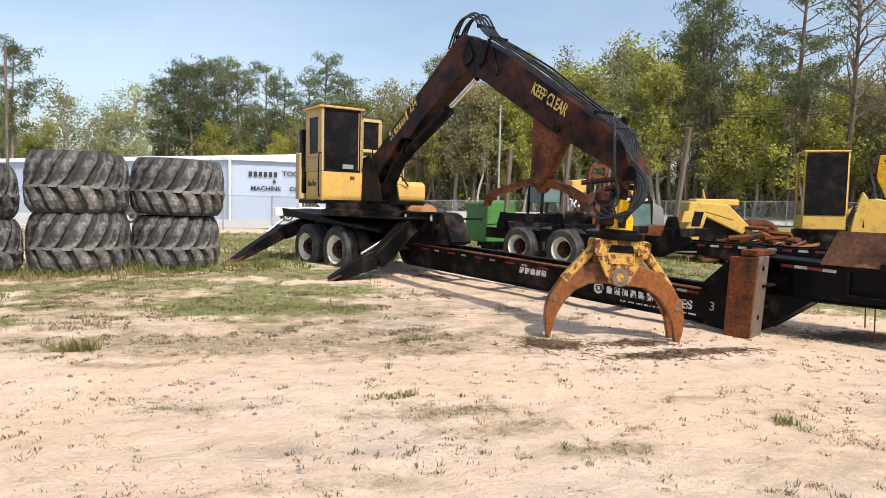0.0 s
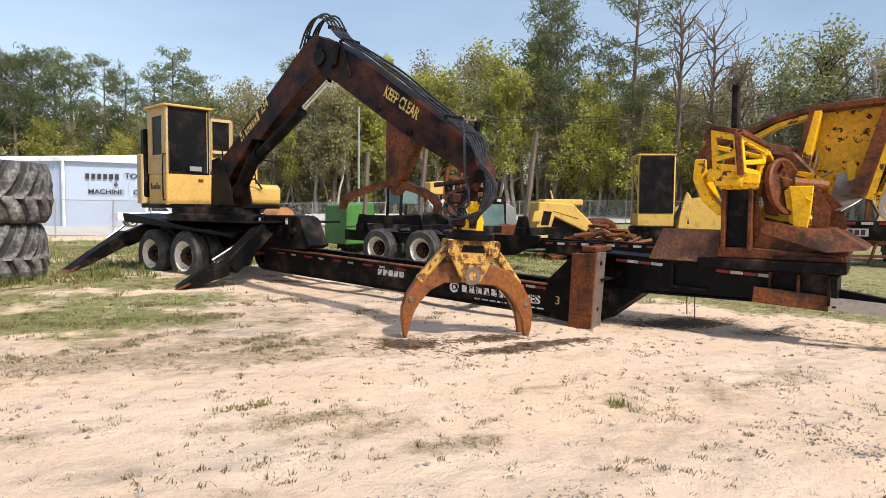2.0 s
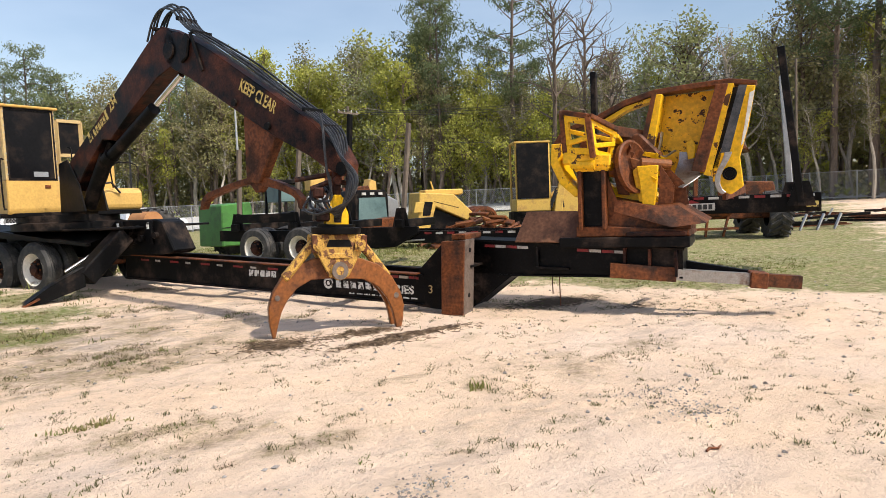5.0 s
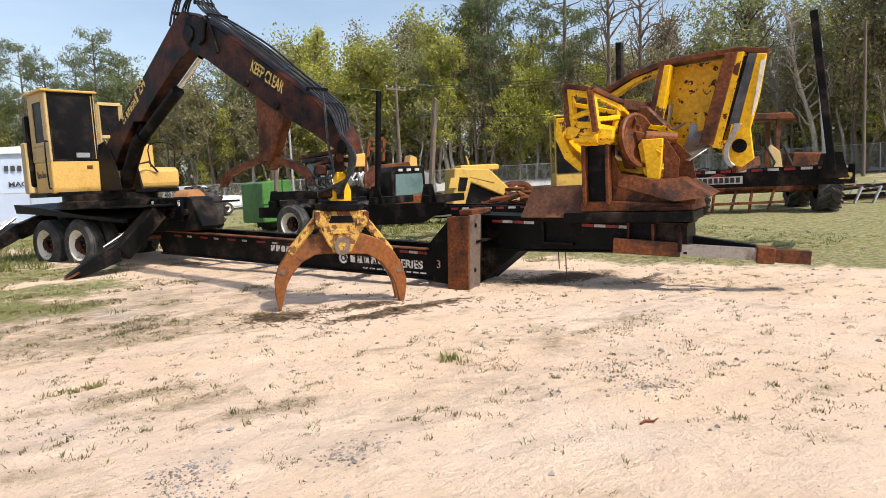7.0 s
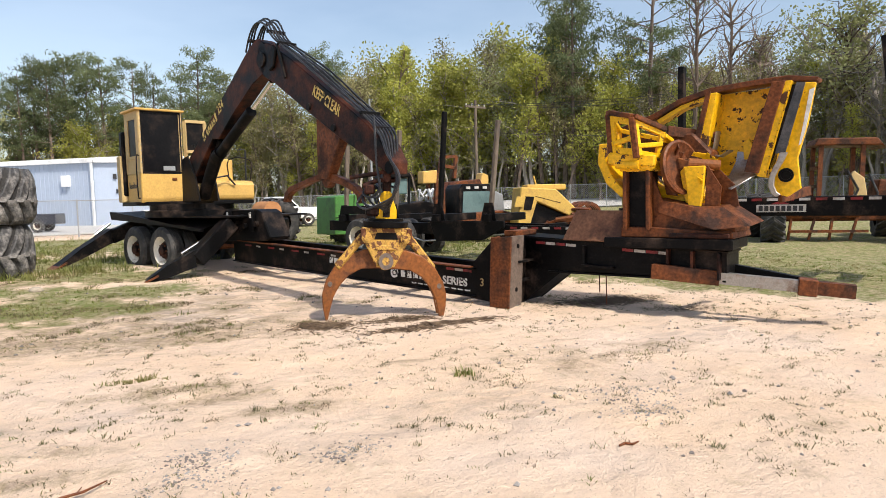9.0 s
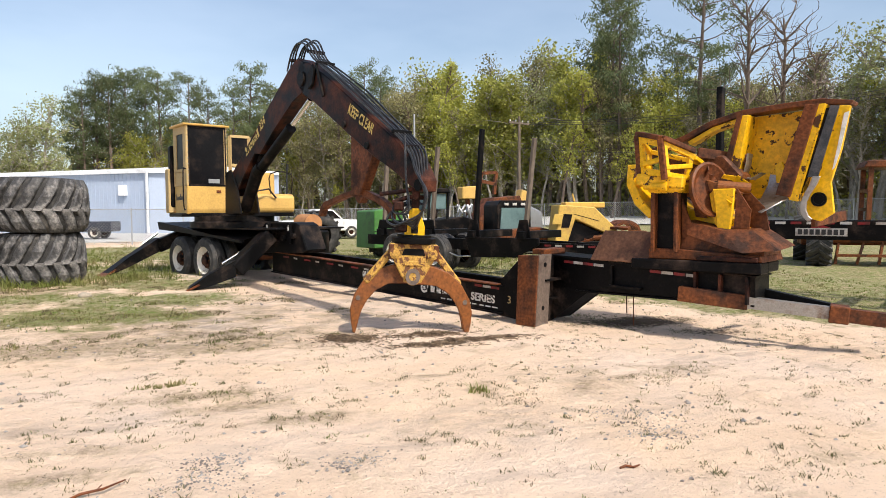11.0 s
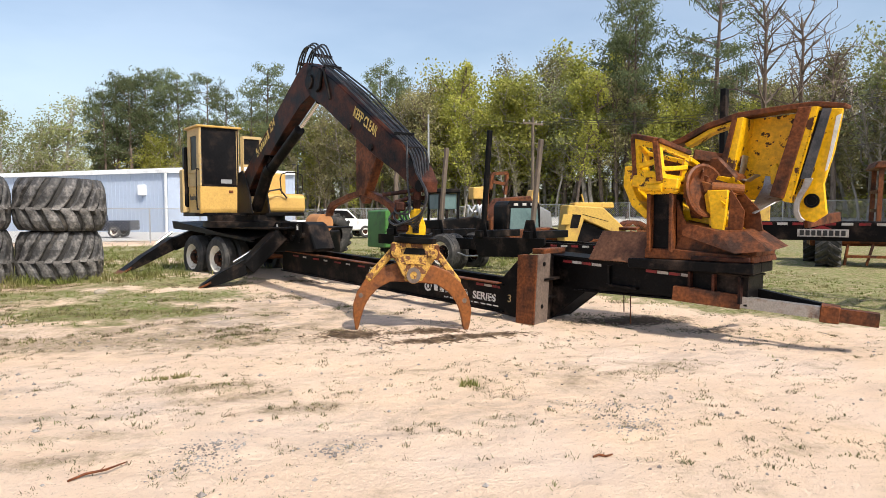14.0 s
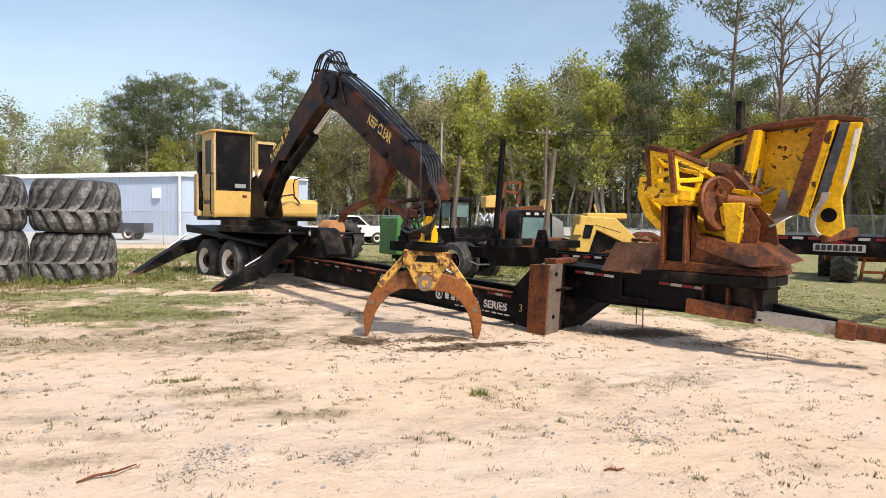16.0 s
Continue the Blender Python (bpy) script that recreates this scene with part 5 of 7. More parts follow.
for k in range(9):
    bm = B()
    u, v, z = random.uniform(2.3, 2.8), random.uniform(0.7, 1.0), random.uniform(1.5, 2.0)
    prism(bm, [(0, 0), (random.uniform(0.1, 0.22), random.uniform(-0.05, 0.05)), (random.uniform(0.1, 0.2), random.uniform(0.06, 0.16)), (0.0, random.uniform(0.05, 0.12))], 0, 0.012, m=pose(u, v, z, random.uniform(-40, 40), random.uniform(-60, 60), random.uniform(-50, 50)))
    hp("torn_plate", bm, (M_RUST, M_SAWY, M_ORUST)[k % 3])
for k in range(11):
    z = 2.7 - 0.075 * k
    u = 3.545 - 0.021 * k
    bm = B()
    tube(bm, [(u, 1.1, z), (u, 1.085, z)], 0.006, 6)
    hp("rib_bolt", bm, M_BLACK)
bm = B()
prism(bm, [(2.98, 2.15), (3.06, 2.2), (3.1, 2.1), (3.08, 1.95), (3.0, 1.93)], 1.3, 1.34, bev=0.008)
hp("yellow_lug", bm, M_SAWY)

# ---- log trailer behind ----
T2 = frame_at((4.92 + 5.0 * TV[0], 7.2 + 5.0 * TV[1], 0.0), TU, TV)
logtr = thing("log_trailer", T2, "black pole log trailer with tall upright stakes", "trailer")
bm = B()
for v0 in (0.0, 0.85):
    prism(bm, [(-9.0, 0.72), (-1.2, 0.6), (0.2, 0.62), (1.35, 1.08), (1.0, 1.22), (0.0, 0.95), (-1.2, 0.88), (-9.0, 1.0)], v0, v0 + 0.1, bev=0.006)
part("main_frame", bm, M_BLACK, logtr)
bm = B()
for v0 in (-0.05, 0.9):
    prism(bm, [(0.9, 1.1), (4.7, 1.1), (4.7, 1.42), (0.9, 1.42)], v0, v0 + 0.12, bev=0.008)
box(bm, 4.62, 4.72, -0.05, 1.02, 1.1, 1.42)
part("gooseneck", bm, M_BLACK, logtr)
bm = B()
prism(bm, [(-5.0, 0.5), (-3.6, 0.55), (-3.0, 0.85), (-3.0, 1.0), (-5.2, 1.0)], -0.12, -0.04, bev=0.01)
part("side_plate", bm, M_BLACK, logtr)
for u in (-8.4, -6.0, -4.0, -2.0, 0.4, 2.4, 4.0):
    bm = B()
    box(bm, u - 0.06, u + 0.06, 0.05, 0.92, 0.8 if u < 1 else 1.15, 0.93 if u < 1 else 1.36)
    part("cross_member", bm, M_BLACK, logtr)
for u in (-7.62, -6.2):
    for v, r in ((-0.25, 0), (0.06, 0), (1.2, 180)):
        road_wheel(logtr, Matrix.Translation((u, v, 0.55)) @ Matrix.Rotation(radians(r), 4, "Z"), 0.5, 0.27)
# bunks and stakes: foot u, top u, top height, depth, width, material
STAKES = ((-8.3, -8.15, 3.05, 0.0, 0.12, M_WOODP), (-6.45, -6.2, 3.3, 0.0, 0.12, M_WOODP), (-4.95, -4.72, 3.62, 0.0, 0.13, M_BLACK), (-3.45, -3.18, 3.28, 0.0, 0.12, M_WOODP), (0.85, 0.85, 3.93, 0.3, 0.16, M_BLACK), (4.42, 4.12, 3.9, -0.05, 0.17, M_BLACK), (4.3, 4.15, 3.6, 1.2, 0.15, M_GALV), (0.2, 0.2, 3.3, 2.2, 0.16, M_RUST))
for f, tpu, top, v, w, mt in STAKES[:-1]:
    bm = B()
    base = 1.0 if f < 1.2 else 1.2
    bar(bm, (f, v, base), (tpu, v, top), w * 0.7, w, (0, 1, 0), bev=0.012)
    st = part("stake", bm, mt, logtr, "tall upright log stake")
    bm = B()
    prism(bm, [(f - 0.22, base), (f + 0.22, base), (f + 0.12, base + 0.42), (f - 0.1, base + 0.42)], v - 0.08, v - 0.05)
    part("stake_socket", bm, M_BLACK, st)
for u in (-8.3, -6.45, -4.95, -3.45):
    bm = B()
    box(bm, u - 0.1, u + 0.1, -0.2, 1.4, 0.98, 1.16, bev=0.01)
    part("bunk", bm, M_BLACK, logtr)
bm = B()
box(bm, -8.3, -6.4, -0.1, -0.05, 1.18, 1.4, bev=0.01)
part("bunk_rail", bm, M_BLACK, logtr)
for k in range(14):
    u = 1.2 + 0.25 * k
    bm = B()
    prism(bm, [(u, 1.36), (u + 0.17, 1.36), (u + 0.17, 1.405), (u, 1.405)], -0.056, -0.052)
    part("reflector", bm, M_RED if k % 2 == 0 else M_REFW, logtr)
for k in range(12):
    u = -2.9 + 0.28 * k
    bm = B()
    z = 0.82 + (0.0 if u < 0 else 0.28 * u / 1.3)
    if u < -0.1:
        prism(bm, [(u, z), (u + 0.17, z), (u + 0.17, z + 0.045), (u, z + 0.045)], -0.006, -0.002)
        part("reflector", bm, M_RED if k % 2 == 0 else M_REFW, logtr)
    else:
        bm.free()
sign = part("sign_plate", prism(B(), [(2.28, 1.165), (3.06, 1.165), (3.06, 1.295), (2.28, 1.295)], -0.058, -0.053), M_REFW, logtr, "white maker's plate with dark bars")
for k in range(8):
    part("sign_bar", prism(B(), [(2.32 + 0.09 * k, 1.185), (2.385 + 0.09 * k, 1.185), (2.385 + 0.09 * k, 1.275), (2.32 + 0.09 * k, 1.275)], -0.062, -0.058), M_DTXT, sign)
part("sign_peak", prism(B(), [(2.5, 1.3), (2.82, 1.3), (2.66, 1.36)], -0.058, -0.053), M_RED, sign)
bm = B()
prism(bm, [(4.5, 1.18), (4.68, 1.18), (4.68, 1.28), (4.5, 1.28)], -0.057, -0.053)
part("plate", bm, M_YTXT, logtr)
bm = B()
prism(bm, [(4.36, 1.36), (4.46, 1.36), (4.44, 1.44), (4.38, 1.44)], -0.09, -0.06)
part("marker_lamp", bm, M_ORUST, logtr, "amber marker lamp")
bm = B()
tube(bm, [(-4.9, -0.06, 0.75), (-3.8, -0.08, 0.66), (-2.9, -0.03, 0.7)], 0.02, 6)
tube(bm, [(-6.2, -0.1, 0.7), (-5.4, -0.12, 0.5), (-4.6, -0.08, 0.55)], 0.02, 6)
part("air_hose", bm, M_GALV, logtr, smooth=True)


# ---- parked machines in the yard ----
def at(x, y, turn=0.0, dz=0.0):
    return pose(x, y, ground_z(x, y) + dz, 0, 0, turn)


def lug_tyre(parent, m, r=0.72, w=0.6, rim=M_RIM):
    bm = B()
    rot = Matrix.Rotation(radians(-90), 4, "X")
    lathe(bm, [(0.5 * r, 0.04), (0.62 * r, 0.0), (0.86 * r, 0.02), (0.93 * r, 0.1 * w), (0.93 * r, 0.9 * w), (0.86 * r, w), (0.5 * r, w - 0.04)], 28, rot)
    ob = part("wheel", bm, M_TYRE, parent, "lugged rubber wheel", True)
    ob.matrix_basis = m
    bm = B()
    n = 18
    for half in (0, 1):
        for k in range(n):
            a = 2 * math.pi * (k + 0.5 * half) / n
            rows = []
            for f in (0.0, 0.5, 1.0):
                y = w * (0.5 - 0.5 * f) if half == 0 else w * (0.5 + 0.5 * f)
                aa = a + 0.34 * f
                rows.append([bm.verts.new((q * math.cos(c), y, q * math.sin(c))) for q, c in ((0.88 * r, aa - 0.09), (r, aa - 0.055), (r, aa + 0.055), (0.88 * r, aa + 0.09))])
            for p, q in zip(rows, rows[1:]):
                for j in range(3):
                    bm.faces.new((p[j], p[j + 1], q[j + 1], q[j]))
            bm.faces.new(rows[-1])
    part("tread", bm, M_TYRE, ob)
    bm = B()
    lathe(bm, [(0.52 * r, 0.03), (0.48 * r, 0.1), (0.3 * r, 0.14), (0.0001, 0.13)], 20, rot)
    part("rim", bm, rim, ob, "", True)
    return ob


def rough_block(bm, pts, a, b, m=None, bev=0.03):
    return prism(bm, pts, a, b, "y", m, bev)


# skidder parts and a log beside the loader
sk = thing("skidder_wheel", at(3.3, 19.0, 25, 0.0), "big lugged skidder tyre leaning behind the loader", "tyre")
lug_tyre(sk, Matrix.Translation((0, 0, 0.72)) @ Matrix.Rotation(radians(8), 4, "X"), 0.72, 0.62, M_BLACK)
lg = thing("log_end", at(2.95, 18.2, -30, 0.9), "sawn orange-brown log butt on the deck edge", "log")
bm = B()
tube(bm, [(-0.5, 0.4, 0.2), (0.1, -0.1, 0.22)], [0.3, 0.27], 18)
part("log", bm, M_LOG, lg, smooth=True)
lp = thing("log_rest", at(2.95, 18.35, -30), "dark steel cradle below a sawn log", "cradle")
part("cradle", box(B(), -0.5, 0.3, -0.1, 0.6, 0, 0.9, bev=0.04), M_BLACK, lp)

gr = thing("green_harvester", at(5.45, 20.0, 20), "green forestry machine with open engine panels", "machine")
bm = B()
rough_block(bm, [(-0.75, 0.35), (0.2, 0.35), (0.35, 1.3), (0.28, 1.62), (-0.72, 1.55)], -0.6, 0.6)
part("body", bm, M_GREEN, gr)
bm = B()
prism(bm, [(-0.74, 0.9), (0.24, 0.95), (0.24, 0.93), (-0.74, 0.88)], -0.62, -0.6)
prism(bm, [(-0.1, 0.5), (-0.08, 0.5), (-0.02, 1.6), (-0.04, 1.6)], -0.62, -0.6)
part("panel_seam", bm, M_BLACK, gr)
bm = B()
box(bm, 0.3, 1.5, -0.4, 0.5, 0.4, 1.2, bev=0.05)
part("engine", bm, M_BLACK, gr)
for x in (0.3, 1.3):
    lug_tyre(gr, Matrix.Translation((x, 0.35, 0.6)), 0.6, 0.5, M_BLACK)

dk = thing("burnt_skidder", at(7.6, 20.4, 10), "stripped dark skidder with teal cab roof", "skidder")
bm = B()
rough_block(bm, [(-0.9, 0.5), (1.1, 0.5), (1.1, 1.2), (0.5, 1.35), (-0.9, 1.2)], -0.5, 0.5)
part("chassis", bm, M_BLACK, dk)
bm = B()
for x in (-0.8, -0.1):
    for y in (-0.45, 0.45):
        bar(bm, (x, y, 1.2), (x + 0.05, y, 2.15), 0.07, 0.07)
rough_block(bm, [(-0.92, 2.15), (0.02, 2.15), (-0.05, 2.3), (-0.85, 2.3)], -0.52, 0.52)
part("cab_frame", bm, M_BLACK, dk)
bm = B()
box(bm, -0.78, -0.1, -0.4, 0.4, 1.6, 2.12, bev=0.02)
part("cab_glass", bm, M_TEAL, dk)
bm = B()
for k in range(9):
    x, y = random.uniform(0.2, 1.0), random.uniform(-0.4, 0.3)
    tube(bm, [(x, y, 1.2), (x + random.uniform(-0.2, 0.2), y - 0.1, 1.5), (x + random.uniform(-0.3, 0.3), y, 1.75)], random.uniform(0.02, 0.06), 7)
part("engine_pipes", bm, M_GALV, dk, smooth=True)
for x in (-0.6, 0.8):
    lug_tyre(dk, Matrix.Translation((x, 0.2, 0.6)), 0.6, 0.5)

rd = thing("rusty_loader_arm", at(9.6, 22.6, 15), "rust-red machine frame with a yellow hydraulic arm", "machine")
bm = B()
rough_block(bm, [(-0.2, 0.3), (2.0, 0.3), (2.1, 1.4), (1.7, 2.15), (0.5, 2.05), (-0.2, 1.2)], -0.4, 0.5)
part("hood", bm, M_RUST, rd)
bm = B()
rough_block(bm, [(-0.9, 2.0), (-0.3, 2.0), (-0.25, 2.5), (-0.9, 2.45)], -0.3, 0.1)
part("arm_plate", bm, M_YEL, rd)
part("hood_cap", rough_block(B(), [(1.75, 1.9), (2.2, 1.7), (2.2, 2.3), (1.9, 2.4)], -0.3, 0.1), M_YEL, rd)
bm = B()
for p, q in (((-0.5, 0, 2.0), (-0.4, 0, 0.4)), ((-0.1, 0, 2.4), (-0.2, 0, 0.4)), ((0.1, 0.1, 2.4), (0.2, 0.1, 3.0)), ((0.2, 0.1, 3.0), (0.9, 0.1, 3.05)), ((0.9, 0.1, 3.05), (0.8, 0.1, 2.2)), ((0.15, 0.1, 2.7), (0.85, 0.1, 2.6))):
    bar(bm, p, q, 0.12, 0.12)
part("lattice", bm, M_RUST, rd)

tc = thing("teal_truck_cab", at(9.35, 18.9, 5), "teal machine cab with dusty windscreen", "cab")
bm = B()
rough_block(bm, [(-0.62, 0.4), (0.62, 0.4), (0.6, 1.7), (0.5, 1.86), (-0.5, 1.86), (-0.6, 1.7)], -0.5, 0.6)
part("shell", bm, M_BLACK, tc)
bm = B()
prism(bm, [(-0.52, 0.95), (0.52, 0.95), (0.47, 1.62), (-0.47, 1.62)], -0.53, -0.5)
part("windscreen", bm, M_TEAL, tc, "pale teal windscreen")
for x in (-0.3, 0.0, 0.3):
    part("roof_light", box(B(), x - 0.07, x + 0.07, -0.54, -0.5, 1.7, 1.78), M_REFW, tc)
bm = B()
rough_block(bm, [(-0.8, 0.2), (1.1, 0.2), (1.1, 0.9), (0.6, 1.0), (-0.8, 0.9)], -1.1, -0.55)
part("bonnet", bm, M_RUST, tc)
bm = B()
rough_block(bm, [(0.62, 0.8), (1.2, 0.8), (1.1, 1.5), (0.66, 1.7)], -0.3, 0.5)
part("side_box", bm, M_GALV, tc)

yl = thing("tipped_yellow_cab", at(11.05, 17.2, -12), "yellow skidder cab tipped on its side", "cab")
bm = B()
rough_block(bm, [(-0.9, 0.3), (-0.55, 0.3), (-0.25, 1.25), (0.85, 0.75), (0.95, 0.25), (1.1, 0.3), (1.05, 0.95), (0.35, 1.62), (-0.75, 1.7), (-0.8, 1.2)], -0.55, 0.5)
part("shell", bm, M_MACHY, yl)
part("side_window", prism(B(), [(-0.68, 1.0), (-0.44, 1.0), (-0.34, 1.4), (-0.62, 1.42)], -0.562, -0.552), M_GLASS, yl, "small dark side window")
part("panel_seam", prism(B(), [(-0.3, 1.42), (0.5, 1.2), (0.5, 1.185), (-0.3, 1.405)], -0.556, -0.551), M_BLACK, yl)
bm = B()
prism(bm, [(-0.55, 0.3), (-0.25, 1.2), (0.85, 0.72), (0.95, 0.25)], -0.4, 0.3)
part("window", bm, M_GLASS, yl)
bm = B()
box(bm, -0.5, 0.75, -0.3, 0.3, 1.6, 1.78, bev=0.03)
prism(bm, [(-0.98, 1.1), (-0.7, 1.1), (-0.62, 1.4), (-0.9, 1.42)], -0.62, -0.56, bev=0.01)
tube(bm, [(-0.1, 0, 1.7), (-0.2, 0, 2.05)], 0.025, 6)
part("roof_panel", bm, M_MACHY, yl)
for k in range(6):
    part("track_ring", lathe(B(), [(0.38, 0), (0.46, 0.02), (0.46, 0.1), (0.38, 0.12), (0.38, 0)], 20, Matrix.Translation((1.45, -0.3 + 0.17 * k, 0.75)) @ Matrix.Rotation(radians(-80), 4, "X")), M_RUST, yl, "rolled rusty track chain")

yc = thing("yellow_loader_cab", at(15.6, 18.2, -28), "yellow log loader cab with dark open front", "cab")
bm = B()
prism(bm, [(-0.62, 0.9), (0.62, 0.9), (0.62, 1.35), (-0.62, 1.35)], -0.55, 0.7, bev=0.03)
part("cab_base", bm, M_MACHY, yc)
bm = B()
for x in (-0.58, 0.58):
    for y in (-0.5, 0.6):
        bar(bm, (x, y, 1.3), (x, y, 3.3), 0.07, 0.05)
box(bm, -0.64, 0.64, -0.56, 0.66, 3.3, 3.36, bev=0.015)
box(bm, 0.55, 0.63, -0.5, 0.6, 1.3, 3.25)
part("cab_frame", bm, M_MACHY, yc)
bm = B()
box(bm, -0.56, 0.56, -0.575, -0.555, 1.36, 3.28)
box(bm, 0.63, 0.645, -0.42, 0.0, 2.1, 3.15)
box(bm, 0.63, 0.645, 0.1, 0.52, 2.1, 3.15)
part("glass", bm, M_GLASS, yc)
bm = B()
rough_block(bm, [(0.7, 0.75), (2.3, 0.75), (2.3, 1.75), (1.4, 1.9), (0.7, 1.4)], -0.4, 0.6)
rough_block(bm, [(0.7, 0.8), (1.0, 0.8), (1.15, 1.9), (1.0, 2.1), (0.8, 1.5)], -0.6, -0.45)
part("engine_cover", bm, M_MACHY, yc)
bm = B()
lathe(bm, [(0.0001, 0.0), (0.8, 0.0), (0.8, 0.9), (0.0001, 0.9)], 24)
part("pedestal", bm, M_BLACK, yc)
bm = B()
for k in range(3):
    tube(bm, [(0.62, -0.55, 1.0 + 0.1 * k), (0.8, -0.62, 1.5 + 0.1 * k), (1.0, -0.5, 1.6 + 0.05 * k), (1.1, -0.45, 1.0)], 0.03, 7)
part("hose", bm, M_HOSE, yc, smooth=True)

# scrap steel heap
hp0 = thing("scrap_heap", at(11.84, 15.96, -30), "heap of rusty track shoes and scrap steel", "scrap heap")
for k in range(70):
    bm = B()
    x, y = random.uniform(-1.7, 1.7), random.uniform(-0.5, 0.5)
    z = random.uniform(0.02, 1.0) * (1 - abs(x) / 2.4)
    box(bm, -0.28, 0.28, -0.12, 0.12, -0.04, 0.04, pose(x, y, z + 0.06, random.uniform(-25, 25), random.uniform(-20, 20), random.uniform(-40, 40)), 0.01)
    part("track_shoe", bm, M_RUST if k % 4 else M_ORUST, hp0)

br = thing("burnt_out_skidder", at(17.6, 12.4, -38), "burnt-out rust-red skidder on lugged tyres", "skidder")
bm = B()
rough_block(bm, [(-2.0, 0.55), (1.9, 0.55), (1.9, 1.0), (0.7, 1.2), (-0.5, 1.15), (-2.0, 0.95)], -0.45, 0.45)
part("chassis", bm, M_RUST, br)
bm = B()
for x in (-0.45, 0.55):
    for y in (-0.5, 0.5):
        bar(bm, (x, y, 1.0), (x + 0.05, y, 2.65), 0.11, 0.11)
rough_block(bm, [(-0.6, 2.6), (1.0, 2.55), (1.1, 2.45), (0.9, 2.75), (-0.5, 2.8)], -0.65, 0.65)
for z in (1.5, 2.0):
    bar(bm, (-0.45, -0.5, z), (-0.45, 0.5, z), 0.09, 0.09)
part("cab_frame", bm, M_RUST, br)
bm = B()
rough_block(bm, [(0.9, 1.0), (1.9, 1.0), (1.8, 1.6), (1.0, 1.65)], -0.45, 0.45)
part("hood", bm, M_RUST, br)
bm = B()
prism(bm, [(0.5, 0.9), (0.72, 0.9), (0.6, 1.7), (0.35, 1.9), (0.28, 1.8)], -0.68, -0.58, bev=0.02)
part("arm", bm, M_TAN, br)
bm = B()
tube(bm, [(-1.4, -0.55, 0.75), (0.5, -0.55, 0.78)], 0.16, 12)
for k in range(4):
    bar(bm, (-1.2 + 0.5 * k, -0.62, 0.05), (-1.1 + 0.5 * k + 0.1 * (k % 2), -0.6, 0.8), 0.06, 0.06)
box(bm, -1.2, 0.7, -0.75, -0.6, 0.25, 0.32)
part("winch_frame", bm, M_RUST, br)
bm = B()
tube(bm, [(0.2, -0.65, 1.9), (0.45, -0.7, 1.4), (0.3, -0.68, 1.0)], 0.03, 6)
tube(bm, [(0.7, -0.65, 1.8), (0.9, -0.7, 1.3), (0.85, -0.68, 0.9)], 0.03, 6)
part("hose", bm, M_HOSE, br, smooth=True)
for x in (-1.3, 2.05):
    lug_tyre(br, Matrix.Translation((x, -0.75, 0.66)) @ Matrix.Rotation(radians(84), 4, "Z"), 0.68, 0.6, M_RUST)
    lug_tyre(br, Matrix.Translation((x - 0.1, 1.3, 0.66)) @ Matrix.Rotation(radians(84), 4, "Z"), 0.68, 0.6, M_RUST)

# scrap rows toward the far fence
for cx, cy, ln, nm in ((26.5, 12.0, 2.6, 14), (29.5, 9.0, 3.6, 20), (22.5, 11.6, 1.2, 8)):
    rows = thing("scrap_row", at(cx, cy, random.uniform(-60, -30)), "low row of rusty pipes and frames in the grass", "scrap heap")
    for k in range(nm):
        bm = B()
        x, y = random.uniform(-ln, ln), random.uniform(-0.8, 0.8)
        z = random.uniform(0.05, 0.8)
        bar(bm, (x - random.uniform(0.5, 1.4), y, z * 0.6), (x + random.uniform(0.5, 1.4), y + random.uniform(-0.5, 0.5), z * 0.6 + random.uniform(-0.15, 0.15)), 0.1, 0.08)
        part("scrap_bar", bm, M_RUST if k % 2 else M_BLACK, rows)
    for k in range(3):
        bm = B()
        bar(bm, (-ln + k * 0.55, -0.9, 0.0), (-ln + 0.25 + k * 0.55, -0.85, 0.5), 0.07, 0.05)
        part("scrap_post", bm, M_GALV, rows)

# ---- building, lot, road, fence ----
lot = part("concrete_lot", prism(B(), [(-60, 33), (-3, 40.5), (3, 42.5), (2, 58), (-10, 70), (-60, 95)], 0.0, 0.05, "z"), M_CONC)
lot.location.z = 0.03
tagged(lot, "pale concrete yard beyond the wire fence", "pavement", kind="structure")

FENCE = [(-30.0, 31.5), (-7.6, 36.2), (-2.6, 38.2), (4.5, 45.0), (12.0, 51.0), (22.0, 50.5), (34.0, 43.0), (44.0, 30.0), (48.5, 14.0), (50.0, -4.0)]


def fence_points(step):
    out = []
    for (ax, ay), (bx, by) in zip(FENCE, FENCE[1:]):
        n = max(1, round(math.hypot(bx - ax, by - ay) / step))
        out += [(ax + (bx - ax) * k / n, ay + (by - ay) * k / n) for k in range(n)]
    return out + [FENCE[-1]]


road_bm = B()
pts = FENCE[3:]
cen = (8.0, 14.0)


def push(p, d):
    dx, dy = p[0] - cen[0], p[1] - cen[1]
    r = math.hypot(dx, dy)
    return (p[0] + dx / r * d, p[1] + dy / r * d)


va, vb = [], []
for p, deep, up in zip(pts, (12, 12, 11, 9, 6, 4, 4), (0.95, 0.95, 0.85, 0.7, 0.5, 0.35, 0.35)):
    a, b = push(p, 1.2), push(p, deep)
    va.append(road_bm.verts.new((*a, ground_z(*a) + 0.12)))
    vb.append(road_bm.verts.new((*b, ground_z(*a) + up)))
for k in range(len(pts) - 1):
    road_bm.faces.new((va[k], va[k + 1], vb[k + 1], vb[k]))
road = part("road", road_bm, M_CONC)
tagged(road, "pale sunlit road behind the wire fence", "road", kind="structure")

fence = thing("chain_link_fence", pose(0, 0, 0), "galvanised chain-link fence with steel posts round the yard", "fence")
fp = fence_points(2.6)
bm0 = B()
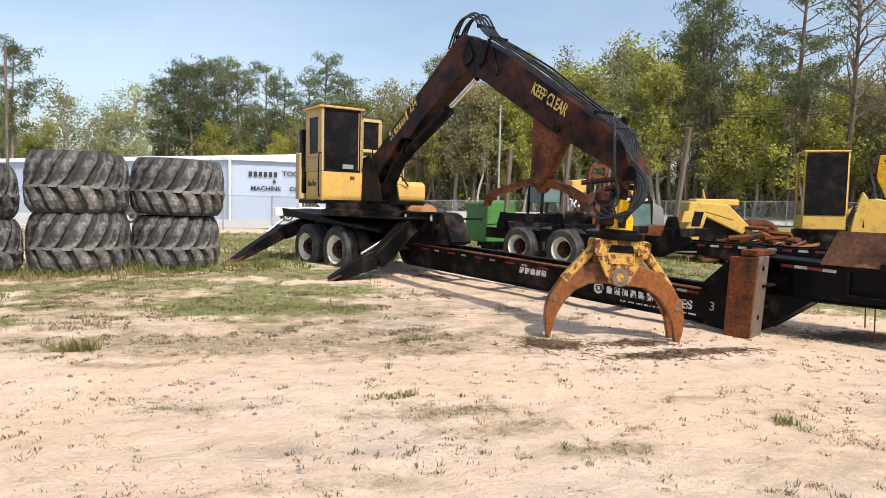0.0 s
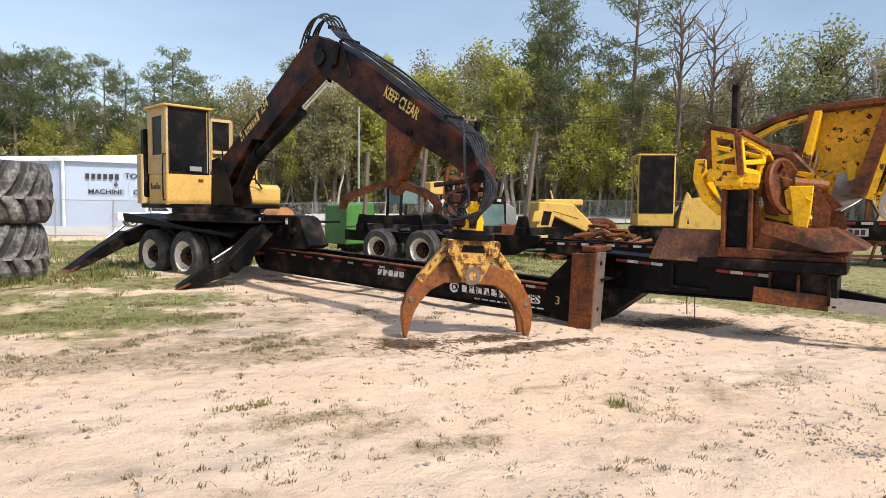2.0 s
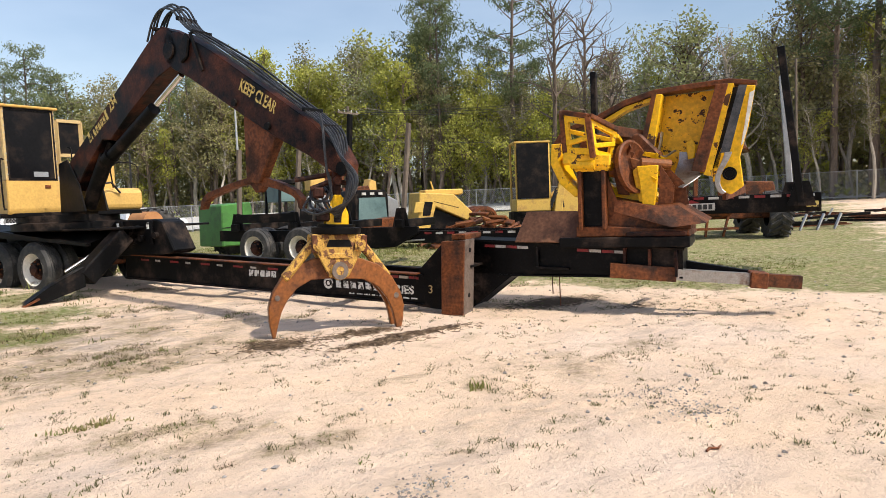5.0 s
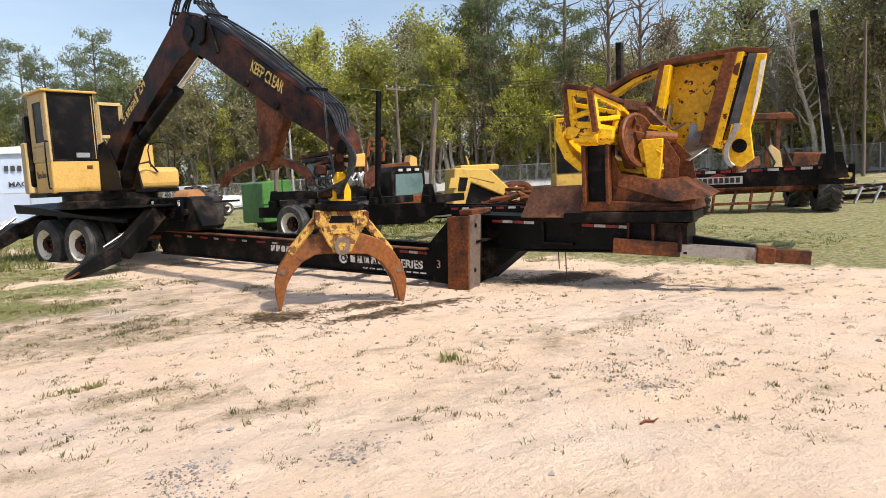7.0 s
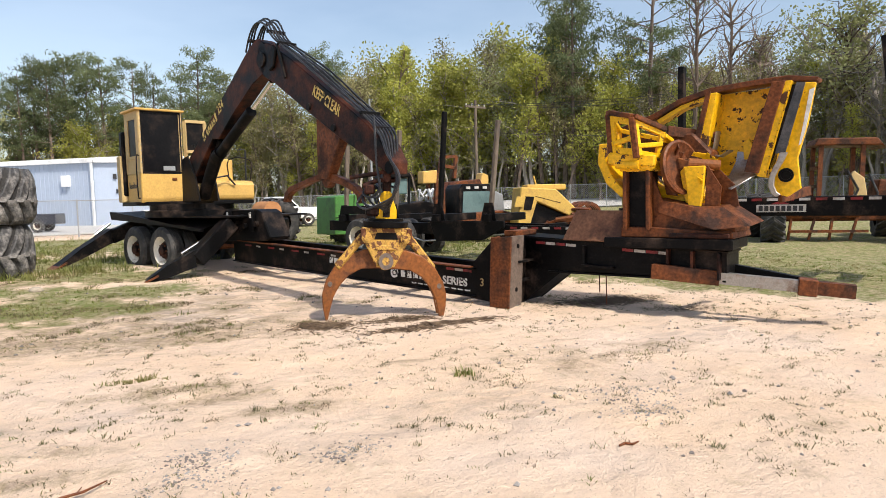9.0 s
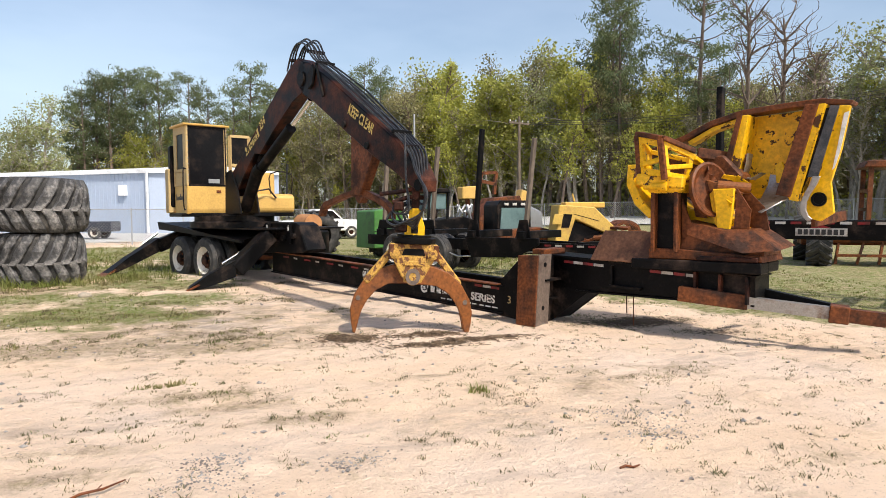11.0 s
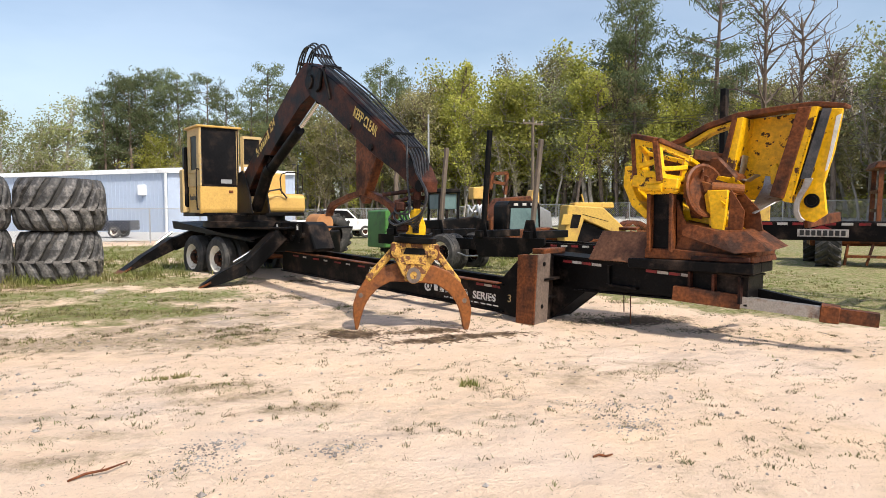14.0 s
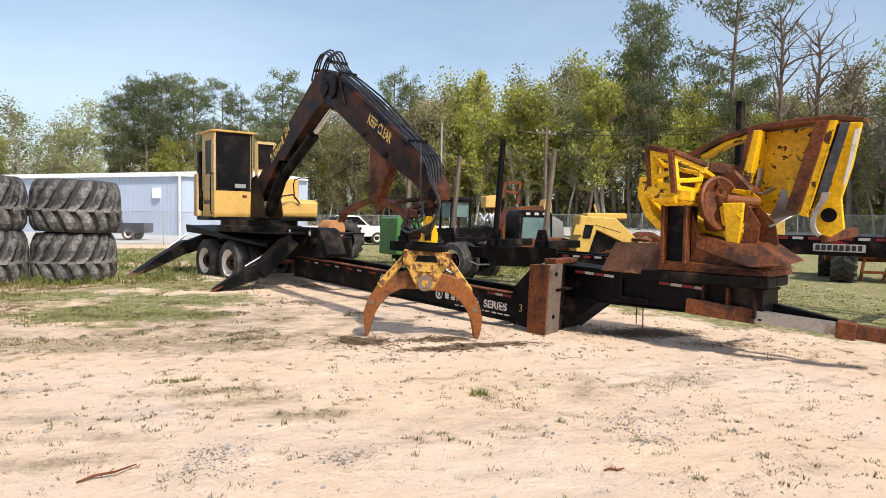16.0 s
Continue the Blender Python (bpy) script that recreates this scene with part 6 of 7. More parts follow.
tube(bm0, [(0, 0, 0), (0, 0, 1.95)], 0.035, 8)
post0 = part("post", bm0, M_GALV, fence)
post0.location = (*fp[0], ground_z(*fp[0]))
for x, y in fp[1:]:
    o = new("post", post0.data)
    o.parent = fence
    o.location = (x, y, ground_z(x, y))
for (ax, ay), (bx, by) in zip(fp, fp[1:]):
    bm = B()
    tube(bm, [(ax, ay, ground_z(ax, ay) + 1.9), (bx, by, ground_z(bx, by) + 1.9)], 0.022, 6)
    part("top_rail", bm, M_GALV, fence)
bm = B()
fine = fence_points(0.16)
for i in range(len(fine) - 11):
    for a, b in ((i, i + 11), (i + 11, i)):
        p = Vector((*fine[a], ground_z(*fine[a]) + 0.04))
        q = Vector((*fine[b], ground_z(*fine[b]) + 1.88))
        d = Vector((0.006, 0.006, 0.0))
        e = Vector((-0.006, 0.006, 0.0))
        for o in (d, e):
            vs = [bm.verts.new(c) for c in (p - o, p + o, q + o, q - o)]
            bm.faces.new(vs)
part("wire_mesh", bm, M_GALV, fence, "fine wire mesh", kind="stuff")

C = Vector((-7.1, 57.4))
LW = Vector((-14.6, 9.8)).normalized()
RW = Vector((0.99, 0.14)).normalized()
shop = thing("machine_shop", pose(0, 0, 0), "pale blue ribbed-steel machine shop with dark sign letters", "building")


def wall_of(p0, d, length, h0, h1, name, n_ribs):
    bm, ribs = B(), []
    nrm = Vector((d.y, -d.x))
    if nrm.y > 0:
        nrm = -nrm
    p1 = p0 + d * length
    q0, q1 = p0 - nrm * 0.2, p1 - nrm * 0.2
    for a, b in ((0.0, 0.0),):
        vs = [(p0.x, p0.y, 0.0), (p1.x, p1.y, 0.0), (p1.x, p1.y, h1), (p0.x, p0.y, h0), (q0.x, q0.y, 0), (q1.x, q1.y, 0), (q1.x, q1.y, h1), (q0.x, q0.y, h0)]
        v = [bm.verts.new(c) for c in vs]
        for f in ((0, 1, 2, 3), (7, 6, 5, 4), (0, 4, 5, 1), (1, 5, 6, 2), (2, 6, 7, 3), (3, 7, 4, 0)):
            bm.faces.new([v[k] for k in f])
    for k in range(n_ribs):
        f = (k + 0.5) / n_ribs
        c = p0 + d * length * f
        h = h0 + (h1 - h0) * f
        ribs.append((c.x, c.y))
    ob = part(name, bm, M_WALL, shop)
    rm = None
    for x, y in ribs:
        if rm is None:
            rib = part("wall_rib", bar(B(), (0, 0, 0.0), (0, 0, h0 - 0.05), 0.06, 0.06, (nrm.x, nrm.y, 0)), M_WALL, ob)
            rm = rib.data
        else:
            rib = new("wall_rib", rm)
            rib.parent = ob
        rib.location = (x, y, 0)
    return ob


wall_of(C, LW, 46, 5.1, 5.1, "side_wall", 110)
wall_of(C, RW, 10.5, 5.15, 5.15, "end_wall", 30)
bm = B()
e = C + LW * 46
f = C + RW * 10.5
g = f + LW * 46
for a, b in ((C, e), (C, f)):
    bar(bm, (a.x, a.y - 0.15, 5.2), (b.x, b.y - 0.15, 5.2), 0.35, 0.3)
part("eave_trim", bm, M_ROOF, shop)
bm = B()
v = [bm.verts.new(c) for c in ((C.x, C.y, 5.3), (f.x, f.y, 5.3), (g.x, g.y, 5.32), (e.x, e.y, 5.32), ((C.x + f.x) / 2, (C.y + f.y) / 2, 5.75), ((e.x + g.x) / 2, (e.y + g.y) / 2, 5.75))]
for q in ((0, 4, 5, 3), (4, 1, 2, 5), (0, 1, 4), (3, 5, 2)):
    bm.faces.new([v[k] for k in q])
part("roof", bm, M_ROOF, shop, "low white metal roof")
bm = B()
bar(bm, (C.x - 0.15, C.y - 0.15, 0.0), (C.x - 0.15, C.y - 0.15, 5.1), 0.16, 0.16)
part("downpipe", bm, M_ROOF, shop)
bm = B()
ac = C + LW * 2.6
box(bm, -0.35, 0.35, -0.3, 0.1, 3.2, 4.1, pose(ac.x, ac.y, 0, 0, 0, -34), 0.03)
part("wall_box", bm, M_ROOF, shop)
bm = B()
ac = C + LW * 11
box(bm, -0.9, 0.9, -0.6, 0.1, 2.2, 3.4, pose(ac.x, ac.y, 0, 0, 0, -34), 0.05)
part("air_conditioner", bm, M_GALV, shop)
bm = B()
for x in (8.6,):
    p = C + RW * x
    box(bm, -0.5, 0.5, -0.06, 0.02, 0.0, 2.1, pose(p.x, p.y, 0, 0, 0, 8))
part("shop_door", bm, M_ROOF, shop)
ang = math.degrees(math.atan2(RW.y, RW.x))
p = C + RW * 1.35
for text, dx, z, s in (("TOOL", 2.75, 3.75, 0.56), ("&", 1.95, 3.15, 0.42), ("MACHINE", 0.15, 2.5, 0.5), ("CO.", 3.35, 2.5, 0.5)):
    q = p + RW * dx
    words(text, s, Matrix.Translation((q.x, q.y - 0.12, z)) @ Matrix.Rotation(radians(ang), 4, "Z") @ Matrix.Rotation(radians(90), 4, "X") @ Matrix.Diagonal((1.12, 1, 1, 1)), M_DTXT, shop, "sign_word", 0.012)
for k in range(6):
    q = p + RW * (0.0 + 0.41 * k)
    bm = B()
    box(bm, 0, 0.27, -0.02, 0.0, 0, 0.4, pose(q.x, q.y - 0.12, 3.75, 0, 0, ang))
    part("sign_bar", bm, M_DTXT, shop)


def pickup(m, paint, label):
    ob = thing("pickup_truck", m, label, "pickup truck")
    bm = B()
    prism(bm, [(-2.6, 0.45), (2.6, 0.45), (2.65, 0.95), (2.45, 1.1), (1.2, 1.15), (-0.6, 1.15), (-0.6, 1.1), (-2.6, 1.1)], -0.9, 0.9, bev=0.06)
    part("body", bm, paint, ob)
    bm = B()
    prism(bm, [(-0.7, 1.12), (1.25, 1.12), (0.6, 1.75), (-0.55, 1.78)], -0.78, 0.78, bev=0.06)
    cabn = part("cabin", bm, paint, ob)
    bm = B()
    prism(bm, [(-0.5, 1.2), (1.05, 1.2), (0.52, 1.68), (-0.42, 1.7)], -0.79, 0.79)
    part("window", bm, M_GLASS, cabn)
    for x in (-1.6, 1.7):
        for y, r in ((-0.92, 0), (0.92, 180)):
            road_wheel(ob, Matrix.Translation((x, y, 0.38)) @ Matrix.Rotation(radians(r), 4, "Z"), 0.38, 0.24)
    return ob


M_DARKCAR = mat("dark_blue_car_paint", (0.02, 0.025, 0.04), 0.2, 0, None, 3, 0.5, 0.7, 0.0, 0.1)
M_WCAR = mat("white_car_paint", (0.75, 0.75, 0.76), 0.25, 0, None, 3, 0.5, 0.7, 0.0, 0.06)
pickup(pose(-1.0, 55.2, 0.1, 0, 0, 12), M_WCAR, "white pickup truck parked by the shop wall")
pickup(pose(-9.9, 45.3, 0.1, 0, 0, 172), M_DARKCAR, "dark pickup truck parked in front of the shop")
pickup(pose(5.2, 40.0, 0.1, 0, 0, 10), M_WCAR, "white pickup truck parked beyond the loader")

# ---- utility poles and wires ----
def utility_pole(x, y, h, arm=True, r=0.13, material=None):
    ob = thing("utility_pole", at(x, y, 20), "grey wooden utility pole carrying wires", "utility pole")
    bm = B()
    tube(bm, [(0, 0, 0), (0, 0, h)], [r, r * 0.7], 10)
    part("pole", bm, material or M_WOODP, ob, smooth=True)
    if arm:
        bm = B()
        box(bm, -0.9, 0.9, -0.06, 0.06, h - 0.5, h - 0.38)
        part("crossarm", bm, M_WOODP, ob)
        for k in (-0.8, -0.3, 0.3, 0.8):
            bm = B()
            lathe(bm, [(0.03, 0), (0.05, 0.05), (0.03, 0.1), (0.05, 0.14), (0.001, 0.16)], 8, Matrix.Translation((k, 0, h - 0.38)))
            part("insulator", bm, M_WHITE, ob)
    return ob


utility_pole(18.2, 39.45, 7.75)
utility_pole(39.55, 22.2, 8.7, False, 0.1)
utility_pole(11.95, 43.1, 8.3, False, 0.09, M_GALV)
utility_pole(-23.1, 55.2, 12.9, False, 0.12)
bm = B()
for h0, off in ((7.6, -0.8), (7.6, 0.3), (7.5, 0.8), (5.9, 0.0)):
    a, b = Vector((18.2 + off * 0.9, 39.45 + off * 0.4, h0)), Vector((39.55 + off, 22.2 + off, h0 + 1.4 - (1.2 if h0 < 6 else 0)))
    c = Vector((60, 0, h0 + 4))
    for p0, p1 in ((a, b), (b, c)):
        bm = B()
        tube(bm, [p0.lerp(p1, k / 10) - Vector((0, 0, 0.9 * 4 * (k / 10) * (1 - k / 10))) for k in range(11)], 0.014, 4)
        tagged(part("overhead_wire", bm, M_HOSE), "thin dark overhead wire strung between the poles", "wire", "overhead wires")


# ---- trees ----
rs = np.random.RandomState(7)


def leaves(name, centres, size, material, parent, long=1.5, kind="", wide=1.0):
    """Many small leaf faces, one at each centre."""
    c = np.asarray(centres, float)
    n = len(c)
    a = rs.normal(size=(n, 3))
    a /= np.linalg.norm(a, axis=1)[:, None]
    b = np.cross(a, rs.normal(size=(n, 3)))
    b /= np.linalg.norm(b, axis=1)[:, None]
    s = (size * rs.uniform(0.6, 1.4, n))[:, None]
    v = np.stack([c - a * s * long * 0.5, c - b * s * 0.5 * wide + a * s * 0.1, c + a * s * long * 0.5, c + b * s * 0.5 * wide - a * s * 0.1], 1).reshape(-1, 3)
    me = bpy.data.meshes.new(name)
    me.from_pydata(v.tolist(), [], np.arange(4 * n).reshape(-1, 4).tolist())
    me.materials.append(material)
    ob = new(name, me)
    ob.parent = parent
    if kind:
        tagged(ob, kind=kind)
    return ob


def bend(p, d, n, wander, up=0.0):
    """A wandering line of n steps from p, each step d long on the way."""
    pts = [Vector(p)]
    v = Vector(d)
    ln = v.length
    for _ in range(n):
        v = v + Vector(rs.normal(size=3)) * wander * ln + Vector((0, 0, up * ln))
        v = v.normalized() * ln
        pts.append(pts[-1] + v)
    return pts


def pine(h, label):
    ob = thing("pine_tree", Matrix(), label, "tree")
    bm = B()
    tr = [Vector((0.06 * math.sin(z * 0.5), 0.05 * math.cos(z * 0.4), z)) for z in np.linspace(-0.2, h, 10)]
    tube(bm, tr, list(np.linspace(0.019 * h, 0.003 * h, 10)), 8)
    cs = []
    n = 34
    for k in range(n):
        f = 0.42 + 0.57 * k / n
        z = h * f
        a = k * 2.4 + rs.uniform(-0.4, 0.4)
        ln = h * (0.05 + 0.2 * math.sin(math.pi * min(1, (1 - f) * 1.5 + 0.04)) ** 0.8) * rs.uniform(0.5, 1.15)
        if f < 0.55 and rs.rand() < 0.5:
            ln *= 0.5
        d = Vector((math.cos(a), math.sin(a), rs.uniform(0.0, 0.45))) * ln / 4
        pts = bend((0, 0, z), d, 4, 0.16, 0.04)
        tube(bm, pts, [0.05, 0.04, 0.03, 0.02, 0.012], 4, False)
        if f < 0.5 and rs.rand() < 0.45:
            continue
        for q in pts[2:]:
            m = rs.randint(38, 54)
            cs.append(np.array(q) + rs.normal(size=(m, 3)) * np.array([0.4, 0.4, 0.2]))
            if rs.rand() < 0.6:
                cs.append(np.array(q) + np.array([*rs.normal(size=2) * 0.7, 0.1]) + rs.normal(size=(16, 3)) * np.array([0.3, 0.3, 0.16]))
    for k in range(8):
        z, a = h * rs.uniform(0.15, 0.42), rs.uniform(0, 6.28)
        tube(bm, [(0, 0, z), (0.9 * math.cos(a), 0.9 * math.sin(a), z + 0.1)], [0.025, 0.008], 4, False)
    part("trunk", bm, M_BARK, ob, smooth=True)
    leaves("crown", np.concatenate(cs), 0.15, M_PINE, ob, 2.7, "", 0.55)
    return ob


def broadleaf(h, leafmat, bark, density, label, size=0.2, name="broadleaf_tree", base=0.3, wide=0.2):
    ob = thing(name, Matrix(), label, "tree")
    bm = B()
    top = bend((0, 0, -0.2), (0, 0, (h * 0.8 + 0.2) / 8), 8, 0.07, 0.03)
    tube(bm, top, list(np.linspace(0.014 * h, 0.003 * h, 9)), 7)
    cs = []
    for k in range(20):
        f = base + (0.98 - base) * k / 20
        i = min(7, int(f * 8))
        p = top[i].lerp(top[i + 1], f * 8 - i)
        a = k * 2.4 + rs.uniform(-0.5, 0.5)
        ln = h * wide * (1.25 - 0.75 * f) * rs.uniform(0.6, 1.2)
        d = Vector((math.cos(a), math.sin(a), rs.uniform(0.5, 1.1))).normalized() * ln / 4
        pts = bend(p, d, 4, 0.22, 0.08)
        tube(bm, pts, [0.006 * h, 0.004 * h, 0.003 * h, 0.002 * h, 0.001 * h], 4, False)
        for j in range(5):
            q = pts[rs.randint(1, 5)]
            d2 = Vector((rs.normal(), rs.normal(), rs.uniform(0, 1.2))).normalized() * ln * 0.16
            sub = bend(q, d2, 3, 0.3, 0.1)
            tube(bm, sub, [0.0016 * h, 0.0012 * h, 0.0009 * h, 0.0005 * h], 3, False)
            m = int(density * 1.85 * rs.uniform(0.5, 1.5))
            if m:
                for q2 in sub[1:]:
                    cs.append(np.array(q2) + rs.normal(size=(m, 3)) * 0.045 * h * wide / 0.2 * np.array([0.55, 0.55, 0.42]))
    part("trunk", bm, bark, ob, smooth=True)
    if cs:
        leaves("crown", np.concatenate(cs), size * 0.62, leafmat, ob, 1.6)
    return ob


KINDS = {
    "pine": [pine(17, "tall pine with dark needles on high branches"), pine(19, "tall pine with dark needles on high branches"), pine(15, "tall pine with dark needles on high branches")],
    "spring": [broadleaf(14, M_SPRING, M_BARKG, 8, "broadleaf tree in fresh yellow-green spring leaf", 0.23), broadleaf(13, M_SPRING, M_BARK, 8, "broadleaf tree in fresh yellow-green spring leaf", 0.22, base=0.2, wide=0.24)],
    "pale": [broadleaf(14, M_PALE, M_BARKG, 6, "slender tree with sparse pale green leaves", 0.2), broadleaf(13, M_PALE, M_BARKG, 5, "slender tree with sparse pale green leaves", 0.19, base=0.25)],
    "olive": [broadleaf(14, M_OLIVE, M_BARKG, 6, "budding tree with thin olive-green foliage", 0.19, base=0.35), broadleaf(15, M_OLIVE, M_BARK, 6, "budding tree with thin olive-green foliage", 0.2, base=0.3)],
    "bare": [broadleaf(15, M_OLIVE, M_BARK, 0, "leafless tree with forked dark limbs", 0.2, "bare_tree", 0.45, 0.26), broadleaf(14, M_OLIVE, M_BARKG, 0, "leafless tree with forked grey limbs", 0.2, "bare_tree", 0.3, 0.2)],
    "stem": [broadleaf(12, M_OLIVE, M_BARKG, 2, "thin young tree with few leaves", 0.18, "young_tree", 0.5, 0.12), broadleaf(11, M_SPRING, M_BARK, 3, "thin young tree with few leaves", 0.18, "young_tree", 0.4, 0.14)],
}
NATIVE = {"pine": (17, 19, 15), "spring": (14, 13), "pale": (14, 13), "olive": (14, 15), "bare": (15, 14), "stem": (12, 11)}
used = set()


def plant(kind, bearing, dist, h):
    x, y = dist * math.sin(radians(bearing)), dist * math.cos(radians(bearing))
    i = rs.randint(len(KINDS[kind]))
    s = h / NATIVE[kind][i]
    w = s * rs.uniform(0.85, 1.15) * (0.78 if kind == "pine" else 1.0)
    m = pose(x, y, ground_z(x, y) - 0.1, rs.uniform(-2, 2), rs.uniform(-2, 2), rs.uniform(0, 360)) @ Matrix.Diagonal((w, w, s, 1))
    key = (kind, i)
    if key in used:
        o = KINDS[kind][i]
        copy_thing(o, m @ Matrix.Diagonal((1 / o.scale.x, 1 / o.scale.y, 1 / o.scale.z, 1)))
    else:
        used.add(key)
        KINDS[kind][i].matrix_basis = m


def lerp_table(tab, b):
    for (b0, v0), (b1, v1) in zip(tab, tab[1:]):
        if b <= b1:
            return v0 + (v1 - v0) * max(0.0, (b - b0) / (b1 - b0))
    return tab[-1][1]


EDGE = ((-40, 92), (-5, 90), (5, 84), (15, 74), (28, 68), (40, 64), (55, 58), (75, 53), (95, 50))
TOPS = ((-40, 16), (-23, 17), (-19, 14.5), (-14, 15.5), (-8, 18), (0, 18.5), (4, 18.5), (9, 19.5), (13, 22.5), (17, 23.5), (24, 23.5), (28, 23), (36, 19), (41, 17.5), (46, 17.5), (52, 18), (60, 17), (66, 18), (95, 18))
# trees that stand out of the line: kind, bearing, nearer by, height
for kind, b, near, h in (("pine", 31.6, 1, 22.0), ("pine", 32.4, 3, 19.5), ("pine", 38.6, 2, 23), ("bare", 42.2, 4, 22.0), ("bare", 44.5, 1, 20.5), ("pine", 0.4, 0, 20), ("pine", -1.0, 1, 17), ("pine", -4.5, 0, 19), ("pine", -6.5, 1, 19.3), ("pine", -7.8, 1, 18.6), ("pine", -9.0, 0, 19.4), ("pine", -10, 2, 18.4), ("pine", -11, 1, 18.6), ("pine", -12, 1, 17), ("pine", -3, 1, 17.5), ("pale", 3.6, 0, 20), ("spring", -7.5, 4, 13.5), ("spring", -3.8, 5, 12.5), ("pale", -14.5, 3, 18), ("pale", -15.5, 3, 16.5), ("pale", -18.5, 2, 18.5), ("pale", -17.5, 4, 15), ("pine", -22.5, 2, 19), ("pine", -24.5, 1, 18), ("pine", 10.4, 1, 19), ("pine", 11.5, 0, 18), ("olive", 5.5, 1, 19), ("olive", 7.2, 1, 18.5), ("olive", 8.8, 2, 18), ("olive", 13, 1, 18), ("olive", 14.8, 1, 18), ("pine", 63, 2, 20.5), ("pine", 65.5, 2, 21.5), ("olive", 60, 4, 15.5), ("olive", 68, 2, 20), ("olive", 61.5, 1, 18), ("pale", 51, 2, 18.5), ("pale", 49.5, 1, 17.5), ("spring", 26.5, 0, 19), ("spring", 24.5, 1, 17.5), ("spring", 22.5, 1, 17.3), ("spring", 20.0, 0, 17), ("spring", 18, 1, 16.5), ("spring", 29, 2, 17), ("spring", 36, 3, 13), ("spring", 34.8, 3, 13.5), ("spring", 40, 4, 12.5), ("bare", 47, 3, 17), ("bare", 53.5, 2, 16.5), ("bare", 55.5, 2, 17), ("bare", 57.5, 4, 15)):
    plant(kind, b, lerp_table(EDGE, b) - near, h)
MIX = (((-40, -20), ("pine", "pale", "spring", "olive")), ((-20, -12.5), ("pale", "olive", "stem")), ((-12.5, 3), ("spring", "pine", "olive", "pale")), ((3, 16), ("olive", "pale", "stem", "bare", "spring")), ((16, 30), ("spring", "spring", "olive", "stem", "pale")), ((30, 41), ("pine", "spring", "olive", "spring", "olive")), ((41, 58), ("olive", "pale", "olive", "olive", "stem", "bare")), ((58, 96), ("pine", "olive", "pine", "pale", "stem")))
for row, (step, deep, scale) in enumerate(((1.25, 0, 0.8), (1.25, 6, 0.98), (2.3, 13, 1.06))):
    b = -27.0 + row * 0.6
    while b < 76:
        opts = [k for (lo, hi), k in MIX if lo <= b < hi][0]
        gap = -20 < b < -12.5 and row > 0
        if not gap:
            plant(opts[rs.randint(len(opts))], b + rs.uniform(-0.5, 0.5), lerp_table(EDGE, b) + deep + rs.uniform(-3, 3), lerp_table(TOPS, b) * scale * rs.uniform(0.78, 1.03))
        b += step * rs.uniform(0.75, 1.25) * (1.5 if b > 74 or b < -28 else 1.0)
for b in np.arange(2, 75, 1.2):
    plant("stem", b + rs.uniform(-0.4, 0.4), lerp_table(EDGE, b) - 2 + rs.uniform(-3, 2), rs.uniform(6, 13))
# undergrowth and the wood's far depth
for nm, mt, n, z1, size, d0, d1 in (("undergrowth", M_SPRING, 10000, 4.0, 0.26, -3, 6), ("undergrowth", M_OLIVE, 30000, 7.5, 0.3, -2, 12), ("undergrowth", M_OLIVE, 60000, 13.5, 0.5, 8, 26)):
    bb = rs.uniform(-38, 86, n)
    clump = np.array([noise.noise((v * 0.55, 3.0 * d1, 0.5)) for v in bb])
    dd = np.array([lerp_table(EDGE, v) for v in bb]) + rs.uniform(d0, d1, n)
    zz = z1 * rs.uniform(0, 1, n) ** 1.35 * (0.62 + 0.75 * clump)
    x, y = dd * np.sin(np.radians(bb)), dd * np.cos(np.radians(bb))
    gz = np.array([ground_z(p, q) for p, q in zip(x, y)])
    keep = zz > 0
    ob = leaves(nm, np.stack([x, y, gz + zz], 1)[keep], size, mt, None, 1.4, "stuff")
    tagged(ob, "dense leafy undergrowth along the wood's edge", "undergrowth", kind="stuff")


# ---- grass, weeds, pebbles ----
def blades(name, spots, mt, h, label, per=7, lean=0.5, width=0.006, loose=1.0):
    vs, fs = [], []
    for x, y, k in spots:
        z = relief(x, y) - 0.01
        for _ in range(max(2, int(per * rs.uniform(0.6, 1.4)))):
            a = rs.uniform(0, 6.283)
            hh = h * k * rs.uniform(0.5, 1.25)
            ox, oy = rs.normal(size=2) * 0.02 * loose * (1 + 2 * k)
            dx, dy = math.cos(a) * hh * lean * rs.uniform(0.2, 1.2), math.sin(a) * hh * lean * rs.uniform(0.2, 1.2)
            wx, wy = -math.sin(a) * width, math.cos(a) * width
            i = len(vs)
            vs += [(x + ox - wx, y + oy - wy, z), (x + ox + wx, y + oy + wy, z), (x + ox + dx * 0.45 + wx * 0.7, y + oy + dy * 0.45 + wy * 0.7, z + hh * 0.65), (x + ox + dx * 0.45 - wx * 0.7, y + oy + dy * 0.45 - wy * 0.7, z + hh * 0.65), (x + ox + dx, y + oy + dy, z + hh)]
            fs += [(i, i + 1, i + 2, i + 3), (i + 3, i + 2, i + 4)]
    me = bpy.data.meshes.new(name)
    me.from_pydata(vs, [], fs)
    me.materials.append(mt)
    return tagged(new(name, me), label, "grass", kind="stuff")


spots, dry, tall = [], [], []
while len(spots) < 9000:
    x, y = rs.uniform(-9, 14), rs.uniform(6.5, 26)
    g = green_of(x, y) + 0.8 * (noise.noise((x * 1.7, y * 1.7, 0.2)))
    if g > 0.5:
        spots.append((x, y, rs.uniform(0.5, 1.0) * (0.7 + 0.02 * y)))
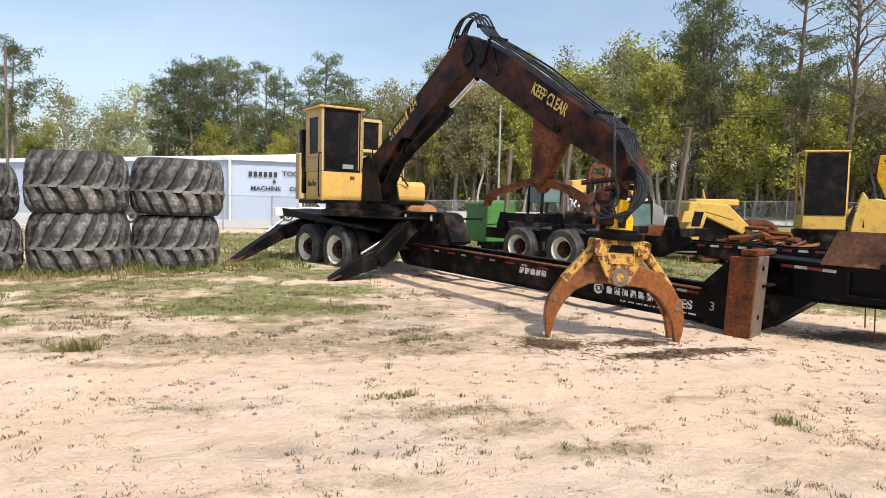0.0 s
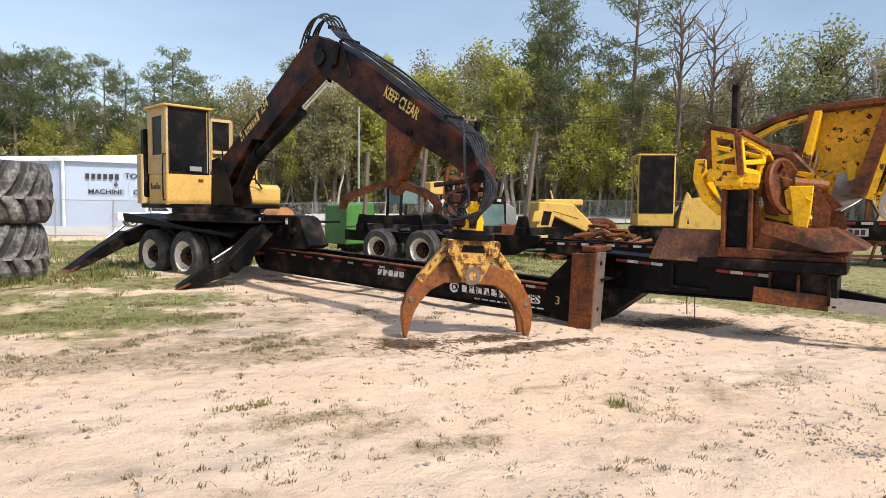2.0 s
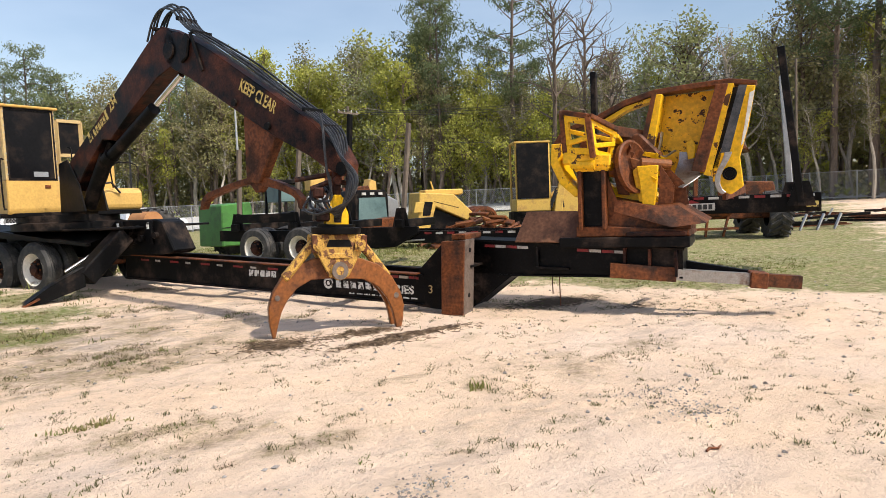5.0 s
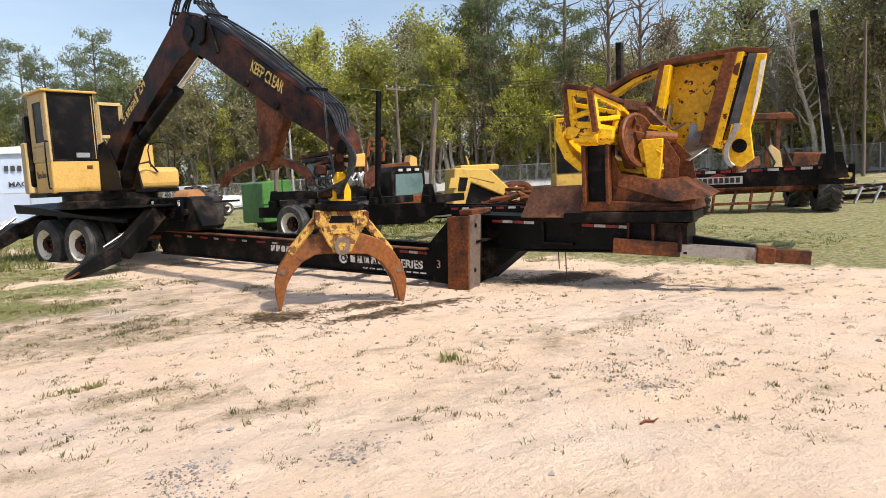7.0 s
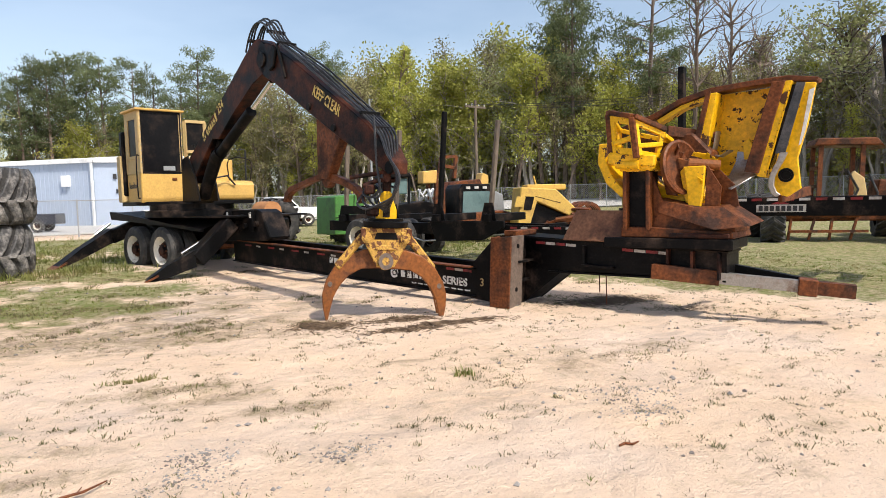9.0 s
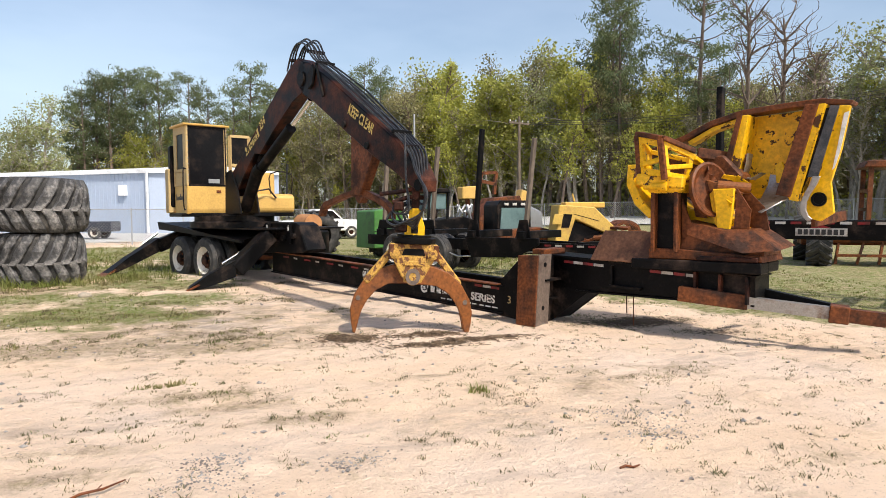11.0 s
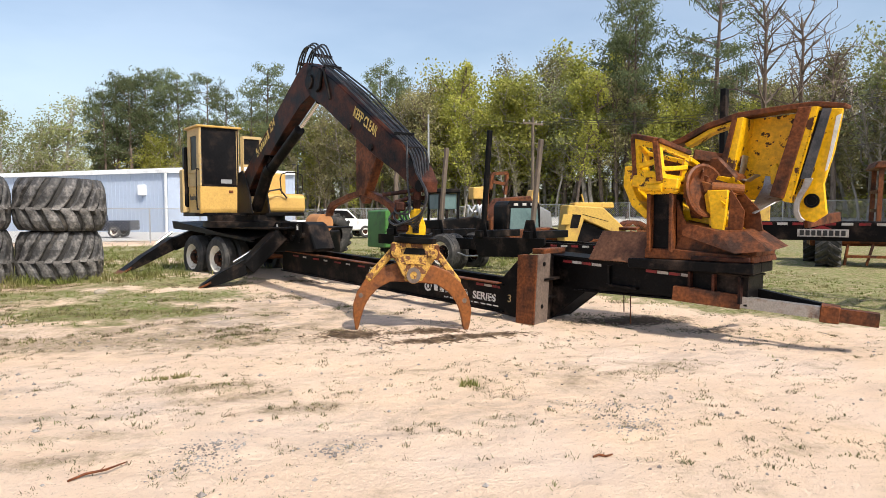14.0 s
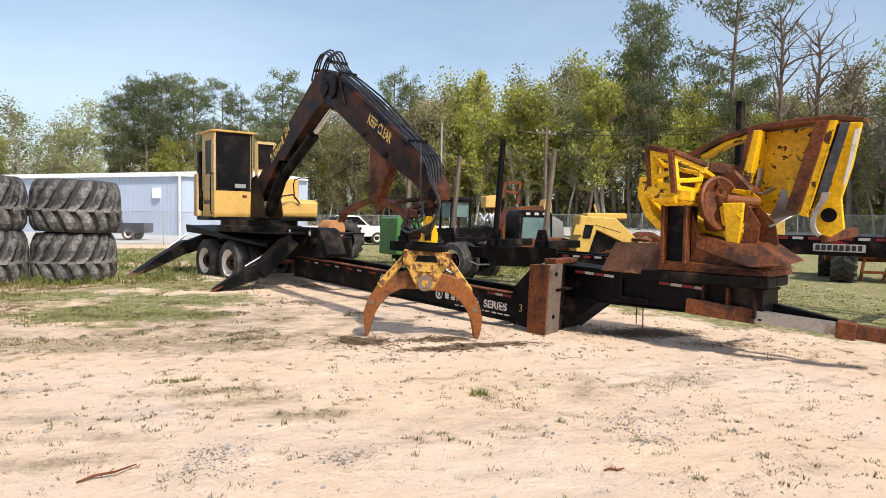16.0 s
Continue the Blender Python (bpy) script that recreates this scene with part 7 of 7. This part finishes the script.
blades("grass", spots, M_GRASS, 0.065, "short patchy green grass on the sand", 7, 0.9, 0.007)
while len(dry) < 5600:
    x, y = rs.uniform(-7, 12), rs.uniform(0.8, 14)
    c = 0.62 * weedy_of(x, y) + 0.75 * noise.noise((x * 1.3, y * 1.9, 4.0)) + 0.5 * noise.noise((x * 4.0, y * 4.0, 7.0))
    if c > 0.46 or rs.rand() < 0.012:
        dry.append((x, y, rs.uniform(0.3, 1.0) * (0.75 if y < 7 else 1.15)))
dry = [(rs.uniform(-3.5, 9), rs.uniform(1.5, 7.5), rs.uniform(0.2, 0.6)) for _ in range(900)] + dry
cut = int(len(dry) * 0.75)
blades("dry_weed", dry[:cut], M_DRY, 0.042, "small dry brown weed tufts scattered over the sand", 9, 1.8, 0.0036, 0.6)
sprigs = []
while len(sprigs) < 1500:
    x, y = rs.uniform(-4, 9.5), rs.uniform(1.3, 7.6)
    if noise.noise((x * 0.7, y * 0.9, 41.0)) + 0.6 * noise.noise((x * 2.2, y * 2.2, 43.0)) > rs.uniform(-0.35, 0.55):
        sprigs.append((x, y, rs.uniform(0.35, 1.0)))
blades("weed_sprig", sprigs, leaf("dull_weed_leaves", (0.15, 0.135, 0.06), (0.1, 0.1, 0.04), 0.2), 0.038, "tiny dull olive weed sprigs dotted over the sand", 13, 1.3, 0.0036, 0.4)
mixed = dry[cut:] + [(x, y, k) for x, y, k in ((rs.uniform(-5, 10), rs.uniform(1.4, 9), rs.uniform(0.25, 0.9)) for _ in range(420))]
blades("green_weed", mixed, M_GRASS, 0.04, "small green weeds scattered over the sand", 10, 1.3, 0.0038, 0.5)
clumps = [(-2.44 + rs.normal() * 0.1, 6.95 + rs.normal() * 0.06, rs.uniform(0.3, 0.65)) for _ in range(22)] + [(3.26 + rs.normal() * 0.04, 4.02 + rs.normal() * 0.03, rs.uniform(0.2, 0.35)) for _ in range(6)] + [(0.56 + rs.normal() * 0.16, 5.04 + rs.normal() * 0.05, rs.uniform(0.1, 0.2)) for _ in range(22)]
for cx, cy, r, n in ((-2.6, 12.85, 0.8, 110), (-4.1, 12.35, 0.8, 90), (-5.6, 12.1, 0.8, 90), (-1.6, 13.4, 0.8, 100), (-2.4, 18.5, 4.0, 400), (-6, 30, 8, 500), (0.5, 16.5, 2.5, 350), (7, 17, 4, 500)):
    for _ in range(n):
        x, y = cx + rs.normal() * r, cy + rs.normal() * r * 0.3
        tall.append((x, y, rs.uniform(0.25, 0.6) + 0.9 * max(0.0, noise.noise((x * 2.3, y * 2.3, 31.0)))))
blades("tall_grass", tall + clumps, M_GRASS, 0.27, "tangled grass and weeds along the yard's edge", 9, 0.95, 0.007)

vs, fs = [], []
CRUSHED = ((1.08, 2.6, 0.13), (1.1, 2.93, 0.1), (4.2, 3.0, 0.16), (4.1, 2.6, 0.12), (-1.23, 5.0, 0.16), (1.96, 2.7, 0.1))
for k in range(7700):
    x, y = rs.uniform(-6, 11), rs.uniform(0.6, 11)
    if k < 1200:
        cx, cy, r = CRUSHED[k % len(CRUSHED)]
        x, y = cx + rs.normal() * r * 1.3, cy + rs.normal() * r
    c = 1.0 if k < 1200 else noise.noise((x * 0.8, y * 1.3, 11.0)) + 0.5 * noise.noise((x * 2.5, y * 2.5, 13.0))
    if c < 0.05 and rs.rand() > 0.12:
        continue
    r = 0.004 + 0.01 * rs.rand() ** 2 if k < 1200 else 0.004 + 0.024 * rs.rand() ** 6
    z = relief(x, y) + r * 0.2
    i = len(vs)
    q = rs.uniform(0.6, 1.3, (6,)) * r
    vs += [(x + q[0], y, z), (x - q[1], y, z), (x, y + q[2], z), (x, y - q[3], z), (x, y, z + q[4] * 0.7), (x, y, z - q[5])]
    fs += [(i, i + 2, i + 4), (i + 2, i + 1, i + 4), (i + 1, i + 3, i + 4), (i + 3, i, i + 4), (i + 2, i, i + 5), (i + 1, i + 2, i + 5), (i + 3, i + 1, i + 5), (i, i + 3, i + 5)]
me = bpy.data.meshes.new("gravel")
me.from_pydata(vs, [], fs)
me.materials.append(mat("grey_gravel", (0.34, 0.32, 0.3), 0.9, 0, (0.12, 0.1, 0.09), 5, 0.4, 0.6, 0.1, 0.3, 20))
tagged(new("gravel", me), "loose grey gravel and clods on the sand", "gravel", kind="stuff")
vs, fs = [], []
for cx, cy, rx, ry in MULCH:
    for _ in range(420):
        x, y = cx + rs.normal() * rx * 0.6, cy + rs.normal() * ry * 0.6
        z = relief(x, y)
        a, ln, w = rs.uniform(0, 6.28), rs.uniform(0.02, 0.09), rs.uniform(0.003, 0.009)
        dx, dy, i = math.cos(a) * ln, math.sin(a) * ln, len(vs)
        t = rs.uniform(-0.01, 0.03)
        vs += [(x - dx - dy / ln * w, y - dy + dx / ln * w, z), (x - dx + dy / ln * w, y - dy - dx / ln * w, z), (x + dx, y + dy, z + t), (x, y, z + w * 1.6)]
        fs += [(i, i + 1, i + 2), (i, i + 3, i + 1), (i + 1, i + 3, i + 2), (i + 2, i + 3, i)]
me = bpy.data.meshes.new("bark_litter")
me.from_pydata(vs, [], fs)
me.materials.append(mat("dark_bark_litter", (0.1, 0.065, 0.04), 0.95, 0, (0.2, 0.14, 0.09), 8, 0.4, 0.6, 0.1, 0.3, 30))
tagged(new("bark_litter", me), "dark bark litter heaped on the sand under the grapple", "litter", kind="stuff")


def stick_at(x, y, turn, ln):
    ob = thing("stick", pose(x, y, relief(x, y) + 0.008, 0, 0, turn), "dry brown stick lying on the sand", "stick")
    bm = B()
    tube(bm, [(0, 0, 0), (ln * 0.3, 0.015, 0.006), (ln * 0.6, -0.01, 0.004), (ln, 0.02, 0.003)], [0.007, 0.009, 0.008, 0.004], 6)
    tube(bm, [(ln * 0.5, -0.005, 0.004), (ln * 0.66, 0.05, 0.006)], [0.005, 0.003], 5)
    part("stem", bm, M_RUST, ob)


stick_at(0.36, 2.5, 37, 0.36)
stick_at(3.52, 2.09, -6, 0.14)


rock = thing("rock", pose(-1.5, 11.2, relief(-1.5, 11.2) - 0.03), "pale rounded stone lying in the grass", "rock")
bm = B()
bmesh.ops.create_icosphere(bm, subdivisions=2, radius=0.09)
for v in bm.verts:
    v.co = Vector((v.co.x * 1.3, v.co.y, v.co.z * 0.7 + 0.05)) * (1 + 0.18 * noise.noise(v.co * 9))
part("stone", bm, mat("tan_stone", (0.36, 0.31, 0.24), 0.9, 0, (0.25, 0.21, 0.16), 9, 0.45, 0.65, 0.3, 0.25, 50), rock, smooth=True)
